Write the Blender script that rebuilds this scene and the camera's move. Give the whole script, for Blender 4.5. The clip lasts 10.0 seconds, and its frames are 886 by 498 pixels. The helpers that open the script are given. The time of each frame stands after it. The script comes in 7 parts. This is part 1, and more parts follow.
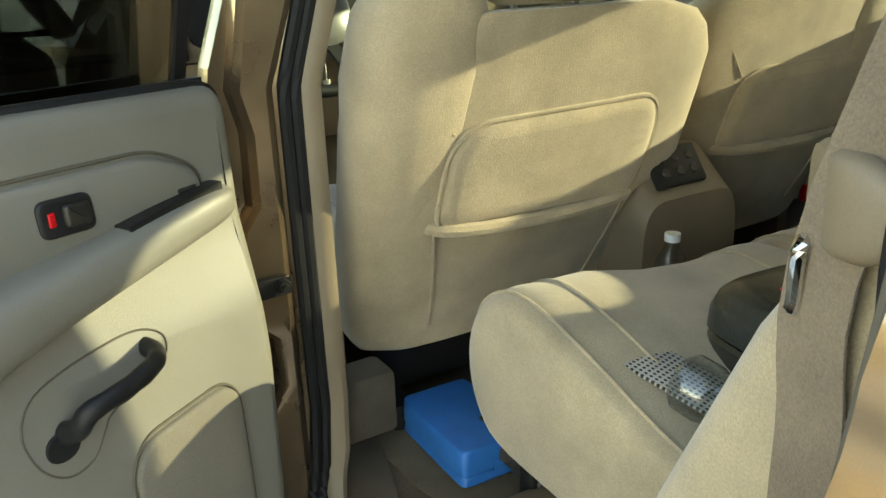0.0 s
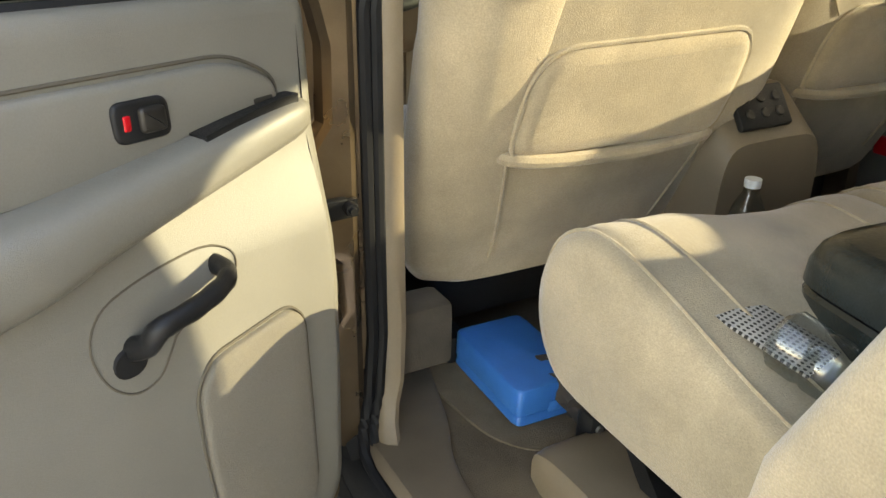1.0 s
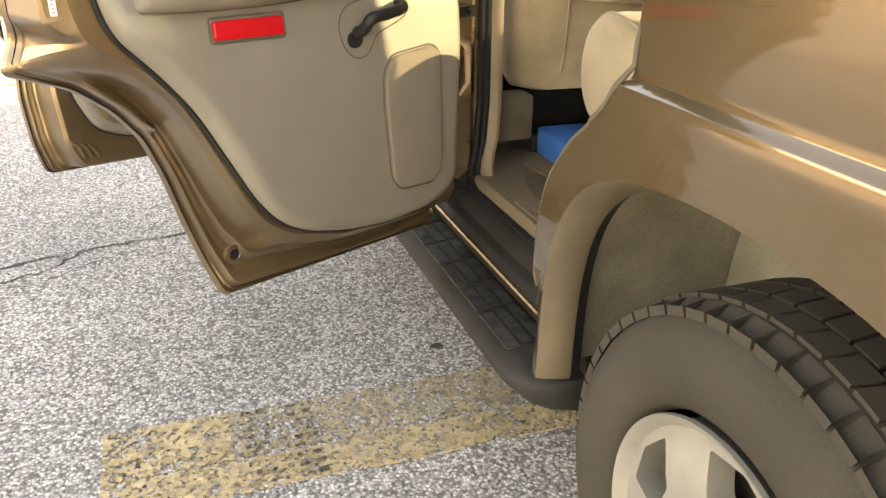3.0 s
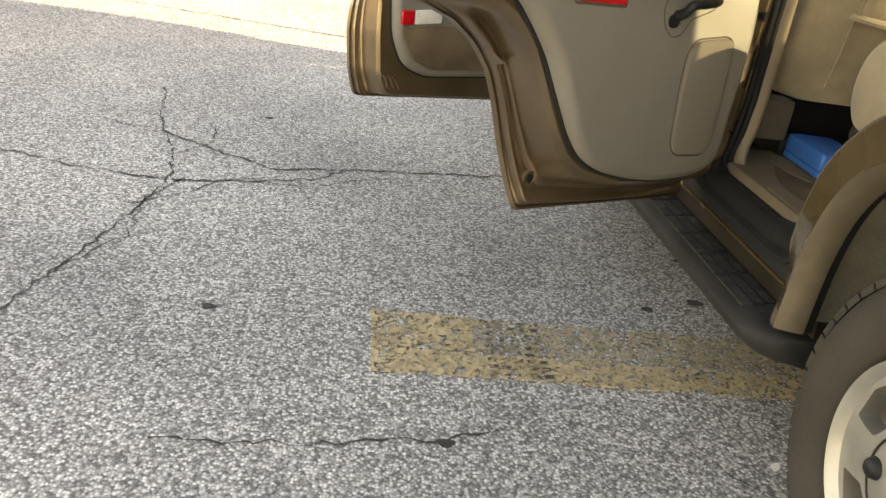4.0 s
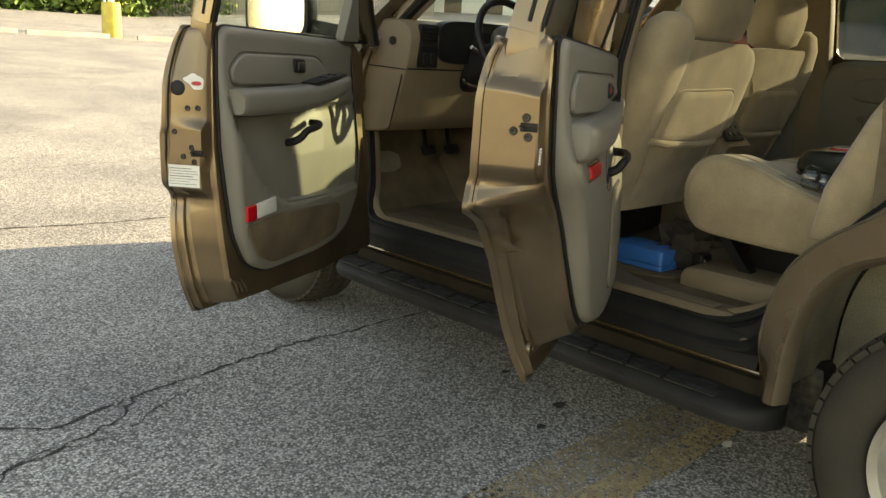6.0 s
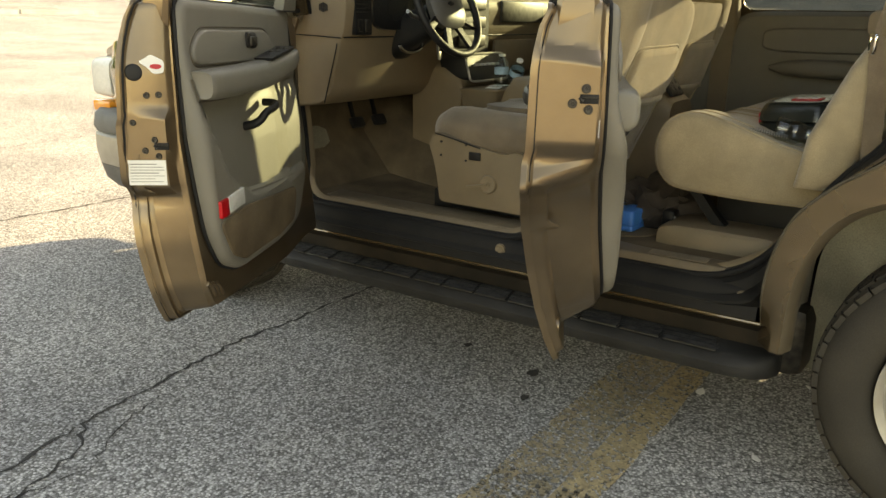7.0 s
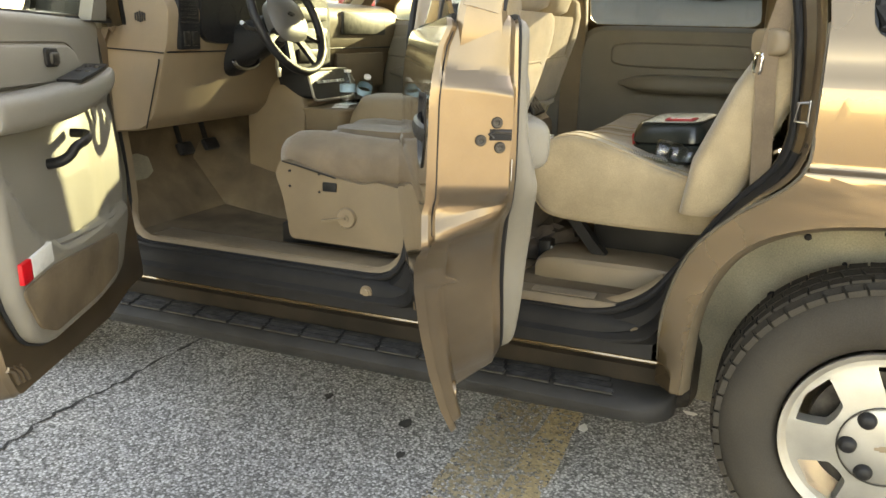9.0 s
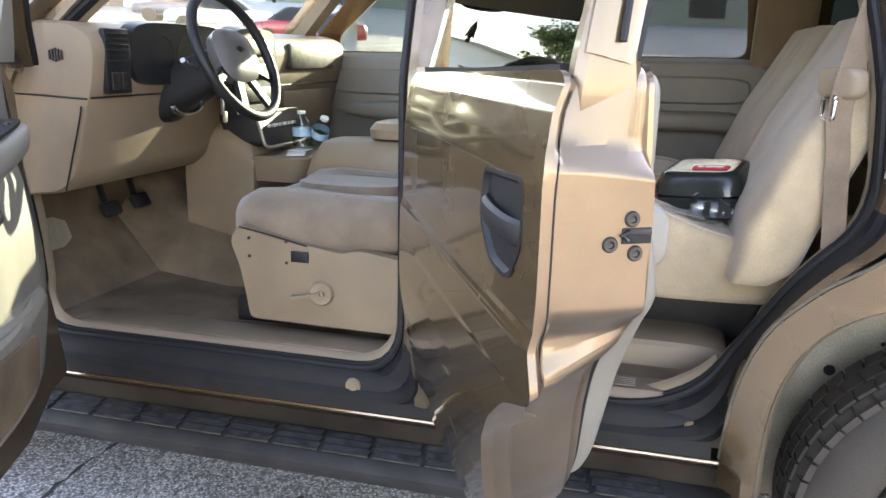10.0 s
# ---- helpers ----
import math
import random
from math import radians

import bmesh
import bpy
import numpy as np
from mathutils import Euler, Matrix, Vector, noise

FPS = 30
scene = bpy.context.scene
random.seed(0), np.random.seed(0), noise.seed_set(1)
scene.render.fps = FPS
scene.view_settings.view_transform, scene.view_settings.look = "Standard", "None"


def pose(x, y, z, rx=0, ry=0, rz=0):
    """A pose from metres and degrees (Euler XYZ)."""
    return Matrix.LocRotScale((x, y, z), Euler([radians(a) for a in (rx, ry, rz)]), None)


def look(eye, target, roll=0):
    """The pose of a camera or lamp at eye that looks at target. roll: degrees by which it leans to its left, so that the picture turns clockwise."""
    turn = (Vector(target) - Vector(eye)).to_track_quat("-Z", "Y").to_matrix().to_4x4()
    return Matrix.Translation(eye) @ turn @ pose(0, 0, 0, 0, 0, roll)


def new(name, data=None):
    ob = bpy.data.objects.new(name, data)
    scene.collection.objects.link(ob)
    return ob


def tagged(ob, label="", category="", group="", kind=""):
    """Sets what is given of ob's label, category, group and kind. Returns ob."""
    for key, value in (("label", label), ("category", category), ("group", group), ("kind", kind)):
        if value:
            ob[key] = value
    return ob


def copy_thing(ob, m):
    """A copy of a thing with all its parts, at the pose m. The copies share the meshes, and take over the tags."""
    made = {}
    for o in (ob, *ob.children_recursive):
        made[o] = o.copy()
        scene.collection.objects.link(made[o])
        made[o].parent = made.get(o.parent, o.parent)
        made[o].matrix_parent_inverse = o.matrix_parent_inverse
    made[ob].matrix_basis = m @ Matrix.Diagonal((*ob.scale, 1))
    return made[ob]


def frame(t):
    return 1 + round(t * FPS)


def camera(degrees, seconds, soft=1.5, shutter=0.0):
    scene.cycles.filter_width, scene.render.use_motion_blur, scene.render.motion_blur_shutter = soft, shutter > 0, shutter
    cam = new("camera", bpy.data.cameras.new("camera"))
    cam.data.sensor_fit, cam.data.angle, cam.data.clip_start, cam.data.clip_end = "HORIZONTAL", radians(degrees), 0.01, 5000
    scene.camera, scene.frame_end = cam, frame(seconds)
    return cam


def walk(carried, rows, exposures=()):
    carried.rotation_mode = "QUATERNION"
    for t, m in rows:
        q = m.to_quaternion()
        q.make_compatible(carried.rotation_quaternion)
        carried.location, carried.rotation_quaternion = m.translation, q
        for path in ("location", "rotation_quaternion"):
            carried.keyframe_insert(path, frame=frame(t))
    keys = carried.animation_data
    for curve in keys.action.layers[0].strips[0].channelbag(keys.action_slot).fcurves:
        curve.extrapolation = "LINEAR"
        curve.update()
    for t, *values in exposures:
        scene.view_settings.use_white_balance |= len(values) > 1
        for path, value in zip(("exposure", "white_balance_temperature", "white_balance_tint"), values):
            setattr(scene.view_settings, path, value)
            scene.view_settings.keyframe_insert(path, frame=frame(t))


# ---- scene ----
EXPOSURES = [(0.0, 3.2, 10000, 5), (0.5, 3.48, 10600, 10), (1.0, 3.55, 10200, 17), (2.5, 3.64, 16500, 25), (4.0, 2.78, 15200, 21), (4.5, 2.11, 13200, 17), (5.0, 1.62, 12200, 13), (5.5, 1.80, 12800, 13), (7.0, 2.2, 15000, 15), (7.5, 2.80, 15800, 16), (9.0, 3.3, 12400, 18), (9.5, 3.48, 11400, 17), (10.0, 3.65, 8200, 27)]
cam = camera(57.6, 10.0)
PATH = [
    (0, (-1.208, 0.132, 1.459), (-0.238, 1.723, 0.732), -1.1),
    (0.5, (-1.233, 0.212, 1.457), (-0.234, 1.74, 0.639), 1.0),
    (1, (-1.238, 0.212, 1.437), (-0.358, 1.773, 0.55), 1.8),
    (1.5, (-1.208, 0.029, 1.359), (-0.767, 1.797, 0.536), 0.7),
    (2, (-1.245, -0.15, 1.315), (-0.892, 1.657, 0.532), -0.4),
    (2.5, (-1.433, -0.386, 1.272), (-0.895, 1.363, 0.465), -0.5),
    (2.7, (-1.495, -0.489, 1.283), (-0.904, 1.235, 0.461), 0.0),
    (3.8, (-1.75, -0.954, 1.253), (-1.359, 0.796, 0.365), 8.3),
    (4, (-1.918, -0.964, 1.242), (-1.658, 0.822, 0.381), 8.8),
    (4.5, (-2.261, -0.936, 1.27), (-1.914, 0.891, 0.534), 5.5),
    (5, (-2.472, -0.683, 1.311), (-1.69, 1.094, 0.83), 3.2),
    (5.5, (-2.71, -0.489, 1.321), (-1.661, 1.157, 0.886), 4.0),
    (5.7, (-2.841, -0.419, 1.314), (-1.633, 1.104, 0.844), 4.2),
    (6.8, (-3.117, 0.038, 1.327), (-1.614, 1.233, 0.768), 2.4),
    (7, (-3.16, 0.111, 1.313), (-1.578, 1.185, 0.727), 2.3),
    (7.5, (-3.226, 0.209, 1.321), (-1.472, 0.972, 0.737), 3.2),
    (8, (-3.234, 0.246, 1.311), (-1.433, 0.906, 0.746), 3.8),
    (8.5, (-3.154, 0.286, 1.304), (-1.344, 0.899, 0.713), 3.8),
    (9, (-2.934, 0.375, 1.316), (-1.143, 1.079, 0.769), 3.0),
    (9.5, (-2.774, 0.51, 1.334), (-0.999, 1.259, 0.797), 3.0),
    (10, (-2.616, 0.745, 1.338), (-0.742, 1.247, 0.854), 2.6),
]
walk(cam, [(t, look(eye, target, roll)) for t, eye, target, roll in PATH], EXPOSURES)
from mathutils.bvhtree import BVHTree
from mathutils.geometry import tessellate_polygon

# world, sun
SUN_EL, SUN_AZ = 14.0, 13.8          # degrees; azimuth from +x towards -y
world = bpy.data.worlds.new("sky")
scene.world = world
world.use_nodes = True
wn = world.node_tree
sky = wn.nodes.new("ShaderNodeTexSky")
sky.sky_type, sky.sun_disc = "NISHITA", False
sky.sun_elevation, sky.sun_rotation = radians(SUN_EL + 12), radians(90 + SUN_AZ)
sky.air_density, sky.dust_density, sky.ozone_density = 1.0, 0.45, 1.0
wn.nodes["Background"].inputs["Strength"].default_value = 0.15
wn.links.new(sky.outputs[0], wn.nodes["Background"].inputs["Color"])
sun = new("sun", bpy.data.lights.new("sun", "SUN"))
sun.data.energy, sun.data.angle, sun.data.color = 5.0, radians(0.5), (0.97, 1.0, 0.925)
ca, sa = math.cos(radians(SUN_AZ)), math.sin(radians(SUN_AZ))
sun.matrix_world = look((30 * ca, -30 * sa, 30 * math.tan(radians(SUN_EL))), (0, 0, 0))


# ---- materials ----
def material(name, base, rough=0.5, metal=0.0, var=0.12, scale=6.0, grain=0.0, grain_scale=300.0, bump=0.0,
             bump_scale=400.0, coat=0.0, sheen=0.0, tint=None, spread=1.0, spec=0.5):
    """A surface with stains at one scale, grain at another and a fine relief."""
    m = bpy.data.materials.new(name)
    m.use_nodes = True
    nt = m.node_tree
    b = nt.nodes["Principled BSDF"]
    b.inputs["Roughness"].default_value, b.inputs["Metallic"].default_value = rough, metal
    b.inputs["Specular IOR Level"].default_value = spec
    b.inputs["Coat Weight"].default_value, b.inputs["Coat Roughness"].default_value = coat, 0.06
    b.inputs["Coat IOR"].default_value = 1.55
    b.inputs["Sheen Weight"].default_value, b.inputs["Sheen Roughness"].default_value = sheen, 0.5
    co = nt.nodes.new("ShaderNodeTexCoord")
    big = nt.nodes.new("ShaderNodeTexNoise")
    big.inputs["Scale"].default_value, big.inputs["Detail"].default_value = scale, 5
    nt.links.new(co.outputs["Object"], big.inputs["Vector"])
    ramp = nt.nodes.new("ShaderNodeValToRGB")
    dark = tint or tuple(c * (1 - 2 * var) for c in base)
    ramp.color_ramp.elements[0].position, ramp.color_ramp.elements[1].position = 0.5 - 0.22 * spread, 0.5 + 0.2 * spread
    ramp.color_ramp.elements[0].color, ramp.color_ramp.elements[1].color = (*dark, 1), (*[min(1, c * (1 + var * 0.5)) for c in base], 1)
    nt.links.new(big.outputs["Fac"], ramp.inputs["Fac"])
    col = ramp.outputs["Color"]
    fine = nt.nodes.new("ShaderNodeTexNoise")
    fine.inputs["Scale"].default_value, fine.inputs["Detail"].default_value = grain_scale, 3
    nt.links.new(co.outputs["Object"], fine.inputs["Vector"])
    if grain:
        mix = nt.nodes.new("ShaderNodeMix")
        mix.data_type, mix.blend_type = "RGBA", "OVERLAY"
        mix.inputs["Factor"].default_value = grain
        nt.links.new(col, mix.inputs["A"])
        nt.links.new(fine.outputs["Fac"], mix.inputs["B"])
        col = mix.outputs["Result"]
    nt.links.new(col, b.inputs["Base Color"])
    rr = nt.nodes.new("ShaderNodeMapRange")
    rr.inputs["To Min"].default_value, rr.inputs["To Max"].default_value = max(0.02, rough - 0.08), min(1, rough + 0.1)
    nt.links.new(big.outputs["Fac"], rr.inputs["Value"])
    nt.links.new(rr.outputs["Result"], b.inputs["Roughness"])
    if bump:
        bn = nt.nodes.new("ShaderNodeTexNoise")
        bn.inputs["Scale"].default_value, bn.inputs["Detail"].default_value = bump_scale, 2
        nt.links.new(co.outputs["Object"], bn.inputs["Vector"])
        bp = nt.nodes.new("ShaderNodeBump")
        bp.inputs["Strength"].default_value, bp.inputs["Distance"].default_value = bump, 0.002
        nt.links.new(bn.outputs["Fac"], bp.inputs["Height"])
        nt.links.new(bp.outputs["Normal"], b.inputs["Normal"])
    return m


def glass_material(name, colour, rough=0.0, base=0.04):
    """A pane: mostly clear or tinted see-through with mirror reflections by Fresnel."""
    m = bpy.data.materials.new(name)
    m.use_nodes = True
    nt = m.node_tree
    nt.nodes.remove(nt.nodes["Principled BSDF"])
    tr, gl, mx = nt.nodes.new("ShaderNodeBsdfTransparent"), nt.nodes.new("ShaderNodeBsdfGlossy"), nt.nodes.new("ShaderNodeMixShader")
    lw, pw, ma = nt.nodes.new("ShaderNodeLayerWeight"), nt.nodes.new("ShaderNodeMath"), nt.nodes.new("ShaderNodeMath")
    lw.inputs["Blend"].default_value = 0.5
    pw.operation, ma.operation = "POWER", "MULTIPLY_ADD"
    pw.inputs[1].default_value, ma.inputs[1].default_value, ma.inputs[2].default_value = 4.0, 0.9, base
    nt.links.new(lw.outputs["Facing"], pw.inputs[0])
    nt.links.new(pw.outputs[0], ma.inputs[0])
    tr.inputs["Color"].default_value = (*colour, 1)
    gl.inputs["Roughness"].default_value = rough
    nt.links.new(ma.outputs[0], mx.inputs["Fac"])
    nt.links.new(tr.outputs[0], mx.inputs[1])
    nt.links.new(gl.outputs[0], mx.inputs[2])
    nt.links.new(mx.outputs[0], nt.nodes["Material Output"].inputs["Surface"])
    return m


PAINT = material("bronze_paint", (0.188, 0.127, 0.067), 0.25, 0.75, 0.06, 3, 0.12, 900, coat=1.0)
DOORMETAL = material("bronze_inner_door_paint", (0.208, 0.148, 0.092), 0.33, 0.80, 0.10, 6, 0.12, 800, coat=0.5, tint=(0.155, 0.108, 0.066))
JAMB = material("bronze_jamb_paint", (0.205, 0.145, 0.090), 0.28, 0.74, 0.14, 9, 0.15, 700, coat=0.6, tint=(0.125, 0.085, 0.053))
DUSTPAINT = material("dusty_bronze_lip", (0.150, 0.119, 0.083), 0.5, 0.45, 0.12, 9, 0.2, 400, coat=0.15, tint=(0.10, 0.079, 0.055))
# dark line colour for panel joints, and for shade in the hinge pocket
SHADOWLINE = material("joint_and_pocket_shade", (0.09, 0.075, 0.055), 0.9, 0, 0.1, 30)
DOORTRIM = material("grey_beige_door_trim", (0.176, 0.162, 0.136), 0.46, 0, 0.06, 7, 0.10, 500, 0.25, 900)
TRIM = material("beige_plastic", (0.225, 0.168, 0.110), 0.5, 0, 0.08, 8, 0.12, 500, 0.25, 900)
PLATE = material("scuffed_beige_sill_plastic", (0.165, 0.124, 0.084), 0.5, 0, 0.14, 9, 0.2, 500, 0.3, 700, tint=(0.115, 0.086, 0.058))
DASHTRIM = material("beige_dash_plastic", (0.20, 0.145, 0.092), 0.55, 0, 0.08, 8, 0.12, 500, 0.3, 900)
VELOUR = material("beige_velour", (0.44, 0.342, 0.222), 0.95, 0, 0.17, 7, 0.35, 420, 0.5, 520, sheen=0.35)
# darker tone of the velour, for front cushions and the belt
VELOUR_DARK = material("dark_velour", (0.185, 0.135, 0.092), 0.95, 0, 0.16, 11, 0.35, 420, 0.5, 520, sheen=0.3)
CARPET = material("tan_carpet", (0.160, 0.119, 0.078), 1.0, 0, 0.25, 7, 0.6, 600, 0.9, 500, tint=(0.085, 0.064, 0.045), spec=0.1)
TANMAT = material("tan_mat_pile", (0.20, 0.148, 0.095), 1.0, 0, 0.25, 9, 0.6, 600, 0.9, 500, tint=(0.12, 0.088, 0.058), spec=0.1)
MATTE_CARPET = material("dark_floor_mat", (0.10, 0.08, 0.06), 0.95, 0, 0.2, 12, 0.5, 600, 0.8, 500)
RUBBER = material("black_rubber", (0.010, 0.010, 0.011), 0.6, 0, 0.2, 20, 0.1, 400, 0.2, 600, spec=0.3)
BLACK = material("black_plastic", (0.013, 0.013, 0.014), 0.46, 0, 0.2, 15, 0.2, 500, 0.3, 800, spec=0.3)
SILL = material("dirty_black_sill_and_shade", (0.014, 0.0135, 0.013), 0.66, 0, 0.3, 12, 0.3, 300, 0.2, 500, tint=(0.007, 0.007, 0.0075), spec=0.25)
# near rocker colour, much darker than the body paint
ROCKER = material("dark_bronze_underbody_paint", (0.028, 0.022, 0.017), 0.65, 0.1, 0.25, 9, 0.3, 300, 0.3, 400, tint=(0.014, 0.012, 0.010), spec=0.15)
MESH = material("fine_speaker_mesh", (0.185, 0.160, 0.124), 0.7, 0, 0.05, 7, 0.55, 900, 1.0, 900)
BOARD = material("grey_black_step_plastic", (0.026, 0.0255, 0.025), 0.64, 0, 0.3, 9, 0.4, 500, 0.5, 700, tint=(0.014, 0.014, 0.014), spec=0.25)
WORNRIB = material("worn_grey_rib", (0.062, 0.060, 0.057), 0.7, 0, 0.4, 30, 0.3, 300, spec=0.25)
LINER = material("dusty_wheel_liner", (0.27, 0.245, 0.185), 0.85, 0, 0.25, 5, 0.4, 200, 0.5, 300, tint=(0.13, 0.118, 0.09))
TYRE = material("dusty_tyre_rubber", (0.050, 0.044, 0.036), 0.9, 0, 0.2, 5, 0.3, 300, 0.4, 400, tint=(0.036, 0.032, 0.027), spec=0.2)
BUMPERGREY = material("grey_bumper_plastic", (0.13, 0.13, 0.125), 0.6, 0, 0.15, 9, 0.3, 300, 0.3, 500)
ALLOY = material("satin_alloy", (0.40, 0.385, 0.345), 0.46, 0.7, 0.08, 14, 0.1, 500)
STEEL = material("worn_steel", (0.35, 0.34, 0.32), 0.4, 0.9, 0.2, 40)
CHROME = material("chrome", (0.75, 0.75, 0.75), 0.08, 1.0, 0.02, 5)
DARKSTEEL = material("oily_dark_steel", (0.06, 0.055, 0.05), 0.45, 0.7, 0.3, 40)
RED = material("red_reflector", (0.56, 0.005, 0.012), 0.3, 0, 0.06, 60, 0.2, 900, 0.3, 1100, coat=0.15, spec=0.3)
WHITE_REFLECTOR = material("white_reflector", (0.66, 0.66, 0.62), 0.2, 0, 0.06, 60, 0.2, 900, 0.5, 1100, coat=0.6)
BLUE = material("blue_moulded_plastic", (0.007, 0.17, 0.52), 0.42, 0, 0.08, 15, 0.1, 400, 0.3, 700)
PAPER = material("white_paper", (0.78, 0.77, 0.73), 0.8, 0, 0.04, 20)
INK = material("grey_print", (0.22, 0.21, 0.2), 0.8, 0, 0.1, 30)
REDINK = material("red_print", (0.55, 0.03, 0.04), 0.6, 0, 0.1, 30)
WHITE = material("white_paint", (0.78, 0.77, 0.73), 0.6, 0, 0.06, 4, 0.1, 100)
YELLOW = material("yellow_paint", (0.72, 0.56, 0.12), 0.7, 0, 0.15, 4, 0.2, 60)
CONCRETE = material("concrete", (0.46, 0.44, 0.39), 0.9, 0, 0.15, 3, 0.3, 60, 0.4, 80)
AMBER = material("amber_lens", (0.75, 0.25, 0.02), 0.2, 0, 0.05, 40, coat=0.7)
BLUESIGN = material("blue_sign_print", (0.03, 0.13, 0.5), 0.5, 0, 0.05, 10)
HEADLINER = material("headliner_cloth", (0.30, 0.25, 0.18), 0.95, 0, 0.06, 8, 0.2, 500)
MIRROR = material("mirror_glass", (0.9, 0.9, 0.9), 0.02, 1.0, 0.0, 5)
SIDEGLASS = glass_material("green_side_glass", (0.50, 0.55, 0.51))
CLEAR = glass_material("clear_glass", (0.88, 0.93, 0.9))
TINT = glass_material("privacy_glass", (0.43, 0.45, 0.43))
DARKTINT = glass_material("dark_privacy_glass", (0.17, 0.19, 0.18))
BOTTLE = glass_material("clear_bottle_plastic", (0.82, 0.86, 0.87), 0.03, 0.08)


# ---- mesh helpers ----
def part(name, bm, mat, parent=None, label="", smooth=True, matrix=None, angle=40):
    """Links a bmesh as one mesh object under a thing or a part."""
    bmesh.ops.recalc_face_normals(bm, faces=bm.faces[:])
    me = bpy.data.meshes.new(name)
    bm.to_mesh(me)
    bm.free()
    me.materials.append(mat)
    if smooth:
        me.shade_smooth()
        me.set_sharp_from_angle(angle=radians(angle))
    ob = new(name, me)
    ob.parent = parent
    if matrix is not None:
        ob.matrix_local = matrix
    if label:
        ob["label"] = label
    return ob


def thing(name, label, category, group="", matrix=None, kind=""):
    ob = new(name)
    if matrix is not None:
        ob.matrix_world = matrix
    return tagged(ob, label, category, group, kind)


def V(*a):
    return Vector(a)


def face(bm, vs):
    try:
        return bm.faces.new(vs)
    except ValueError:
        return None


def loft(bm, rings, cap=True, closed=False):
    vs = [[bm.verts.new(p) for p in r] for r in rings]
    n = len(vs[0])
    pairs = list(zip(vs, vs[1:])) + ([(vs[-1], vs[0])] if closed else [])
    for a, b in pairs:
        for i in range(n):
            face(bm, (a[i], a[(i + 1) % n], b[(i + 1) % n], b[i]))
    if cap and not closed:
        face(bm, vs[0][::-1])
        face(bm, vs[-1])
    return vs


def srect(c, ax, ay, hx, hy, e=4.0, n=28):
    """A ring: a rounded rectangle (superellipse) about c."""
    out = []
    for i in range(n):
        t = 2 * math.pi * (i + 0.5) / n
        k, s = math.cos(t), math.sin(t)
        out.append(Vector(c) + Vector(ax) * (hx * math.copysign(abs(k) ** (2 / e), k)) + Vector(ay) * (hy * math.copysign(abs(s) ** (2 / e), s)))
    return out


def sweep(bm, pts, section, up=(0, 0, 1), closed=False, cap=True):
    """Carries a flat section (a across, b along up) down a path."""
    pts, up, rings, n = [Vector(p) for p in pts], Vector(up), [], len(pts)
    for i, p in enumerate(pts):
        a = pts[(i - 1) % n] if closed or i else p
        b = pts[(i + 1) % n] if closed or i < n - 1 else p
        t = (b - a).normalized()
        side = t.cross(up)
        side = side.normalized() if side.length > 1e-4 else Vector((1, 0, 0))
        u = side.cross(t)
        rings.append([p + side * sa_ + u * sb_ for sa_, sb_ in section])
    return loft(bm, rings, cap, closed)


def circle(r, n=10, rb=None):
    return [(r * math.cos(2 * math.pi * i / n), (rb or r) * math.sin(2 * math.pi * i / n)) for i in range(n)]


def rect(w, h):
    return [(-w / 2, -h / 2), (w / 2, -h / 2), (w / 2, h / 2), (-w / 2, h / 2)]


def tube(bm, pts, r, n=8, closed=False, up=(0.13, 0.31, 0.94)):
    return sweep(bm, pts, circle(r, n), up, closed)


def box(bm, c, s, bevel=0.0, rot=None, seg=2):
    m = Matrix.Translation(c) @ (rot if rot is not None else Matrix()) @ Matrix.Diagonal((*s, 1))
    vs = bmesh.ops.create_cube(bm, size=1, matrix=m)["verts"]
    if bevel:
        es = list({e for v in vs for e in v.link_edges})
        bmesh.ops.bevel(bm, geom=es, offset=bevel, segments=seg, profile=0.5, affect="EDGES", clamp_overlap=True)


def lathe(bm, prof, c, axis="x", n=32, cap=False):
    """Turns a profile of (radius, height) about an axis through c."""
    rings = []
    for r, h in prof:
        ring = []
        for i in range(n):
            t = 2 * math.pi * i / n
            k, s = r * math.cos(t), r * math.sin(t)
            ring.append(Vector(c) + {"x": V(h, k, s), "y": V(k, h, s), "z": V(k, s, h)}[axis])
        rings.append(ring)
    return loft(bm, rings, cap)


def smooth_loop(pts, r, k=4):
    """Rounds the corners of a closed outline."""
    out, n = [], len(pts)
    for i in range(n):
        p0, p, p1 = Vector(pts[i - 1]), Vector(pts[i]), Vector(pts[(i + 1) % n])
        d0, d1 = p0 - p, p1 - p
        a, b = p + d0 * min(0.45, r / max(d0.length, 1e-6)), p + d1 * min(0.45, r / max(d1.length, 1e-6))
        for j in range(k + 1):
            t = j / k
            out.append(tuple(a * (1 - t) ** 2 + p * 2 * t * (1 - t) + b * t * t))
    return out


def spline(pts, k=6, closed=False):
    """A smooth line through points (Catmull-Rom)."""
    P, out, n = [Vector(p) for p in pts], [], len(pts)
    for i in range(n if closed else n - 1):
        a, b, c, d = (P[(i - 1) % n] if closed or i else P[0], P[i], P[(i + 1) % n], P[(i + 2) % n] if closed or i < n - 2 else P[-1])
        for j in range(k):
            t = j / k
            out.append(0.5 * (2 * b + (c - a) * t + (2 * a - 5 * b + 4 * c - d) * t * t + (3 * b - a - 3 * c + d) * t ** 3))
    if not closed:
        out.append(P[-1])
    return out


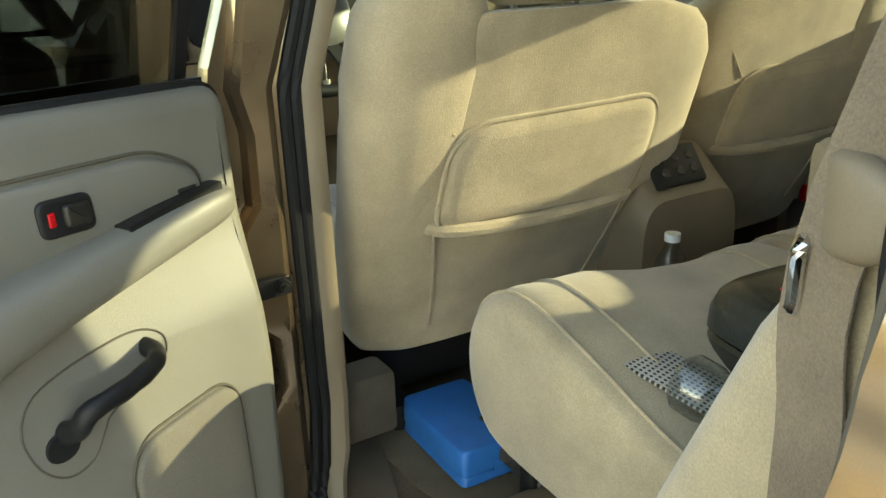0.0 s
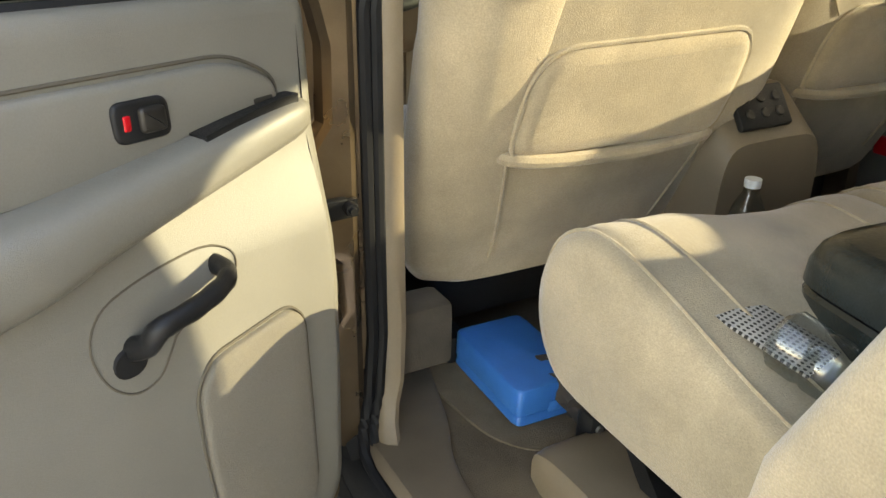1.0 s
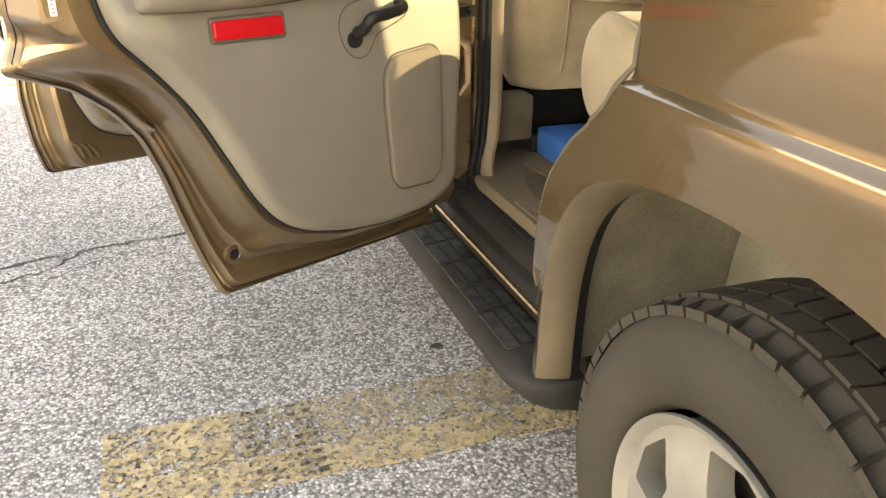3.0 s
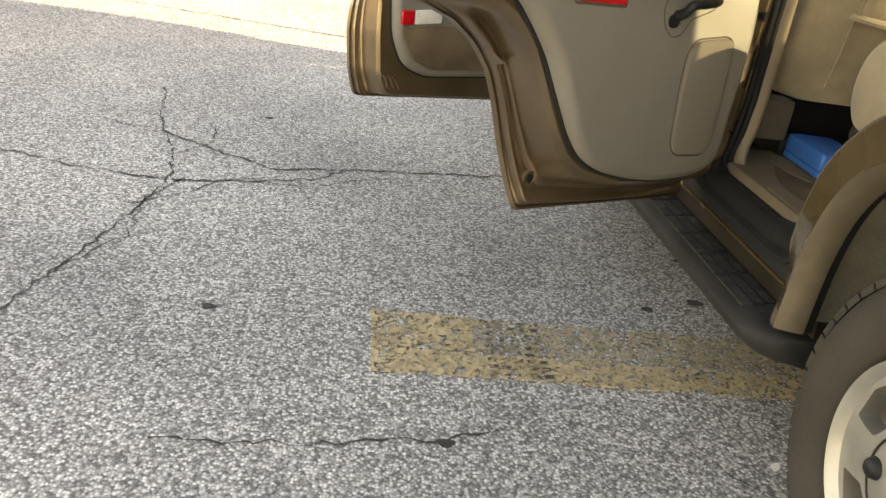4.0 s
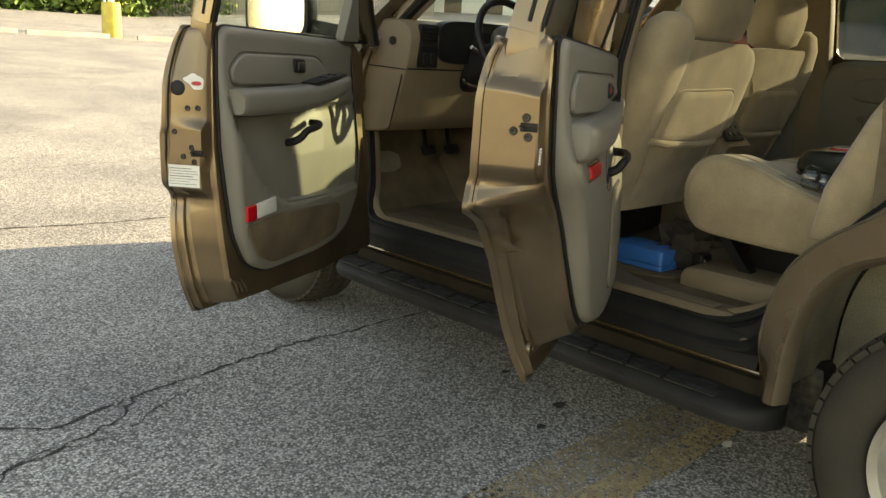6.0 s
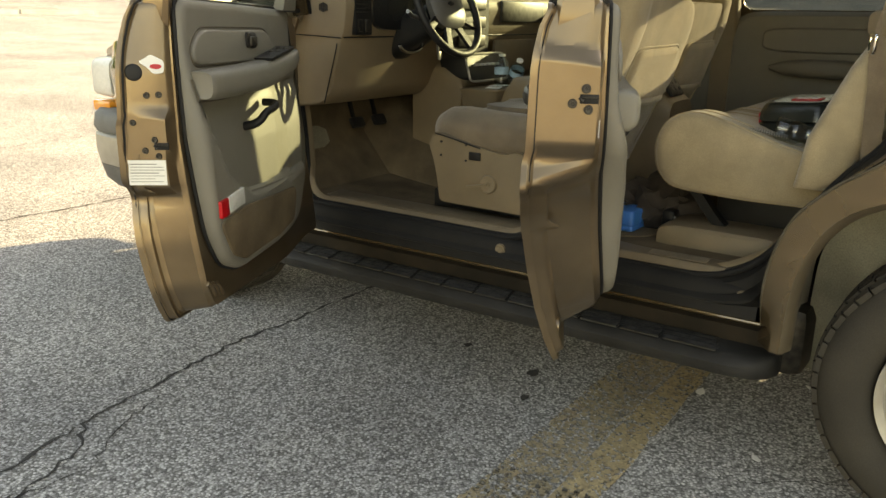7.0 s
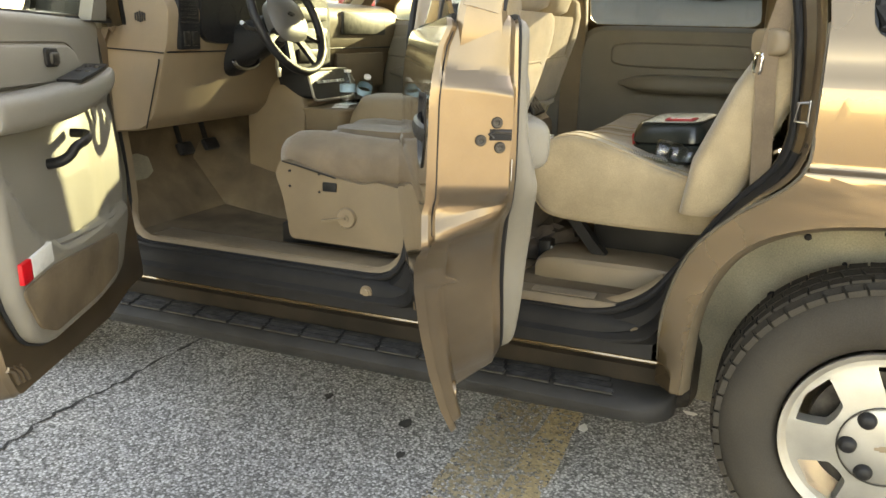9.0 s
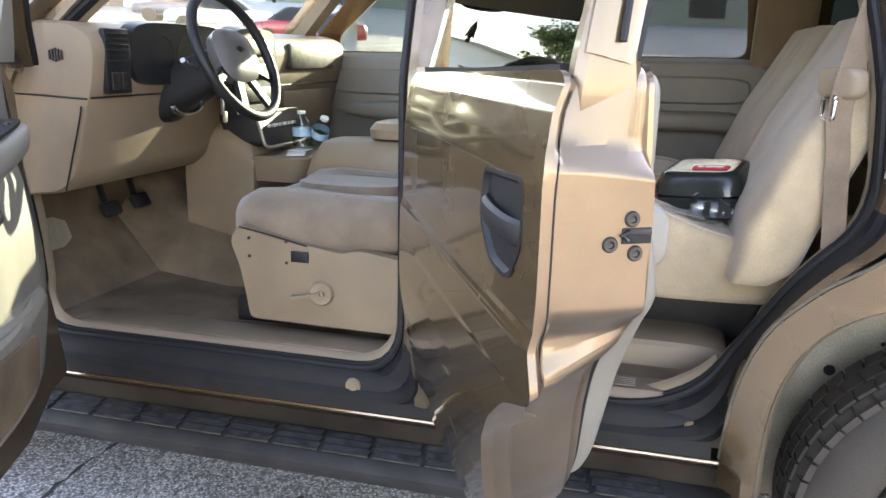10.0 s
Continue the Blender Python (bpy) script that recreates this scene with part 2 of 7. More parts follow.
def resample(pts, n, closed=True):
    P = [Vector(p) for p in pts] + ([Vector(pts[0])] if closed else [])
    L = [0.0]
    for a, b in zip(P, P[1:]):
        L.append(L[-1] + (b - a).length)
    out, j = [], 0
    for i in range(n):
        s = L[-1] * i / (n if closed else n - 1)
        while j < len(L) - 2 and L[j + 1] < s:
            j += 1
        t = (s - L[j]) / max(1e-9, L[j + 1] - L[j])
        out.append(P[j].lerp(P[j + 1], min(1, t)))
    return out


def inset(loop, d):
    """A closed 2D outline moved inwards by d (counted by its own turning sense)."""
    P, n = [Vector(p) for p in loop], len(loop)
    area = sum(P[i].x * P[(i + 1) % n].y - P[(i + 1) % n].x * P[i].y for i in range(n))
    sg = 1 if area > 0 else -1
    out = []
    for i in range(n):
        t = (P[(i + 1) % n] - P[i - 1])
        t = t.normalized() if t.length > 1e-7 else Vector((1, 0))
        out.append(P[i] + Vector((-t.y, t.x)) * d * sg)
    return out


def sheet(bm, outer, holes, f, cuts_u=(), cuts_v=(), thick=0.0):
    """A flat outline with holes, cut into strips, bent by f(u, v) into space and made thick."""
    loops = [[Vector((p[0], p[1], 0)) for p in lo] for lo in (outer, *holes)]
    flat = [p for lo in loops for p in lo]
    b2 = bmesh.new()
    vs = [b2.verts.new(p) for p in flat]
    for tri in tessellate_polygon(loops):
        face(b2, [vs[i] for i in tri])
    for c in cuts_u:
        bmesh.ops.bisect_plane(b2, geom=b2.verts[:] + b2.edges[:] + b2.faces[:], plane_co=(c, 0, 0), plane_no=(1, 0, 0), dist=1e-5)
    for c in cuts_v:
        bmesh.ops.bisect_plane(b2, geom=b2.verts[:] + b2.edges[:] + b2.faces[:], plane_co=(0, c, 0), plane_no=(0, 1, 0), dist=1e-5)
    bmesh.ops.recalc_face_normals(b2, faces=b2.faces[:])
    front = {v: bm.verts.new(f(v.co.x, v.co.y, 0.0)) for v in b2.verts}
    for fc in b2.faces:
        face(bm, [front[v] for v in fc.verts])
    if thick:
        back = {v: bm.verts.new(f(v.co.x, v.co.y, thick)) for v in b2.verts}
        for fc in b2.faces:
            face(bm, [back[v] for v in reversed(fc.verts)])
        for e in b2.edges:
            if len(e.link_faces) == 1:
                a, b = e.verts
                face(bm, (front[a], front[b], back[b], back[a]))
    b2.free()


def steps(a, b, n):
    return [a + (b - a) * i / n for i in range(n + 1)]


# ---- ground ----
def ground_z(x, y):
    """The lot climbs gently away in front of the car and past its far side."""
    t = max(0.0, y - 5.0)
    s = max(0.0, x - 14.0)
    return 0.027 * min(t, 45.0) * min(1.0, t / 4.0) + 0.072 * min(s, 56.0) * min(1.0, s / 6.0)


def asphalt_material():
    m = bpy.data.materials.new("aged_asphalt")
    m.use_nodes = True
    nt = m.node_tree
    b = nt.nodes["Principled BSDF"]
    b.inputs["Roughness"].default_value = 0.92
    co = nt.nodes.new("ShaderNodeTexCoord")
    L = nt.links.new

    def ramp(src, stops):
        r = nt.nodes.new("ShaderNodeValToRGB")
        while len(r.color_ramp.elements) < len(stops):
            r.color_ramp.elements.new(0.5)
        for e, (p, c) in zip(r.color_ramp.elements, stops):
            e.position, e.color = p, (*c, 1)
        L(src, r.inputs["Fac"])
        return r.outputs["Color"]

    def mixed(kind, fac, a, c):
        x = nt.nodes.new("ShaderNodeMix")
        x.data_type, x.blend_type = "RGBA", kind
        if isinstance(fac, float):
            x.inputs["Factor"].default_value = fac
        else:
            L(fac, x.inputs["Factor"])
        L(a, x.inputs["A"])
        L(c, x.inputs["B"])
        return x.outputs["Result"]

    stones = nt.nodes.new("ShaderNodeTexVoronoi")
    stones.inputs["Scale"].default_value = 125
    L(co.outputs["Object"], stones.inputs["Vector"])
    bw = nt.nodes.new("ShaderNodeSeparateColor")
    L(stones.outputs["Color"], bw.inputs["Color"])
    stone_col = ramp(bw.outputs[0], [(0.0, (0.147, 0.143, 0.138)), (0.30, (0.264, 0.257, 0.248)), (0.62, (0.468, 0.456, 0.440)), (1.0, (0.722, 0.705, 0.680))])
    gap = ramp(stones.outputs["Distance"], [(0.28, (1, 1, 1)), (0.62, (0.52, 0.52, 0.52))])
    col = mixed("MULTIPLY", 1.0, stone_col, gap)
    stain = nt.nodes.new("ShaderNodeTexNoise")
    stain.inputs["Scale"].default_value, stain.inputs["Detail"].default_value = 0.9, 6
    L(co.outputs["Object"], stain.inputs["Vector"])
    col = mixed("MULTIPLY", 0.7, col, ramp(stain.outputs["Fac"], [(0.35, (0.62, 0.62, 0.63)), (0.62, (1.1, 1.08, 1.05))]))
    L(col, b.inputs["Base Color"])
    bp = nt.nodes.new("ShaderNodeBump")
    bp.inputs["Strength"].default_value, bp.inputs["Distance"].default_value = 0.5, 0.004
    L(stones.outputs["Distance"], bp.inputs["Height"])
    bp.invert = True
    L(bp.outputs["Normal"], b.inputs["Normal"])
    return m


ASPHALT = asphalt_material()
bm = bmesh.new()
gx = [-900, -200, -60, -20] + steps(-10, 14, 12) + [16, 18, 20, 30, 45, 70, 200, 900]
gy = [-900, -200, -60, -20, -8] + steps(-4, 12, 16) + [16, 24, 35, 50, 70, 200, 900]
gv = [[bm.verts.new((x, y, ground_z(x, y))) for x in gx] for y in gy]
for r0, r1 in zip(gv, gv[1:]):
    for i in range(len(gx) - 1):
        face(bm, (r0[i], r0[i + 1], r1[i + 1], r1[i]))
ground = tagged(part("ground", bm, ASPHALT), "aged grey asphalt parking lot with coarse pale aggregate", "ground", kind="structure")

# ---- the car ----
RAKE = 1.6
suv = thing("suv", "bronze metallic sport utility vehicle with two doors open", "car", matrix=pose(0, 0, 0, -RAKE))


def lerp_table(t, table):
    for (a, p), (b, q) in zip(table, table[1:]):
        if t <= b:
            return p + (q - p) * (max(t, a) - a) / (b - a)
    return table[-1][1]


def side(z):
    """Half-width of the body at a height."""
    return lerp_table(z, [(0.42, 0.86), (0.49, 0.885), (0.56, 0.925), (0.62, 0.943), (0.85, 0.958), (1.005, 0.9705), (1.030, 0.9710), (1.0345, 0.9690), (1.0375, 0.9640), (1.0415, 0.9560), (1.0445, 0.9520), (1.0495, 0.9505), (1.09, 0.951), (1.20, 0.951), (1.222, 0.948), (1.245, 0.940), (1.268, 0.931), (1.285, 0.9275), (1.30, 0.926), (1.335, 0.914), (1.36, 0.905), (1.90, 0.715)])


def arch(c, s=1.0):
    """The wheel opening's outline about the axle at c, front to rear."""
    half = [(0.475, 0.44), (0.466, 0.62), (0.43, 0.755), (0.355, 0.85), (0.235, 0.905), (0.08, 0.928)]
    pts = [(c + y * s, z) for y, z in half] + [(c - y * s, z) for y, z in reversed(half)]
    return [tuple(p) for p in spline([(y, z, 0) for y, z in pts], 4)]


ZC = steps(0.5, 1.3, 10) + [0.56, 1.005, 1.030, 1.0345, 1.0375, 1.0415, 1.0445, 1.0495, 1.09, 1.20, 1.222, 1.245, 1.268, 1.285, 1.335, 1.36, 1.5, 1.7]
right = lambda u, v, t: V(side(v) - t, u, v)


def flared(c, sgn):
    """Body side with a swollen lip round the wheel at c."""
    def f(u, v, t):
        d = math.hypot((u - c) / 1.0, (v - 0.40) * 0.93)
        k = max(0.0, 1 - abs(d - 0.485) / 0.07) if v < 1.0 else 0.0
        k = k * (2 - k)
        return V(sgn * (side(v) * (1 - k) + max(side(v) + 0.004, 0.957) * k - t), u, v)
    return f


# quarter panel and fender
def rear_quarter(sgn, holes=True):
    a = [(p[0], p[1]) for p in arch(0.0)]
    door_cut = [(0.545, 0.44), (0.532, 0.66), (0.485, 0.81), (0.40, 0.908), (0.335, 0.956), (0.288, 0.992), (0.258, 1.028), (0.247, 1.065)]
    cut = [tuple(p[:2]) for p in spline([(*p, 0) for p in door_cut], 3)]
    outer = cut + [(0.245, 1.36), (0.30, 1.84), (-0.95, 1.84), (-1.08, 1.36), (-1.10, 0.55), (-0.70, 0.50), (-0.52, 0.44)] + a[::-1]
    win = smooth_loop([(0.15, 1.335), (0.16, 1.75), (-0.82, 1.75), (-0.90, 1.335)], 0.05)
    bm = bmesh.new()
    sheet(bm, outer, [win], flared(0.0, sgn), steps(-0.9, 0.5, 14), ZC, 0.02)
    return bm, win


bm, QWIN = rear_quarter(-1)
quarter = part("quarter_panel", bm, PAINT, suv, "bronze rear quarter panel with a flared wheel lip", angle=35)
bm, _ = rear_quarter(1)
part("quarter_panel", bm, PAINT, suv)
for sgn in (-1, 1):
    bm = bmesh.new()
    sheet(bm, inset(QWIN, -0.012), [], lambda u, v, t: V(sgn * (side(v) + 0.001 - t), u, v), (), (1.36, 1.5), 0.005)
    pane = part("quarter_window", bm, DARKTINT, suv, "dark tinted quarter window")
    bm = bmesh.new()
    loop = [V(sgn * (side(p[1]) + 0.002), p[0], p[1]) for p in resample(QWIN, 60)]
    tube(bm, loop, 0.011, 6, True)
    part("window_seal", bm, RUBBER, pane)
# dark shut line where the rear door meets the quarter panel
bm = bmesh.new()
shut = spline([(*p, 0) for p in [(0.540, 0.50), (0.532, 0.66), (0.485, 0.81), (0.40, 0.908), (0.335, 0.956), (0.288, 0.992), (0.258, 1.028)]], 4)
shut = [(p[0] + 0.003, p[1] + 0.003) for p in shut] + [(0.2495, 1.06), (0.2475, 1.09), (0.2475, 1.36)]
tube(bm, [V(-side(z) - 0.0005 + 0.006 * (z < 0.96), y, z) for y, z in shut], 0.0042, 6, False)
part("shut_line", bm, SHADOWLINE, quarter, "dark shut line along the door cut")
# turned-in flange of the wheel openings
for sgn in (-1, 1):
    bm = bmesh.new()
    a_ = arch(0.0)
    rings = [[V(sgn * x, p[0] * k, 0.40 + (p[1] - 0.40) * (k + 0.004)) for p in a_] for x, k in ((0.957, 0.998), (0.950, 0.985), (0.905, 0.955), (0.895, 0.955), (0.945, 1.0))]
    loft(bm, [list(r) for r in zip(*rings)])
    part("arch_flange", bm, DUSTPAINT, quarter, "dusty turned-in wheel arch flange")
    # black strip that paints the shade between flange and liner
    bm = bmesh.new()
    rings = [[V(sgn * x, p[0] * k, 0.40 + (p[1] - 0.40) * k) for p in a_] for x, k in ((0.903, 0.962), (0.872, 0.972), (0.872, 1.02), (0.903, 1.0))]
    rings = [[q for q in r if q.y > 0.06] for r in rings]
    loft(bm, [list(r) for r in zip(*rings)])
    part("arch_gap_shade", bm, RUBBER, quarter, "black strip standing for the shaded gap inside the wheel arch")


def front_fender(sgn):
    c = 2.946
    a = [(p[0], p[1] + 0.055) for p in arch(c)]
    outer = [(3.44, 0.50), (3.60, 0.52), (3.67, 0.62), (3.725, 0.80), (3.75, 0.95), (3.735, 1.05), (3.69, 1.12), (3.60, 1.17), (3.0, 1.235), (2.42, 1.27), (2.40, 1.12), (2.40, 0.54), (2.43, 0.46)] + a[::-1]
    bm = bmesh.new()
    fl = flared(c, sgn)

    def f(u, v, t):
        p = fl(u, v - 0.055, t)
        p.z = v
        p.x *= 1 - 0.95 * max(0, (u - 3.25)) ** 2 - 1.6 * max(0, v - 1.06) ** 2
        return p
    sheet(bm, outer, [], f, steps(2.5, 3.7, 24), steps(0.5, 1.2, 14), 0.02)
    return bm


for sgn in (-1, 1):
    part("fender", front_fender(sgn), PAINT, suv)
# hood
bm = bmesh.new()
rings = []
for y, z0, w in [(2.42, 1.285, 0.86), (2.8, 1.275, 0.865), (3.2, 1.245, 0.85), (3.55, 1.20, 0.82), (3.72, 1.15, 0.78), (3.78, 1.08, 0.74)]:
    top = [V(x * w, y + 0.06 * (1 - abs(x)) * (y > 3.5), z0 + 0.05 * (1 - x * x) - 0.015 * (abs(x) > 0.9)) for x in steps(-1, 1, 12)]
    rings.append(top + [p - V(0, 0, 0.03) for p in reversed(top)])
loft(bm, rings)
part("hood", bm, PAINT, suv, "bronze hood, rounded towards the headlights")
# bumper, grille and lamps at the nose
bp_ = [(0.925 * math.copysign(abs(math.cos(a)) ** 0.42, math.cos(a)), 3.36 + 0.44 * math.sin(a) ** 0.62) for a in steps(0.0, math.pi, 36)]


def bumper_band(prof):
    """A profile of (outwards, z) carried round the nose."""
    rings = []
    for i, (x, y) in enumerate(bp_):
        q, r = bp_[max(0, i - 1)], bp_[min(len(bp_) - 1, i + 1)]
        t = V(r[0] - q[0], r[1] - q[1], 0).normalized()
        n = V(t.y, -t.x, 0)
        rings.append([V(x, y, z) + n * o for o, z in prof])
    bm = bmesh.new()
    loft(bm, rings)
    return bm


bumper = part("front_bumper", bumper_band([(-0.05, 0.765), (0.035, 0.765), (0.050, 0.75), (0.052, 0.68), (0.040, 0.615), (-0.05, 0.615)]), ALLOY, suv, "silver front bumper with grey plastic top")
part("bumper_pad", bumper_band([(-0.05, 0.768), (0.045, 0.768), (0.055, 0.79), (0.045, 0.845), (0.02, 0.868), (-0.05, 0.872)]), BUMPERGREY, bumper)
part("air_dam", bumper_band([(-0.05, 0.612), (0.038, 0.612), (0.02, 0.54), (-0.02, 0.50), (-0.05, 0.50)]), BUMPERGREY, bumper)
bm = bmesh.new()
box(bm, (0, 3.72, 1.0), (1.15, 0.10, 0.26), 0.03)
grille = part("grille", bm, BLACK, suv)
bm = bmesh.new()
box(bm, (0, 3.775, 1.0), (1.6, 0.03, 0.035), 0.01)
part("grille_bar", bm, CHROME, grille)
for sgn in (-1, 1):
    bm = bmesh.new()
    loft(bm, [srect((sgn * 0.73, y, 1.01), V(1, 0, 0), V(0, 0, 1), hx, hz, 5, 20) for y, hx, hz in [(3.55, 0.16, 0.10), (3.70, 0.155, 0.095), (3.735, 0.13, 0.08)]])
    lamp = part("headlight", bm, WHITE_REFLECTOR, suv, "clear headlight with amber marker below")
    bm = bmesh.new()
    box(bm, (sgn * 0.80, 3.66, 0.875), (0.16, 0.14, 0.055), 0.015)
    part("turn_signal", bm, AMBER, lamp)

# roof, headliner, glass front and back
bm = bmesh.new()
roof_y = [(2.02, 1.80), (1.80, 1.885), (1.2, 1.935), (0.3, 1.945), (-0.6, 1.93), (-1.0, 1.88)]
rings = []
for y, z0 in roof_y:
    half = [(0.0, 0.0), (0.4, -0.006), (0.6, -0.02), (0.70, -0.045), (0.745, -0.09)]
    top = [V(-x, y, z0 + dz) for x, dz in reversed(half)] + [V(x, y, z0 + dz) for x, dz in half[1:]]
    rings.append(top + [p * 1 - V(0, 0, 0.045) for p in reversed(top)])
loft(bm, rings)
part("roof", bm, PAINT, suv)
bm = bmesh.new()
rings = [[V(x, y, z0 - 0.06 - 0.05 * (abs(x) > 0.6) - dz) for x, dz in [(-0.72, 0), (-0.6, 0), (0.6, 0), (0.72, 0), (0.72, 0.012), (-0.72, 0.012)]] for y, z0 in roof_y]
loft(bm, rings)
part("headliner", bm, HEADLINER, suv)
WS = [V(-0.76, 2.52, 1.30), V(0.76, 2.52, 1.30), V(0.60, 1.99, 1.815), V(-0.60, 1.99, 1.815)]
bm = bmesh.new()
rows_ = []
for t in steps(0, 1, 4):
    a, b = WS[0].lerp(WS[3], t), WS[1].lerp(WS[2], t)
    rows_.append([a.lerp(b, s) + V(0, 0.10 * (1 - (2 * s - 1) ** 2), 0.02 * (1 - (2 * s - 1) ** 2)) for s in steps(0, 1, 10)])
loft(bm, [r + [p - V(0, 0.006, 0.004) for p in reversed(r)] for r in rows_])
pane = part("windshield", bm, CLEAR, suv, "clear laminated windshield")
pane.visible_shadow = False
for sgn in (-1, 1):
    bm = bmesh.new()
    sweep(bm, [V(sgn * 0.885, 2.42, 1.26), V(sgn * 0.80, 2.40, 1.38), V(sgn * 0.70, 1.98, 1.80), V(sgn * 0.69, 1.75, 1.87)], rect(0.10, 0.055), (0, 0.6, 0.8))
    part("windshield_pillar", bm, PAINT, suv)
    bm = bmesh.new()
    sweep(bm, [V(sgn * 0.83, 2.38, 1.30), V(sgn * 0.765, 2.34, 1.38), V(sgn * 0.66, 1.95, 1.77)], rect(0.09, 0.05), (0, 0.6, 0.8))
    part("pillar_trim", bm, TRIM, suv)
    bm = bmesh.new()
    sweep(bm, [V(sgn * 0.735, y, z) for y, z in [(1.98, 1.80), (1.75, 1.86), (1.2, 1.895), (0.2, 1.895), (-0.95, 1.84)]], rect(0.07, 0.09))
    part("roof_rail", bm, PAINT, suv)
# tailgate
bm = bmesh.new()
tg = smooth_loop([(-0.88, 0.55), (0.88, 0.55), (0.90, 1.30), (0.70, 1.86), (-0.70, 1.86), (-0.90, 1.30)], 0.06)
tw = smooth_loop([(-0.74, 1.33), (0.74, 1.33), (0.60, 1.77), (-0.60, 1.77)], 0.05)
tgf = lambda u, v, t: V(u, -1.10 + 0.20 * max(0, v - 1.30) + t, v)
sheet(bm, tg, [tw], tgf, (), (1.30, 1.5), 0.03)
tailgate = part("tailgate", bm, PAINT, suv)
bm = bmesh.new()
sheet(bm, inset(tw, -0.01), [], tgf, (), (), 0.006)
part("rear_window", bm, DARKTINT, tailgate)
bm = bmesh.new()
box(bm, (0, -1.16, 0.55), (1.86, 0.14, 0.20), 0.04)
part("rear_bumper", bm, CHROME, suv)

# ---- door openings of the near side ----
SEAL_F = [(1.31, 0.590), (1.31, 1.00), (1.31, 1.32), (1.30, 1.80), (1.83, 1.80), (2.335, 1.345), (2.435, 1.14), (2.385, 0.85), (2.375, 0.590)]
CUT_F = [(1.235, 0.525), (1.235, 1.00), (1.235, 1.33), (1.235, 1.86), (1.85, 1.86), (2.38, 1.38), (2.46, 1.14), (2.41, 0.85), (2.405, 0.525)]
SEAL_R = [(0.72, 0.585), (0.59, 0.64), (0.515, 0.745), (0.415, 0.91), (0.285, 1.04), (0.30, 1.32), (0.40, 1.80), (1.165, 1.80), (1.168, 1.32), (1.168, 1.00), (1.16, 0.585)]
CUT_R = [(0.66, 0.525), (0.555, 0.555), (0.49, 0.80), (0.375, 0.935), (0.250, 1.035), (0.248, 1.35), (0.33, 1.86), (1.205, 1.86), (1.21, 1.33), (1.21, 1.00), (1.21, 0.525)]
RAD_F, RAD_R = 0.11, 0.10


def dense(loop, r):
    s = smooth_loop([(*p, 0) for p in loop], r, 5)
    out = []
    for i, p in enumerate(s):
        q = s[(i + 1) % len(s)]
        out += [Vector(p[:2]).lerp(Vector(q[:2]), t) for t in (0, 0.5)]
    return out


def seal_x(z):
    return lerp_table(z, [(0.60, -0.835), (0.72, -0.80), (1.30, -0.80), (1.86, -0.63)])


def opening(seal_pts, cut_pts, r):
    s, c = dense(seal_pts, r), dense(cut_pts, r * 0.8)
    at = lambda k, x: [V(x(p.y), p.x, p.y) for p in [a.lerp(b, k) for a, b in zip(c, s)]]
    bm = bmesh.new()
    deep = lambda k: (lambda z: -side(z) + 0.012 + (seal_x(z) + side(z) - 0.012) * k)
    rings = [at(-0.35, lambda z: -side(z) + 0.034), at(-0.12, lambda z: -side(z) + 0.030), at(0.0, deep(0.05)), at(0.10, deep(0.12)), at(0.30, deep(0.40)), at(0.34, deep(0.62)), at(0.70, deep(0.70)), at(0.86, deep(0.94)), at(1.0, deep(0.98)), at(1.12, lambda z: seal_x(z) + 0.02)]
    loft(bm, rings, cap=False)
    # black faces: the low band, and seal plus painted shade along the arch
    for f in bm.faces:
        c_ = f.calc_center_median()
        if c_.z < 0.655 or (c_.y < 0.62 and c_.z < 1.06 and c_.x > -side(c_.z) + 0.055):
            f.material_index = 1
    jamb = part("door_jamb", bm, JAMB, suv, "bronze painted door jamb, black low down and where arch shade is painted", angle=30)
    jamb.data.materials.append(SILL)
    bm = bmesh.new()
    tube(bm, at(0.97, lambda z: seal_x(z) - 0.008), 0.010, 8, True)
    tube(bm, at(1.02, lambda z: seal_x(z) + 0.008), 0.009, 8, True)
    part("door_seal", bm, RUBBER, jamb, "black rubber door seal")
    bm = bmesh.new()
    rings = [at(1.04, lambda z: seal_x(z) + 0.012), at(1.14, lambda z: seal_x(z) + 0.014), at(1.22, lambda z: seal_x(z) + 0.020), at(1.28, lambda z: seal_x(z) + 0.034), at(1.2, lambda z: seal_x(z) + 0.044)]
    loft(bm, rings, cap=False)
    part("opening_trim", bm, TRIM, jamb, "beige plastic trim round the door opening", angle=30)
    return jamb


opening(SEAL_F, CUT_F, RAD_F)
jamb_r = opening(SEAL_R, CUT_R, RAD_R)
bm = bmesh.new()
box(bm, (-0.868, 0.262, 1.158), (0.030, 0.006, 0.062), 0.002)
tube(bm, [V(-0.872, 0.264, 1.182), V(-0.872, 0.288, 1.180), V(-0.872, 0.290, 1.138), V(-0.872, 0.264, 1.136)], 0.0042, 8)
part("door_striker", bm, STEEL, jamb_r, "steel striker loop on a plate")
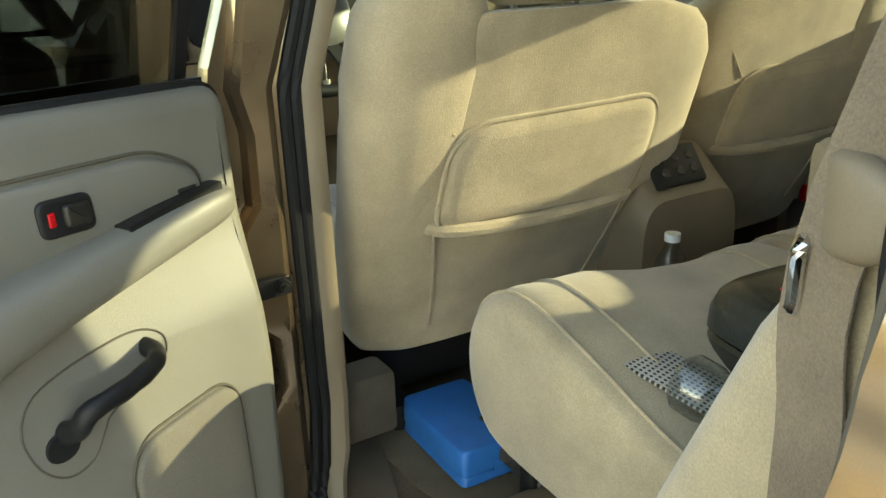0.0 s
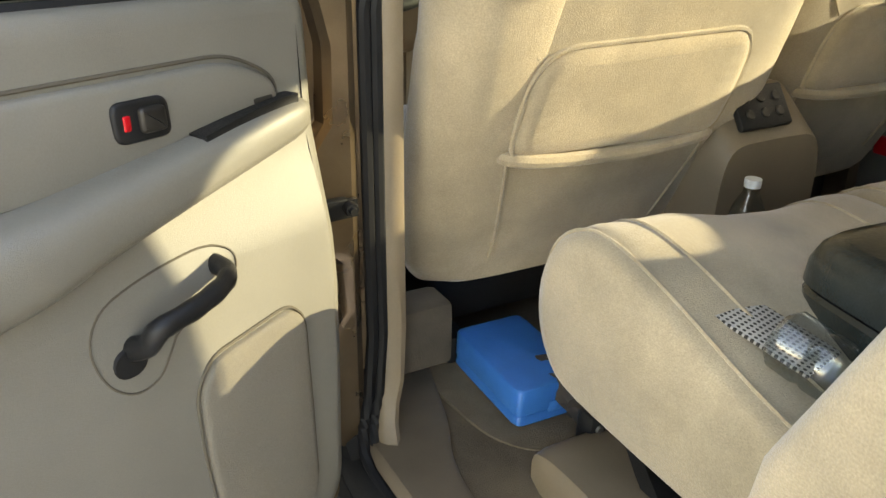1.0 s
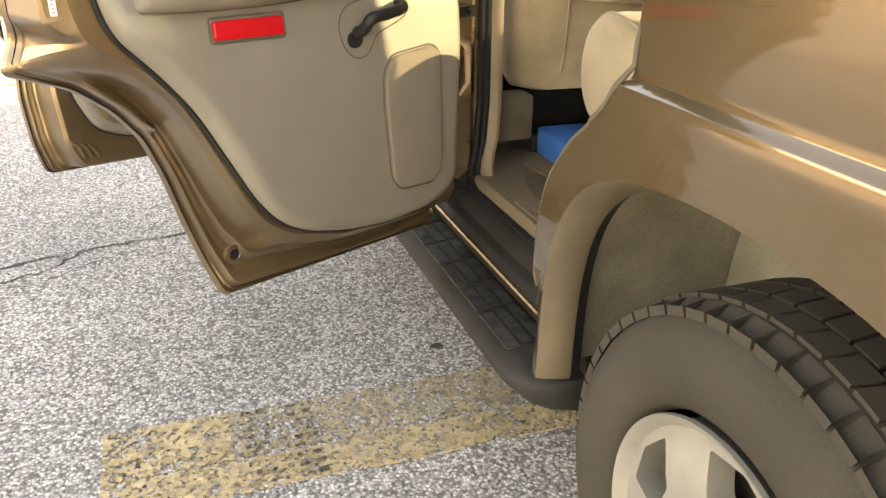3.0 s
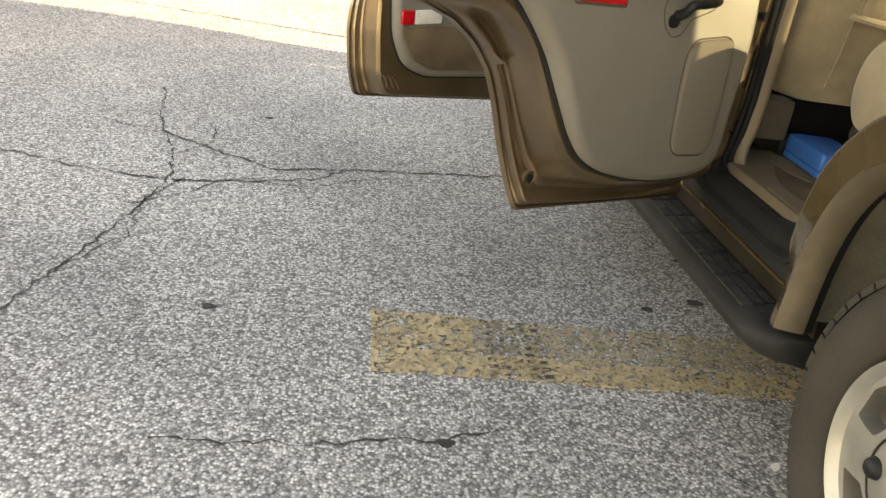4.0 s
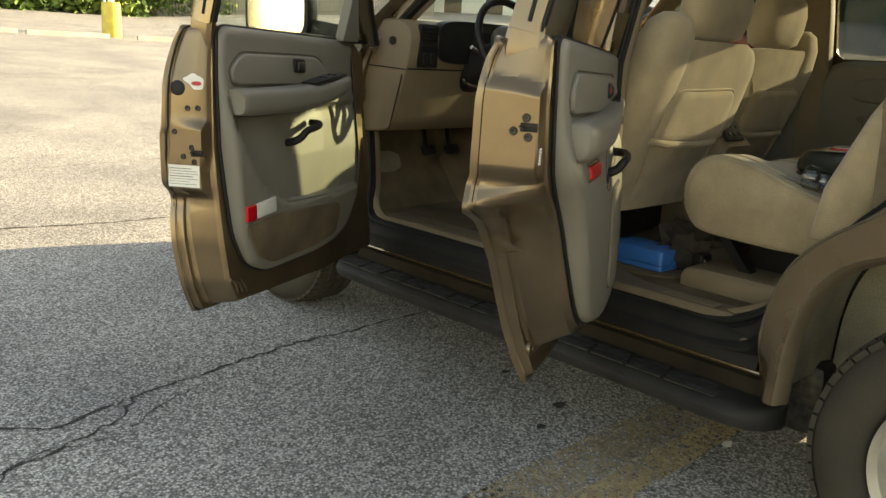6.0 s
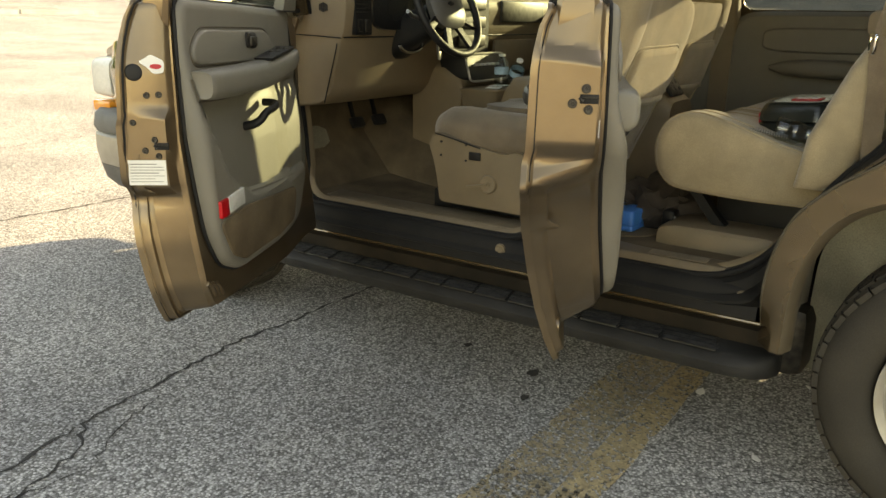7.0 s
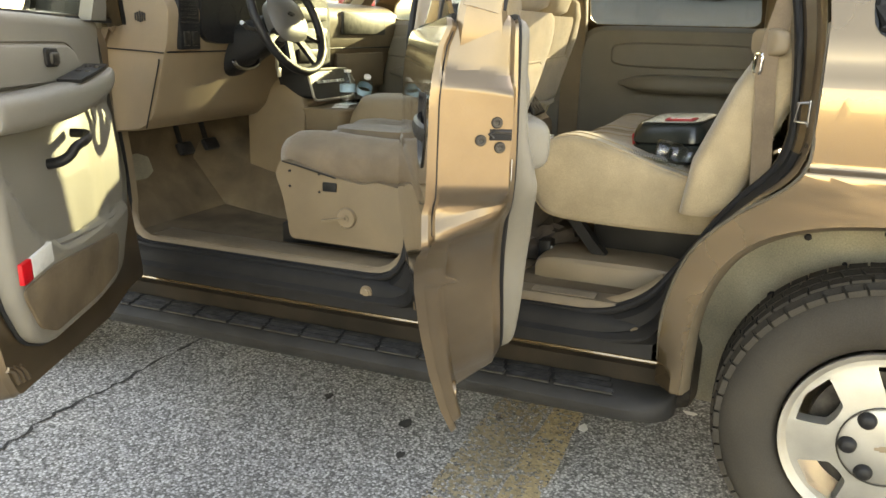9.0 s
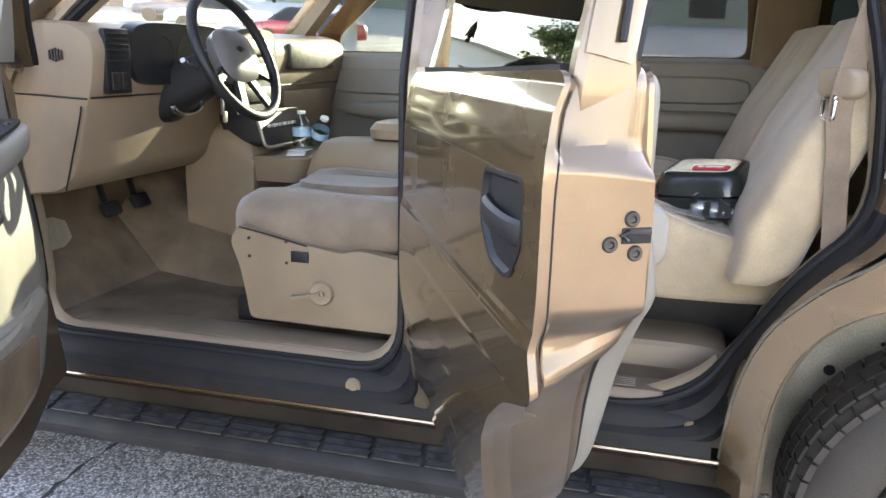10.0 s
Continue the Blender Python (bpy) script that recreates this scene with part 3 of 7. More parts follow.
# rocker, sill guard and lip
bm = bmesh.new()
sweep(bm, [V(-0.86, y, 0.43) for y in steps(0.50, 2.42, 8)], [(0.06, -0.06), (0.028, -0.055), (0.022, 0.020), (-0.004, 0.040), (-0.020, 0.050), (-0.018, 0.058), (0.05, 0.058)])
rocker = part("rocker", bm, ROCKER, suv, "dark rocker panel with a bronze edge")
bm = bmesh.new()
sweep(bm, [V(-0.884, y, 0.488) for y in steps(0.52, 2.40, 8)], circle(0.0065, 8))
part("sill_lip", bm, PAINT, rocker)
bm = bmesh.new()
sweep(bm, [V(-0.88, y, 0.54) for y in steps(0.56, 2.38, 8)], [(-0.004, -0.050), (0.002, -0.02), (0.008, 0.026), (0.018, 0.042), (0.040, 0.052), (0.075, 0.052), (0.075, 0.0), (0.02, -0.05)])
part("sill_guard", bm, SILL, rocker, "dirty black sill below the door openings")
bm = bmesh.new()
for k in range(3):
    box(bm, (-0.853 + 0.012 * k, 0.835 - 0.012 * k, 0.5925), (0.006, 0.145, 0.004), 0.001)
part("sill_slot", bm, RUBBER, rocker, "recessed slots in the black sill")
for y in (1.412, 0.605):
    bm = bmesh.new()
    lathe(bm, [(0.0, 0.006), (0.010, 0.006), (0.013, 0.002), (0.019, 0.003), (0.021, -0.006)], (0, 0, 0), "x", 20)
    part("sill_plug", bm, TRIM, rocker, "tan rubber plug in the sill", matrix=pose(-0.8745, y, 0.552, 0, 10, 180))
# pillar between the doors
bm = bmesh.new()
for z0, z1 in [(0.53, 1.33), (1.33, 1.86)]:
    loft(bm, [[V(-side(z) + a, y, z) for a, y in [(0.014, 1.195), (0.008, 1.22), (0.014, 1.245), (0.07, 1.245), (0.07, 1.195)]] for z in steps(z0, z1, 4)])
pillar = part("centre_pillar", bm, JAMB, suv)
bm = bmesh.new()
loft(bm, [srect((seal_x(z) + 0.018, 1.240, z), V(1, 0, 0), V(0, 1, 0), 0.010, 0.072, 6, 24) for z in [0.57, 0.9, 1.3, 1.5, 1.83]])
part("pillar_trim", bm, TRIM, pillar, "beige plastic pillar cover")

# stepped ridge on the pillar's rear face, beside the painted hinge pocket shade
bm = bmesh.new()
ridge = [(0.60, -0.885), (0.66, -0.905), (0.78, -0.908), (0.845, -0.872), (0.925, -0.872), (0.965, -0.912), (1.05, -0.915), (1.10, -0.905), (1.135, -0.880), (1.24, -0.878), (1.30, -0.892), (1.45, -0.865)]
loft(bm, [[V(xl + 0.004, 1.212, z), V(xl + 0.010, 1.172, z), V(xl + 0.020, 1.163, z), V(-0.838 + 0.35 * max(0, z - 1.30), 1.158, z), V(-0.826 + 0.35 * max(0, z - 1.30), 1.166, z), V(-0.826 + 0.35 * max(0, z - 1.30), 1.212, z)] for z, xl in ridge])
part("pillar_ridge", bm, JAMB, pillar, "stepped bronze pressing on the pillar", angle=25)
# flat dark strip painted for the pocket's shade; no hollow is cut
bm = bmesh.new()
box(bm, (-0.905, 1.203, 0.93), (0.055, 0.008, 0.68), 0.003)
part("hinge_pocket_shade", bm, SHADOWLINE, pillar)
bm = bmesh.new()
box(bm, (-0.895, 1.193, 0.895), (0.05, 0.02, 0.075), 0.02)
part("wiring_boot", bm, RUBBER, pillar, "black rubber wiring boot")

# floor and inner walls
bm = bmesh.new()
sections = []
for y, z, tun in [(0.53, 0.61, 0.03), (0.62, 0.61, 0.04), (1.0, 0.61, 0.07), (1.5, 0.60, 0.10), (2.1, 0.59, 0.16), (2.35, 0.62, 0.20), (2.50, 0.80, 0.16), (2.54, 1.10, 0.0)]:
    row = [(-0.80, 0.0), (-0.76, 0.0), (-0.30, 0.0), (-0.20, tun * 0.8), (-0.12, tun), (0.12, tun), (0.20, tun * 0.8), (0.30, 0.0), (0.79, 0), (0.845, 0.01)]
    sections.append([V(x, y, z + d) for x, d in row] + [V(x, y, z - 0.05) for x, d in reversed(row)])
loft(bm, sections)
part("floor_carpet", bm, CARPET, suv, "worn tan carpet on the car floor")
bm = bmesh.new()
box(bm, (0, -0.35, 0.62), (1.08, 1.35, 0.05), 0.01)
part("cargo_floor", bm, CARPET, suv)
bm = bmesh.new()
box(bm, (0, 2.56, 0.90), (1.70, 0.03, 0.80), 0.01)
part("firewall", bm, CARPET, suv)
for sgn in (-1, 1):
    bm = bmesh.new()
    box(bm, (sgn * 0.77, -0.40, 1.16), (0.10, 1.36, 0.40), 0.04)
    box(bm, (sgn * 0.53, -0.40, 0.80), (0.03, 1.36, 0.40), 0.01)
    box(bm, (sgn * 0.66, -0.40, 0.985), (0.26, 1.36, 0.03), 0.01)
    part("cargo_side_trim", bm, TRIM, suv)
bm = bmesh.new()
box(bm, (0, -1.045, 0.95), (1.6, 0.05, 0.66), 0.02)
part("tailgate_trim", bm, TRIM, tailgate)

# far side: closed doors
win_fr = smooth_loop([(1.34, 1.365), (1.34, 1.635), (1.90, 1.635), (2.16, 1.43), (2.17, 1.365)], 0.04)
win_rr = smooth_loop([(0.43, 1.365), (0.46, 1.645), (1.17, 1.65), (1.17, 1.365)], 0.05)
bm = bmesh.new()
outer = [(0.545, 0.44), (0.532, 0.66), (0.485, 0.81), (0.40, 0.905), (0.25, 0.968), (0.25, 1.36), (0.31, 1.84), (1.83, 1.84), (2.40, 1.30), (2.40, 0.44)]
sheet(bm, outer, [win_fr, win_rr], right, steps(0.6, 2.2, 6), ZC, 0.02)
far_side = part("far_door_panel", bm, PAINT, suv)
for w, mt, nm in ((win_fr, SIDEGLASS, "far_front_window"), (win_rr, TINT, "far_rear_window")):
    bm = bmesh.new()
    sheet(bm, inset(w, -0.012), [], lambda u, v, t: V(side(v) - 0.010 - t, u, v), (), (1.36, 1.5), 0.005)
    pane = part("door_window", bm, mt, far_side)
for y0, y1, ins in ((1.26, 2.34, win_fr), (0.30, 1.20, win_rr)):
    bm = bmesh.new()
    w, ym = y1 - y0, (y0 + y1) / 2
    loft(bm, [srect((x, ym, zc_), V(0, 1, 0), V(0, 0, 1), w / 2 - d, hz - d, 9, 40) for x, d, zc_, hz in [(0.95, 0.0, 0.97, 0.39), (0.84, 0.0, 0.97, 0.39), (0.815, 0.02, 0.97, 0.39), (0.812, 0.06, 0.97, 0.39)]])
    dt = part("far_door_trim", bm, DOORTRIM, far_side, "beige door panel with armrest")
    bm = bmesh.new()
    loft(bm, [srect((0.78, y, 1.115), V(1, 0, 0), V(0, 0, 1), 0.06 * k + 0.004, 0.035 * k + 0.004, 4, 16) for y, k in zip(steps(y0 + 0.08, y1 - 0.2, 10), [0.2, 0.8, 1, 1, 1, 1, 1, 1, 0.9, 0.7, 0.1])])
    part("armrest", bm, DOORTRIM, dt)
    bm = bmesh.new()
    loft(bm, [srect((0.808 - a, ym - 0.02, 1.235), V(0, 1, 0), V(0, 0, 1), w / 2 - 0.13 - a, 0.055 - a, 5, 32) for a in (0, 0.008)])
    part("upper_insert", bm, DOORTRIM, dt)
    bm = bmesh.new()
    box(bm, (0.802, y0 + 0.16, 0.80), (0.02, 0.05, 0.05), 0.006)
    part("reflector", bm, RED, dt)
    bm = bmesh.new()
    box(bm, (0.802, y0 + 0.26, 0.80), (0.02, 0.13, 0.05), 0.006)
    part("reflector_bar", bm, WHITE_REFLECTOR, dt)
    bm = bmesh.new()
    loft(bm, [srect((x, ym + 0.05, 0.72), V(0, 1, 0), V(0, 0, 1), w / 2 - 0.2, hz, 4, 24) for x, hz in [(0.82, 0.10), (0.76, 0.09), (0.745, 0.07)]])
    part("map_pocket", bm, DOORTRIM, dt)
for z0, z1, y0, y1 in ((0.575, 1.86, 1.17, 1.34), (1.33, 1.86, 0.2, 0.42)):
    bm = bmesh.new()
    loft(bm, [srect((0.86 - max(0, z - 1.3) * 0.36, (y0 + y1) / 2, z), V(1, 0, 0), V(0, 1, 0), 0.04, (y1 - y0) / 2, 6, 24) for z in steps(z0, z1, 4)])
    part("far_pillar_trim", bm, TRIM, far_side)
bm = bmesh.new()
sweep(bm, [V(0.93, y, 0.46) for y in steps(0.50, 2.42, 4)], [(-0.05, -0.06), (0.015, -0.055), (0.032, 0.03), (0.02, 0.056), (-0.05, 0.056)])
part("rocker", bm, PAINT, suv)
bm = bmesh.new()
box(bm, (0.845, 1.4, 0.58), (0.09, 1.9, 0.09), 0.02)
part("far_sill_trim", bm, TRIM, suv)

# wheel wells
for sgn in (-1, 1):
    for c, dz in ((0.0, 0.0), (2.946, 0.055)):
        bm = bmesh.new()
        pts = [(p[0], p[1] + dz + 0.012) for p in arch(c, 1.02)]
        rings = []
        for x, k in [(0.90, 1.0), (0.87, 1.02), (0.60, 1.02), (0.55, 1.0)]:
            ring = [V(sgn * x, c + (y - c) * k, z) for y, z in pts]
            rings.append(ring + [p + (p - V(p.x, c, 0.4)).normalized() * 0.008 for p in reversed(ring)])
        loft(bm, rings)
        well = part("wheel_well_liner", bm, LINER, suv, "dusty grey wheel well liner")
        bm = bmesh.new()
        sheet(bm, [(c - 0.475, 0.26 + dz)] + [(p[0], p[1] + dz) for p in arch(c)][::-1] + [(c + 0.475, 0.26 + dz)], [], lambda u, v, t: V(sgn * (0.56 - t), u, v), (), (), 0.01)
        part("inner_wall", bm, LINER, well)
        if c == 0.0:
            for y, z, r in ((0.21, 0.80, 0.010), (0.28, 0.62, 0.014), (0.17, 0.70, 0.006), (0.11, 0.735, 0.007), (0.30, 0.52, 0.009), (0.02, 0.83, 0.008)):
                bm = bmesh.new()
                lathe(bm, [(0, -0.003), (r * 0.7, -0.003), (r, 0.001)], (0, 0, 0), "x", 12)
                part("drain_plug", bm, RUBBER, well, matrix=pose(sgn * 0.572, y, z, 0, 0, 0 if sgn < 0 else 180))
# ---- wheels ----
def build_wheel():
    """A wheel about its own axle; local +x is the outer face."""
    w = new("wheel")
    bm = bmesh.new()
    R = 0.392
    prof = [(0.222, -0.22), (0.235, -0.235), (0.30, -0.262), (0.345, -0.258), (0.375, -0.235), (R, -0.215), (R, -0.06), (0.380, -0.028), (0.355, 0.002), (0.315, 0.018), (0.275, 0.012), (0.246, -0.008), (0.235, -0.03)]
    lathe(bm, prof, (0, 0, 0), "x", 64)
    tyre = part("tyre", bm, TYRE, w, "dusty black all-terrain tyre")
    bm = bmesh.new()
    for row, (x0, x1, off) in enumerate([(-0.055, -0.014, 0), (-0.108, -0.062, 0.5), (-0.168, -0.116, 0.0), (-0.222, -0.176, 0.5)]):
        n = 52
        for i in range(n):
            t0, t1 = 2 * math.pi * (i + off) / n, 2 * math.pi * (i + off + 0.86) / n
            r0 = R - 0.004
            r1 = R + (0.007 if row else 0.001)
            sk = 0.012 * (1 if row % 2 else -1)
            q = [(x0, t0), (x1, t0 + sk), (x1, t1 + sk), (x0, t1)]
            lo = [bm.verts.new((x, r0 * math.cos(t), r0 * math.sin(t))) for x, t in q]
            hi = [bm.verts.new((x, (r1 - (0.02 if row == 0 and x == x1 else 0)) * math.cos(t), (r1 - (0.02 if row == 0 and x == x1 else 0)) * math.sin(t))) for x, t in q]
            face(bm, hi)
            for k in range(4):
                face(bm, (lo[k], lo[(k + 1) % 4], hi[(k + 1) % 4], hi[k]))
    tagged(part("tread", bm, TYRE, tyre, smooth=False), kind="stuff")
    # rim: a dished disc with five openings, and a barrel
    bm = bmesh.new()
    holes = []
    for k in range(5):
        a = radians(81 + 72 * k)
        q = [(0.128, -14), (0.120, 0), (0.128, 14), (0.165, 18), (0.198, 20), (0.205, 0), (0.198, -20), (0.165, -18)]
        holes.append(smooth_loop([(r * math.cos(a + radians(d)), r * math.sin(a + radians(d))) for r, d in q], 0.007, 3))
    outer = [(0.214 * math.cos(2 * math.pi * i / 60), 0.214 * math.sin(2 * math.pi * i / 60)) for i in range(60)]
    hub_hole = [(0.02 * math.cos(2 * math.pi * i / 20), 0.02 * math.sin(2 * math.pi * i / 20)) for i in range(20)]

    def dish(u, v, t):
        r = math.hypot(u, v)
        x = lerp_table(r, [(0.0, 0.004), (0.085, 0.004), (0.10, 0.0), (0.15, -0.006), (0.20, -0.018), (0.22, -0.018)])
        return V(x - t, u, v)
    sheet(bm, outer, holes + [hub_hole], dish, steps(-0.18, 0.18, 10), steps(-0.18, 0.18, 10), 0.045)
    rim = part("rim", bm, ALLOY, w, "five-spoke satin alloy wheel", angle=30)
    bm = bmesh.new()
    lathe(bm, [(0.200, -0.055), (0.205, -0.022), (0.214, -0.018), (0.222, -0.006), (0.2335, 0.0), (0.2345, -0.008), (0.224, -0.02), (0.217, -0.05), (0.21, -0.20), (0.20, -0.20), (0.205, -0.055)], (0, 0, 0), "x", 64)
    part("rim_lip", bm, ALLOY, rim)
    bm = bmesh.new()
    lathe(bm, [(0.0, 0.0125), (0.03, 0.0125), (0.088, 0.009), (0.096, 0.004), (0.096, -0.004)], (0, 0, 0), "x", 40)
    cap = part("centre_cap", bm, ALLOY, rim, "round alloy centre cap")
    bm = bmesh.new()
    tube(bm, [V(0.004, 0.1005 * math.cos(2 * math.pi * i / 40), 0.1005 * math.sin(2 * math.pi * i / 40)) for i in range(40)], 0.0022, 6, True)
    part("cap_groove", bm, DARKSTEEL, rim)
    for k in range(6):
        a = radians(64 + 60 * k)
        bm = bmesh.new()
        lathe(bm, [(0.0, 0.027), (0.012, 0.026), (0.018, 0.021), (0.0205, 0.013), (0.0225, 0.008)], (0, 0.077 * math.cos(a), 0.077 * math.sin(a)), "x", 18)
        part("lug_nut", bm, BLACK, rim)
    # plain badge: two crossed bars
    bm = bmesh.new()
    box(bm, (0.0125, 0, 0), (0.004, 0.040, 0.008), 0.001, Matrix.Rotation(radians(8), 4, "X"))
    box(bm, (0.0125, 0, 0), (0.004, 0.018, 0.015), 0.001, Matrix.Rotation(radians(8), 4, "X"))
    part("badge", bm, TRIM, rim)
    bm = bmesh.new()
    lathe(bm, [(0.0, -0.07), (0.165, -0.07), (0.165, -0.10), (0.0, -0.10)], (0, 0, 0), "x", 40)
    part("brake_disc", bm, DARKSTEEL, rim)
    w.parent = suv
    return w


# local angle runs from local y to z; turned so that local x points away from the car
wheel = build_wheel()
wheel.matrix_local = pose(-0.925, 0, 0.388, 0, 0, 180)
for m in (pose(-0.925, 2.946, 0.388 + 0.082, 31, 0, 180), pose(0.925, 0, 0.388, 0, 0, 0), pose(0.925, 2.946, 0.47, 17, 0, 0)):
    copy_thing(wheel, m)

# ---- step board ----
bm = bmesh.new()
rows_ = []
Y0, Y1 = 0.490, 2.48
for y, k in [(Y0, 0.0), (Y0 + 0.015, 0.45), (Y0 + 0.05, 0.8), (Y0 + 0.12, 1.0)] + [(y, 1.0) for y in steps(Y0 + 0.3, Y1 - 0.3, 6)] + [(Y1 - 0.12, 1.0), (Y1 - 0.05, 0.8), (Y1 - 0.015, 0.45), (Y1, 0.0)]:
    xo = -0.865 - 0.105 * k
    rows_.append([V(x, y, z) for x, z in [(-0.80, 0.402), (xo + 0.04 * k + 0.01, 0.400), (xo + 0.014 * k, 0.392), (xo, 0.376), (xo + 0.004, 0.354), (xo + 0.02 * k, 0.336), (-0.84, 0.328), (-0.80, 0.328)]])
loft(bm, rows_)
board = part("step_board", bm, BOARD, suv, "grey-black plastic running board with ribbed pads")
for i in range(13):
    y0, y1 = (0.642, 0.806) if i == 0 else (0.681 + 0.133 * i, 0.808 + 0.133 * i)
    for j in range(3):
        bm = bmesh.new()
        xa, sk = -0.942 + 0.0345 * j, 0.010 * j
        box(bm, (xa + 0.0165, (y0 + y1) / 2 + sk, 0.402), (0.0325, y1 - y0 - 0.004, 0.007), 0.002, None, 1)
        pad_faces = len(bm.faces)
        tube(bm, [V(xa + 0.002, y1 + sk - 0.008, 0.4050), V(xa + 0.002, y0 + sk + 0.014, 0.4054), V(xa + 0.008, y0 + sk + 0.005, 0.4054), V(xa + 0.031, y0 + sk + 0.009, 0.4048)], 0.0013, 5)
        for k, f in enumerate(bm.faces):
            f.material_index = int(k >= pad_faces)
        tp = part("tread_pad", bm, SILL, board, smooth=False)
        tp.data.materials.append(WORNRIB)
# far board, unseen; made deep to hold back low sun
bm = bmesh.new()
sweep(bm, [V(0.90, y, 0.36) for y in steps(0.405, 2.50, 4)], [(-0.10, -0.09), (0.10, -0.09), (0.10, 0.04), (-0.10, 0.05)])
part("step_board", bm, BOARD, suv)
bm = bmesh.new()
sweep(bm, [V(-0.74, y, 0.36) for y in steps(0.6, 2.3, 3)], rect(0.10, 0.14))
part("frame_rail", bm, DARKSTEEL, suv)
# plain unseen boxes and axles, added to stop sun passing beneath the car
bm = bmesh.new()
box(bm, (0, 1.30, 0.36), (1.3, 1.7, 0.24), 0.05)
box(bm, (0, 1.4, 0.46), (1.04, 4.6, 0.05), 0.02)
box(bm, (0.05, 0.30, 0.33), (1.05, 0.42, 0.20), 0.05)
box(bm, (0, 1.46, 0.46), (1.66, 1.80, 0.06), 0.02)
sweep(bm, [V(-0.7, 0, 0.38), V(0.7, 0, 0.38)], circle(0.05, 10))
sweep(bm, [V(-0.7, 2.946, 0.44), V(0.7, 2.946, 0.44)], circle(0.06, 10))
part("underbody", bm, DARKSTEEL, suv)


# ---- doors of the near side; local (w inwards, -u, z), hinge at the origin ----
def D(w, u, z):
    return V(w, -u, z)


def IW(z):
    """Depth of the bare metal inner panel of a door."""
    return lerp_table(z, [(0.5, 0.172), (0.56, 0.168), (0.65, 0.158), (0.75, 0.145), (0.85, 0.132), (1.0, 0.118), (1.35, 0.110)])


DEPTH = [(0.5, 0.194), (0.62, 0.195), (0.80, 0.191), (0.95, 0.185), (1.06, 0.172), (1.15, 0.146), (1.22, 0.139), (1.35, 0.136)]


def W(z, off=0.0):
    """How far the door trim stands inwards at a height."""
    return lerp_table(z, DEPTH) + off


DOOR_FORM = {}


def on_inner(door, u, z):
    """The point of the bare inner side at (u, z)."""
    return DOOR_FORM[door.name].ray_cast(D(0.5, u, z), V(-1, 0, 0))[0]


def on_end(door, w, z):
    """A frame on the end face at (w, z): its y runs into the metal, its z along the face."""
    spot, n = DOOR_FORM[door.name].ray_cast(D(w, 1.5, z), V(0, 1, 0))[:2]
    if n.y > 0:
        n = -n
    y = -n
    x = y.cross(V(0, 0, 1)).normalized()
    up = x.cross(y)
    m = Matrix((x, y, up)).transposed().to_4x4()
    m.translation = spot
    return m


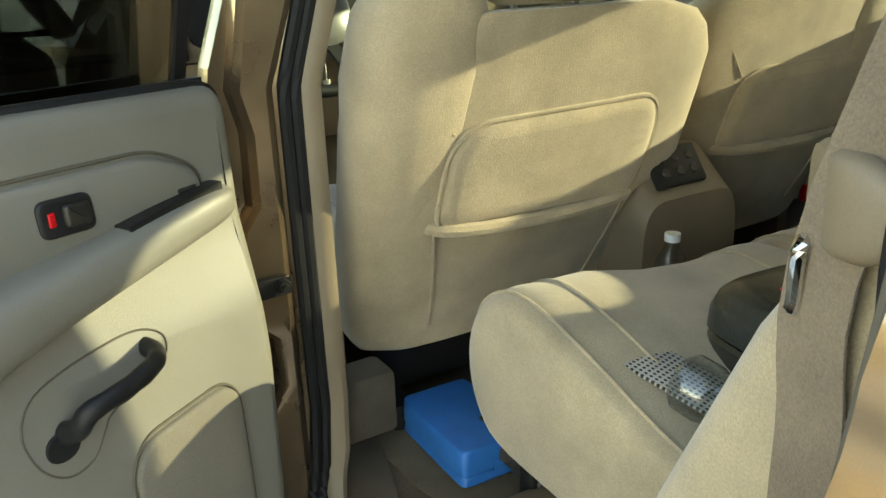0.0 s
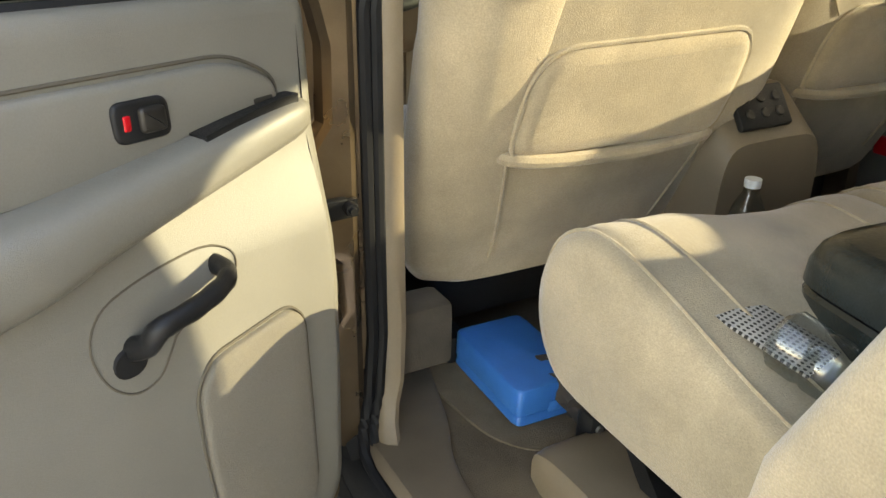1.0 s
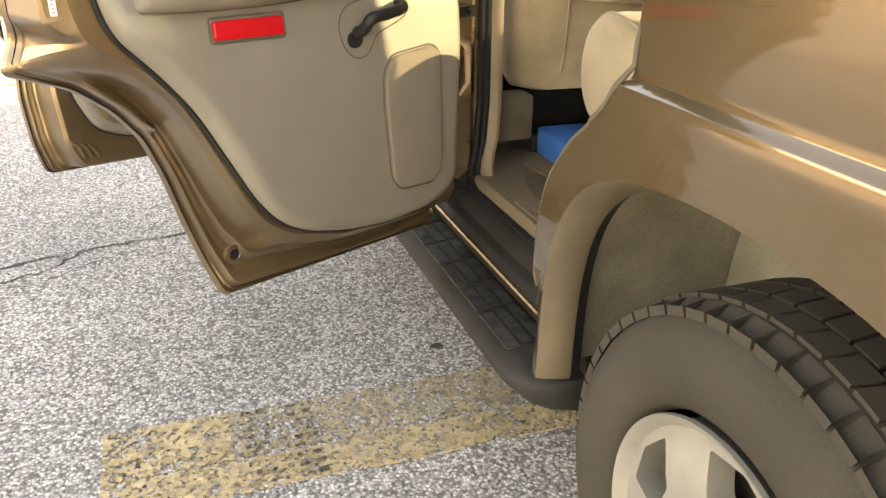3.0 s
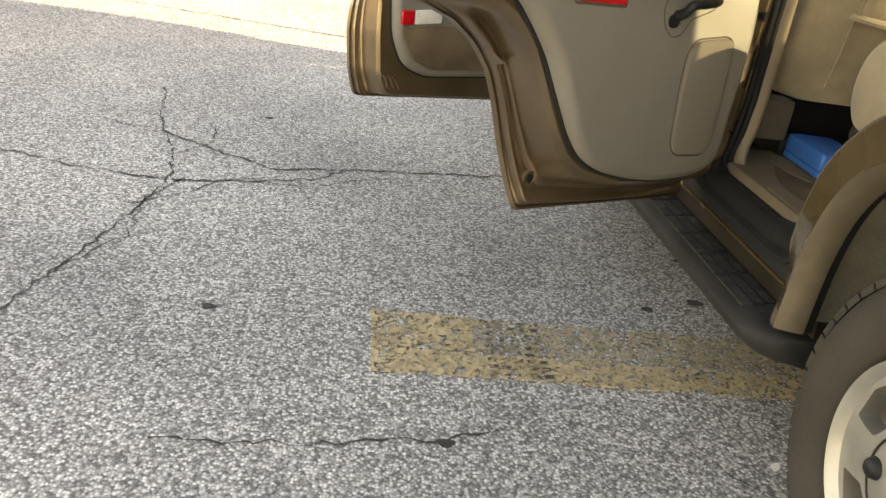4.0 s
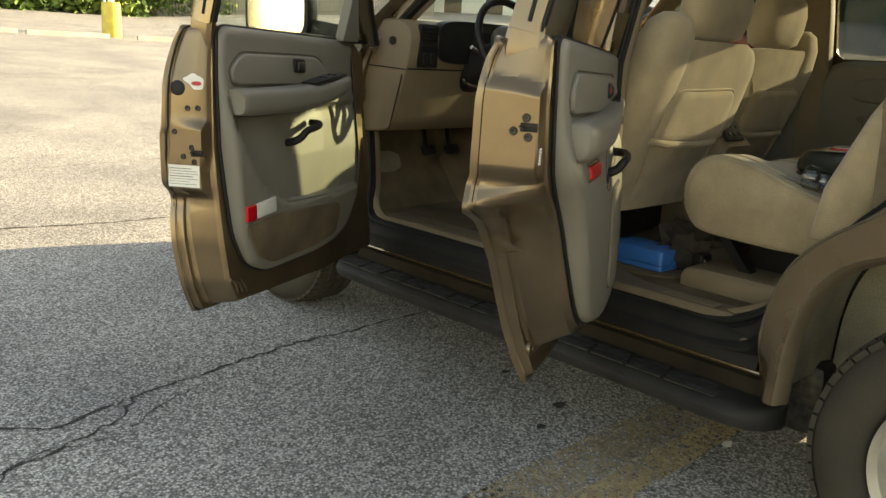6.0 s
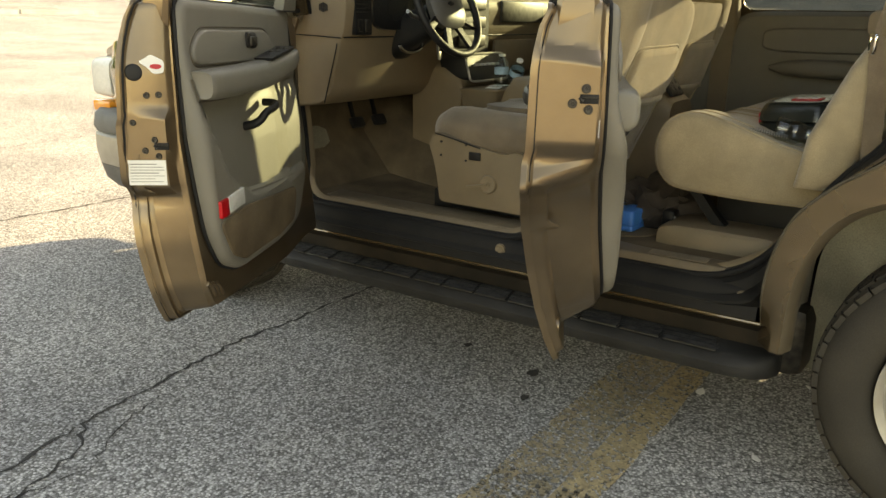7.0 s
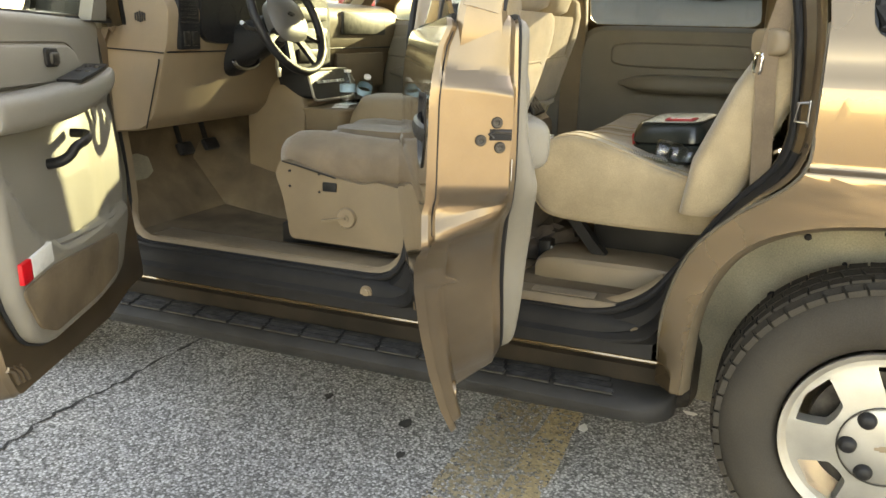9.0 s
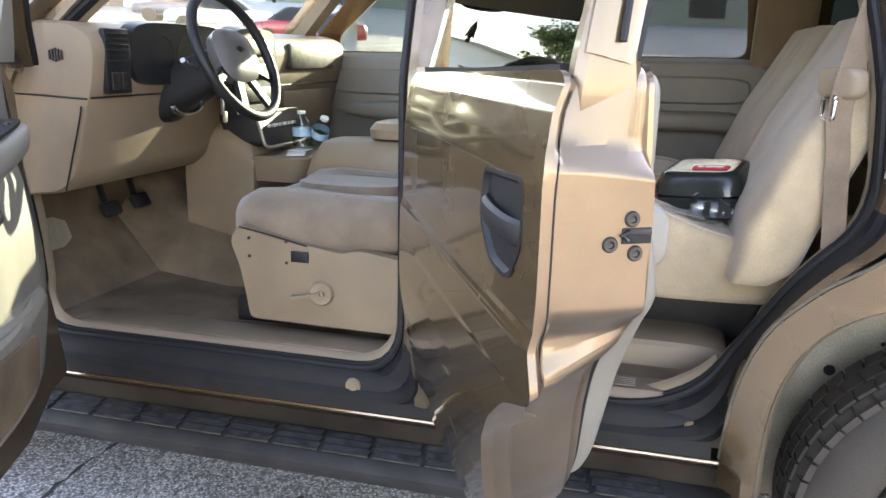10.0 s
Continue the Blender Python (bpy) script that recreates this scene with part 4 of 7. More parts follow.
def door_shell(name, skin, inner, hinge, swing, label, latch, tuck, hole=(), thin=lambda u: 0.0):
    """Outer skin, inner panel and the pressed edge faces between them; tuck: how far the skin turns under at its foot."""
    a, b = dense(skin, 0.02), dense(inner, 0.02)
    cuts = [max(2, math.ceil((q - p).length / 0.009)) for p, q in zip(a, a[1:] + a[:1])]
    fine = lambda lp: [p.lerp(q, k / n) for p, q, n in zip(lp, lp[1:] + lp[:1], cuts) for k in range(n)]
    a, b = fine(a), fine(b)
    bm = bmesh.new()

    def bow(z):
        under = lerp_table(z, [(0.45, 1.15), (0.50, 1.0), (0.56, 0.72), (0.65, 0.43), (0.75, 0.2), (0.85, 0.04), (0.90, 0.0)])
        return lerp_table(z, [(0.9, -0.044), (1.04, -0.042), (1.06, -0.036), (1.22, -0.033), (1.255, -0.029), (1.30, -0.020), (1.33, -0.006)]) + under * (tuck + 0.044)
    far = max(p.x for p in a)
    z0, z1, box_u, box_w, box_lean, sealer = latch

    def swell(p, t):
        """Hem, hollow and shoulder across the edge."""
        e = lerp_table(t, [(0.0, 0.0), (0.07, -0.001), (0.11, -0.010), (0.2, -0.006), (0.45, 0.001), (0.7, 0.007), (0.86, 0.006), (0.95, -0.003), (1.0, 0.0)])
        low = max(0.0, min(1.0, (1.0 - p.y) / 0.06))
        e *= 1 - 0.8 * low
        return e

    def latch_box(p, w):
        """How fully a point of the end face belongs to the raised box round the latch."""
        if p.x < far - 0.14:
            return 0.0
        ease = lambda q: max(0.0, min(1.0, q)) ** 2 * (3 - 2 * max(0.0, min(1.0, q)))
        return ease((p.y - z0) / 0.040) * ease((z1 + 0.12 * (0.05 - w) - p.y) / 0.034) * ease((w + 0.030) / 0.012) * ease((box_w + 0.006 - w) / 0.008)

    def lift(p, t):
        """Share of the depth reached at t: a plain end face above, hem, ridge, ledge and channel below."""
        low = max(0.0, min(1.0, (1.0 - p.y) / 0.05))
        joggle = math.exp(-((p.y - 0.865) / 0.010) ** 2) * math.exp(-((t - 0.30) / 0.10) ** 2) * 0.16
        high = 0.10 * max(0.0, min(1.0, (p.y - 0.855) / 0.01))
        pressed = lerp_table(t, [(0.0, 0.0), (0.05, 0.11), (0.085, 0.07), (0.12, 0.11), (0.17, 0.235), (0.22, 0.275), (0.34, 0.235), (0.48, 0.245), (0.54, 0.30), (0.60, 0.33), (0.72, 0.58), (0.87, 0.90), (1.0, 1.0)])
        pressed += joggle + high * math.exp(-((t - 0.30) / 0.14) ** 2)
        return t ** 0.9 * (1 - low) + pressed * low

    def ring(t):
        mid = [p.lerp(q, t) for p, q in zip(a, b)]
        out = []
        for i, p in enumerate(mid):
            g = (mid[(i + 3) % len(mid)] - mid[i - 3]).normalized()
            n = Vector((g.y, -g.x))
            if n.dot(p - Vector((far * 0.5, 0.95))) < 0:
                n = -n
            p2 = p + n * swell(p, t)
            w0, w1 = bow(p.y), IW(p.y) - thin(p.x)
            w = w0 + (w1 - w0) * lift(p, t)
            k = latch_box(p, w)
            out.append(D(w, p2.x + (box_u - box_lean * w - p2.x) * k, p2.y))
        return out
    sheet(bm, [tuple(p) for p in a], [[tuple(p) for p in hole]] if hole else [], lambda u, v, t: D(bow(v), u, v), (), ZC, 0)
    skin_faces = set(bm.faces)
    loft(bm, [ring(t) for t in (0.0, 0.05, 0.085, 0.12, 0.15, 0.18, 0.21, 0.25, 0.30, 0.34, 0.41, 0.48, 0.51, 0.54, 0.57, 0.60, 0.66, 0.72, 0.78, 0.83, 0.87, 0.90, 0.925, 0.95, 0.975, 1.0)], cap=False)
    sheet(bm, [tuple(p) for p in b], [], lambda u, v, t: D(IW(v) - thin(u), u, v), steps(0.1, 0.45, 7), ZC, 0)
    for f in bm.faces:
        f.material_index = 0 if f in skin_faces else 1
    bmesh.ops.remove_doubles(bm, verts=bm.verts[:], dist=1e-4)
    ob = part(name, bm, PAINT, suv, label, matrix=pose(hinge[0], hinge[1], 0, 0, 0, -swing), angle=20)
    ob.data.materials.append(DOORMETAL)
    DOOR_FORM[ob.name] = BVHTree.FromPolygons([v.co[:] for v in ob.data.vertices], [p.vertices[:] for p in ob.data.polygons])
    bm = bmesh.new()
    hem = [p for p in ring(0.085)]
    tube(bm, resample(hem, 160), sealer, 6, True)
    part("hem_sealer", bm, RUBBER, ob, "dark sealer line along the hem")
    return ob


def door_trim(door, outline, dent=lambda u, z: 0.0, thin=lambda u: 0.0):
    """The moulded panel; dent(u, z): how far it is scooped out."""
    o = dense(outline, 0.035)
    rings = []
    for d, k in [(0.0, None), (-0.002, 0.35), (0.003, 0.72), (0.010, 0.92), (0.022, 1.0)]:
        rings.append([D((IW(p.y) + 0.002 if k is None else IW(p.y) + 0.002 + (W(p.y) - IW(p.y) - 0.002) * k) - thin(p.x), p.x, p.y) for p in inset(o, d)])
    bm = bmesh.new()
    loft(bm, rings, cap=False)
    sheet(bm, [tuple(p) for p in inset(o, 0.022)], [], lambda u, v, t: D(W(v) - dent(u, v) - thin(u), u, v), steps(0.04, 0.96, 46), steps(0.56, 1.32, 38), 0)
    bmesh.ops.remove_doubles(bm, verts=bm.verts[:], dist=1e-4)
    trim = part("trim_panel", bm, DOORTRIM, door, "grey-beige moulded door panel", angle=50)
    bm = bmesh.new()
    tube(bm, [D(IW(p.y) + 0.004 - thin(p.x), p.x, p.y) for p in inset(o, -0.003)], 0.0055, 6, True)
    part("trim_seal", bm, RUBBER, door, "black rubber seal round the panel")
    return trim


def pad(bm, outline, w0, w1, edge=0.012, r=0.02):
    """A raised, soft-edged plate on the trim; w0 and w1 are counted from its surface."""
    o = dense(outline, r)
    rings = []
    for d, w in [(0, w0), (0, w1 - edge * 0.6), (edge * 0.3, w1 - edge * 0.2), (edge, w1)]:
        rings.append([D(W(p.y, w), p.x, p.y) for p in inset(o, d)])
    loft(bm, rings)


def groove(bm, outline, w, r=0.0025, rr=0.02):
    tube(bm, [D(W(p.y, w), p.x, p.y) for p in dense(outline, rr)], r, 6, True)


def armrest(door, pts, label="padded grey-beige armrest"):
    """pts: u, z-centre, half-height, reach."""
    bm = bmesh.new()
    rings = []
    P = spline([V(*p[:3]) for p in pts], 4)
    Q = spline([V(p[3], 0, 0) for p in pts], 4)
    for p, q in zip(P, Q):
        rings.append(srect(D(0.105 + q.x / 2, p.x, p.y), V(1, 0, 0), V(0, 0, 1), q.x / 2 + 0.012, p.z, 3.4, 20))
    loft(bm, rings)
    return part("armrest", bm, DOORTRIM, door, label)


def pull_handle(door, foot, bend, end, w=0.125):
    """A black bow handle: a thick arm rises from its socket at foot (u, z), bends and runs on to end."""
    pts = [D(w - 0.03, *foot), D(w + 0.008, foot[0] - 0.002, foot[1] + 0.008), D(w + 0.030, foot[0] * 0.55 + bend[0] * 0.45, foot[1] * 0.5 + bend[1] * 0.5), D(w + 0.044, *bend),
           D(w + 0.048, bend[0] * 0.6 + end[0] * 0.4, bend[1] * 0.6 + end[1] * 0.4 + 0.001), D(w + 0.040, bend[0] * 0.2 + end[0] * 0.8, bend[1] * 0.2 + end[1] * 0.8), D(w + 0.022, *end), D(w - 0.012, end[0] - 0.004, end[1])]
    line = spline(pts, 6)
    rings = []
    for i, p in enumerate(line):
        t = (line[min(i + 1, len(line) - 1)] - line[max(i - 1, 0)]).normalized()
        sd = t.cross(V(0, 0.2, 1)).normalized()
        up = sd.cross(t)
        k = i / (len(line) - 1)
        r = 0.0118 - 0.0018 * min(1.0, k / 0.45) + (0.0004 * math.sin(k * 60) if 0.45 < k < 0.85 else 0)
        rings.append([p + sd * r * math.cos(q) + up * r * 1.15 * math.sin(q) for q in steps(0, 2 * math.pi, 14)[:-1]])
    bm = bmesh.new()
    loft(bm, rings)
    return part("pull_handle", bm, BLACK, door, "black plastic pull handle")


def screws(door, pts, r=0.010):
    """Dark flat-headed screws on the end face at (w, z)."""
    for w, z in pts:
        bm = bmesh.new()
        lathe(bm, [(0, -0.0005), (r * 0.4, -0.001), (r * 0.5, -0.0035), (r * 0.85, -0.0035), (r, -0.002), (r * 1.1, 0.002)], (0, 0, 0), "y", 14)
        part("latch_screw", bm, DARKSTEEL, door, matrix=on_end(door, w, z))


def door_latch(door, w, z, wd):
    """A dark slot that opens inwards across the box, with the steel fork in it."""
    m = on_end(door, w, z)
    bm = bmesh.new()
    box(bm, (wd * 0.1, 0.0, 0), (wd, 0.003, 0.018), 0.001)
    lt_ = part("latch", bm, RUBBER, door, "dark steel door latch", matrix=m)
    bm = bmesh.new()
    tube(bm, [V(wd * 0.55, -0.002, 0.004), V(-wd * 0.2, -0.003, 0.006), V(-wd * 0.42, -0.003, 0.001), V(-wd * 0.2, -0.003, -0.004)], 0.0032, 6)
    part("latch_fork", bm, DARKSTEEL, lt_)


def window_frame(door, pts, leg, foot, mat=PAINT):
    bm = bmesh.new()
    sweep(bm, pts, [(-0.021, -0.026), (0.021, -0.026), (0.022, -0.006), (0.016, 0.006), (0.017, 0.020), (0.009, 0.034), (-0.014, 0.034), (-0.020, 0.010)], (1, 0, 0.3))
    fr = part("window_frame", bm, mat, door)
    bm = bmesh.new()
    sweep(bm, [p + V(0.037, 0, 0) for p in pts], rect(0.018, 0.010), (1, 0, 0.3))
    part("frame_seal", bm, RUBBER, door)
    bm = bmesh.new()
    tube(bm, leg, 0.0045, 6)
    part("edge_strip", bm, RUBBER, door, "dark strip along the frame's edge")
    # the rear leg widens into the end face of the door
    bm = bmesh.new()
    rows_f = []
    for z, w0, w1, uo, ui in foot:
        c = 0.010
        rows_f.append([D(w, u, z) for w, u in [(w0 + c, uo), (w1 - c, uo - 0.006), (w1, uo - 0.016), (w1, ui), (w0, ui), (w0, uo - c)]])
    loft(bm, rows_f)
    part("frame_foot", bm, DOORMETAL, door, "widened foot of the window frame", angle=25)
    return fr


# rear door
R_SKIN = [(0.0, 0.485), (0.15, 0.487), (0.40, 0.491), (0.612, 0.494), (0.634, 0.575), (0.653, 0.66), (0.672, 0.755), (0.70, 0.835), (0.748, 0.895), (0.815, 0.946), (0.921, 0.985), (0.893, 1.048), (0.900, 1.10), (0.897, 1.22), (0.872, 1.345), (0.0, 1.32)]
R_INNER = [(0.02, 0.600), (0.15, 0.587), (0.37, 0.597), (0.50, 0.635), (0.553, 0.672), (0.590, 0.725), (0.625, 0.798), (0.655, 0.865), (0.69, 0.93), (0.745, 0.992), (0.812, 1.03), (0.838, 1.065), (0.850, 1.12), (0.852, 1.22), (0.846, 1.345), (0.0, 1.32)]
R_TRIM = [(0.03, 0.75), (0.036, 0.66), (0.075, 0.618), (0.15, 0.601), (0.26, 0.598), (0.364, 0.611), (0.465, 0.636), (0.528, 0.670), (0.573, 0.727), (0.610, 0.802), (0.664, 0.908), (0.728, 0.99), (0.790, 1.052), (0.808, 1.11), (0.816, 1.2), (0.826, 1.345), (0.006, 1.322), (0.01, 1.0)]
CUP = dense([(0.662, 1.213), (0.83, 1.222), (0.838, 1.145), (0.795, 1.096), (0.715, 1.100), (0.655, 1.145)], 0.022)
rear_door = door_shell("rear_door", R_SKIN, R_INNER, (-0.97, 1.215), 62.5, "bronze rear door swung open, with grey-beige trim", (1.046, 1.266, 0.893, 0.102, 0.05, 0.0014), 0.050, CUP)
door_trim(rear_door, R_TRIM)
bm = bmesh.new()
pad(bm, [(0.075, 1.195), (0.21, 1.195), (0.23, 1.175), (0.40, 1.178), (0.765, 1.19), (0.78, 1.235), (0.73, 1.277), (0.40, 1.268), (0.14, 1.262), (0.075, 1.232)], -0.004, 0.011, 0.009, 0.03)
part("upper_insert", bm, DOORTRIM, rear_door)
bm = bmesh.new()
groove(bm, [(0.070, 1.192), (0.21, 1.192), (0.23, 1.171), (0.40, 1.174), (0.770, 1.186), (0.786, 1.235), (0.734, 1.283), (0.40, 1.274), (0.135, 1.268), (0.069, 1.234)], 0.0005, 0.0022, 0.03)
part("insert_joint", bm, SHADOWLINE, rear_door)
armrest(rear_door, [(0.765, 1.132, 0.030, 0.06), (0.755, 1.132, 0.043, 0.075), (0.70, 1.132, 0.046, 0.082), (0.55, 1.130, 0.047, 0.084), (0.42, 1.136, 0.043, 0.086), (0.33, 1.150, 0.036, 0.080), (0.22, 1.166, 0.031, 0.072), (0.12, 1.178, 0.027, 0.062), (0.05, 1.184, 0.022, 0.050), (0.022, 1.186, 0.010, 0.03)])
bm = bmesh.new()
tube(bm, spline([D(W(z, 0.001), u, z) for u, z in [(0.757, 1.092), (0.62, 1.085), (0.45, 1.088), (0.38, 1.102), (0.352, 1.122)]], 5), 0.003, 6)
part("armrest_joint", bm, SHADOWLINE, rear_door)
bm = bmesh.new()
sweep(bm, spline([D(0.152, 0.205, 1.196), D(0.146, 0.15, 1.203), D(0.140, 0.09, 1.208), D(0.136, 0.055, 1.208)], 4), rect(0.045, 0.010))
part("switch_panel", bm, BLACK, rear_door, "black window switch on the armrest")
bm = bmesh.new()
box(bm, D(0.142, 0.10, 1.214), (0.02, 0.03, 0.008), 0.003)
part("switch_button", bm, DARKSTEEL, rear_door)
bm = bmesh.new()
pad(bm, [(0.226, 1.206), (0.290, 1.208), (0.291, 1.248), (0.228, 1.246)], -0.002, 0.016, 0.004, 0.012)
lp = part("latch_bezel", bm, BLACK, rear_door, "black inner release handle with red lock tab")
bm = bmesh.new()
pad(bm, [(0.273, 1.220), (0.281, 1.220), (0.281, 1.235), (0.273, 1.235)], 0.01, 0.018, 0.002, 0.002)
part("lock_tab", bm, RED, rear_door)
bm = bmesh.new()
pad(bm, [(0.234, 1.214), (0.264, 1.215), (0.264, 1.240), (0.235, 1.239)], 0.01, 0.022, 0.005, 0.006)
part("release_lever", bm, DARKSTEEL, rear_door)
bm = bmesh.new()
ESC = [(0.351, 1.067), (0.290, 1.080), (0.214, 1.085), (0.180, 1.068), (0.182, 1.041), (0.214, 1.026), (0.271, 1.010), (0.281, 0.996), (0.301, 0.970), (0.333, 0.966), (0.360, 0.990), (0.370, 1.034)]
groove(bm, ESC, 0.0003, 0.0013, 0.03)
part("handle_surround_joint", bm, SHADOWLINE, rear_door)
pull_handle(rear_door, (0.326, 1.008), (0.315, 1.046), (0.211, 1.060), 0.170)
bm = bmesh.new()
loft(bm, [srect(D(W(0.99, w), 0.330, 1.003), V(0, 1, 0), V(0, 0, 1), r, r * 0.85, 2.2, 16) for w, r in [(-0.004, 0.020), (0.0012, 0.0185)]])
part("handle_socket", bm, RUBBER, rear_door)
bm = bmesh.new()
pad(bm, [(0.497, 1.066), (0.639, 1.067), (0.64, 1.036), (0.497, 1.033)], -0.002, 0.008, 0.003, 0.006)
part("reflector", bm, RED, rear_door, "red safety reflector")
bm = bmesh.new()
groove(bm, [(0.492, 1.071), (0.644, 1.072), (0.645, 1.031), (0.492, 1.028)], 0.0005, 0.0024, 0.006)
part("reflector_bezel", bm, SHADOWLINE, rear_door)
PK = [(0.100, 0.70), (0.122, 0.668), (0.226, 0.673), (0.250, 0.701), (0.262, 0.85), (0.261, 0.93), (0.238, 0.960), (0.118, 0.970), (0.098, 0.95)]
bm = bmesh.new()
pad(bm, PK, -0.004, 0.009, 0.006, 0.02)
part("speaker_cover", bm, MESH, rear_door, "ribbed beige speaker cover")
bm = bmesh.new()
groove(bm, inset([Vector(p) for p in PK], -0.004), 0.0005, 0.0022, 0.02)
part("cover_joint", bm, SHADOWLINE, rear_door)
bm = bmesh.new()
lathe(bm, [(0, 0.002), (0.010, 0.002), (0.013, 0.006), (0.021, 0.005), (0.023, -0.004)], on_inner(rear_door, 0.575, 0.581) + V(0.001, 0, 0), "x", 20)
part("drain_ring", bm, JAMB, rear_door)
bm = bmesh.new()
lathe(bm, [(0, 0.004), (0.011, 0.004), (0.012, 0.0)], on_inner(rear_door, 0.575, 0.581) + V(0.002, 0, 0), "x", 16)
part("drain_hole", bm, RUBBER, rear_door)
rw = lambda z: lerp_table(z, [(1.28, 0.034), (1.30, 0.036), (1.45, 0.062), (1.60, 0.105), (1.86, 0.195)])
frame_pts = [D(rw(1.31), 0.03, 1.31), D(rw(1.78), 0.03, 1.78), D(rw(1.83), 0.07, 1.83), D(rw(1.845), 0.30, 1.845), D(rw(1.83), 0.70, 1.83), D(rw(1.78), 0.77, 1.78), D(rw(1.6), 0.808, 1.6), D(rw(1.5), 0.826, 1.5), D(rw(1.355), 0.848, 1.355)]
window_frame(rear_door, frame_pts, [D(rw(z) + 0.012, u + 0.020, z) for u, z in ((0.766, 1.77), (0.808, 1.6), (0.826, 1.5), (0.838, 1.42), (0.846, 1.375))], [(1.24, 0.000, 0.090, 0.860, 0.845), (1.285, 0.004, 0.092, 0.868, 0.845), (1.325, 0.008, 0.092, 0.868, 0.842), (1.36, 0.014, 0.090, 0.865, 0.838), (1.40, 0.024, 0.090, 0.860, 0.834), (1.45, 0.040, 0.092, 0.851, 0.828)])
bm = bmesh.new()
gl = [(0.03, 1.30), (0.03, 1.80), (0.08, 1.83), (0.72, 1.82), (0.77, 1.77), (0.85, 1.30)]
sheet(bm, gl, [], lambda u, v, t: D(rw(v) - 0.005 - t, u, v), (), (1.38, 1.45, 1.52, 1.6, 1.7), 0.004)
pane = part("window_glass", bm, DARKTINT, rear_door, "dark tinted door glass")
for w_ in (0.105, 0.012):
    bm = bmesh.new()
    sweep(bm, [D(w_, 0.02, 1.325), D(w_, 0.45, 1.332), D(w_, 0.828, 1.343)], rect(0.014, 0.014))
    part("belt_seal", bm, RUBBER, rear_door)
# latch on the end face
screws(rear_door, [(0.075, 1.186), (0.050, 1.158), (0.081, 1.147)], 0.0090)
door_latch(rear_door, 0.078, 1.167, 0.036)
lr = on_end(rear_door, 0.104, 1.108)
bm = bmesh.new()
box(bm, (0, -0.001, 0), (0.010, 0.001, 0.034))
part("data_label", bm, PAPER, rear_door, "small upright white sticker", matrix=lr)
bm = bmesh.new()
for k in range(5):
    box(bm, (0, -0.0018, 0.012 - 0.006 * k), (0.006, 0.0006, 0.0025))
part("label_print", bm, INK, rear_door, matrix=lr)
# outer handle in its cup
bm = bmesh.new()
sk_w = lambda z: lerp_table(z, [(0.9, -0.044), (1.04, -0.042), (1.06, -0.036), (1.255, -0.030)])
loft(bm, [[D(sk_w(p.y) - o, p.x, p.y) for p in inset(CUP, d)] for d, o in [(-0.002, -0.004), (-0.003, 0.003), (0.003, 0.003), (0.008, -0.004), (0.018, -0.02), (0.034, -0.026)]])
part("handle_cup", bm, BLACK, rear_door, "black outer door handle")
bm = bmesh.new()
sweep(bm, spline([D(-0.022, 0.658, 1.165), D(-0.036, 0.685, 1.163), D(-0.041, 0.745, 1.160), D(-0.036, 0.80, 1.157), D(-0.022, 0.830, 1.155)], 4), circle(0.009, 8, 0.016))
part("outer_handle", bm, BLACK, rear_door)

# front door
F_SLIM = 0.035


def f_thin(u):
    """The front door is slimmer than the rear one and thins towards its hinge."""
    return F_SLIM + 0.045 * max(0.0, min(1.0, (0.44 - u) / 0.30))


def f_pad(bm, outline, w0, w1, *rest):
    pad(bm, outline, w0 - F_SLIM, w1 - F_SLIM, *rest)


def f_groove(bm, outline, w, *rest):
    groove(bm, outline, w - F_SLIM, *rest)


F_SKIN = [(0.0, 0.485), (0.50, 0.495), (1.045, 0.508), (1.062, 0.60), (1.066, 0.73), (1.058, 0.80), (1.043, 0.845), (1.052, 0.872), (1.078, 0.895), (1.083, 1.04), (1.075, 1.18), (1.03, 1.345), (0.10, 1.33), (0.0, 1.26)]
F_INNER = [(0.02, 0.520), (0.50, 0.530), (0.965, 0.540), (0.992, 0.60), (1.0, 0.73), (1.0, 0.80), (1.0, 0.845), (1.0, 0.872), (1.002, 0.895), (1.0, 1.04), (0.998, 1.18), (0.99, 1.345), (0.10, 1.33), (0.02, 1.26)]
F_TRIM = [(0.15, 0.86), (0.19, 0.745), (0.32, 0.640), (0.55, 0.612), (0.83, 0.608), (0.920, 0.645), (0.962, 0.74), (0.978, 1.0), (0.982, 1.20), (0.975, 1.345), (0.24, 1.325), (0.15, 1.322)]
front_door = door_shell("front_door", F_SKIN, F_INNER, (-0.97, 2.284), 66, "bronze front door swung open, with grey-beige trim", (0.850, 1.088, 1.058, 0.070, 0.28, 0.0032), 0.030, (), f_thin)


def f_scoop(u, z):
    """The hollow behind the map pocket, bounded by a sweeping S-line."""
    edge = lerp_table(z, [(0.80, 0.70), (0.815, 0.755), (0.85, 0.825), (0.92, 0.885), (1.0, 0.925), (1.09, 0.955)])
    k = [max(0.0, min(1.0, q)) for q in ((edge - u) / 0.022, (z - 0.795) / 0.012, (1.115 - z) / 0.02, (u - 0.12) / 0.05)]
    k = min(k)
    return 0.034 * k * k * (3 - 2 * k) * min(1.0, max(0.0, (u - 0.10) / 0.2))


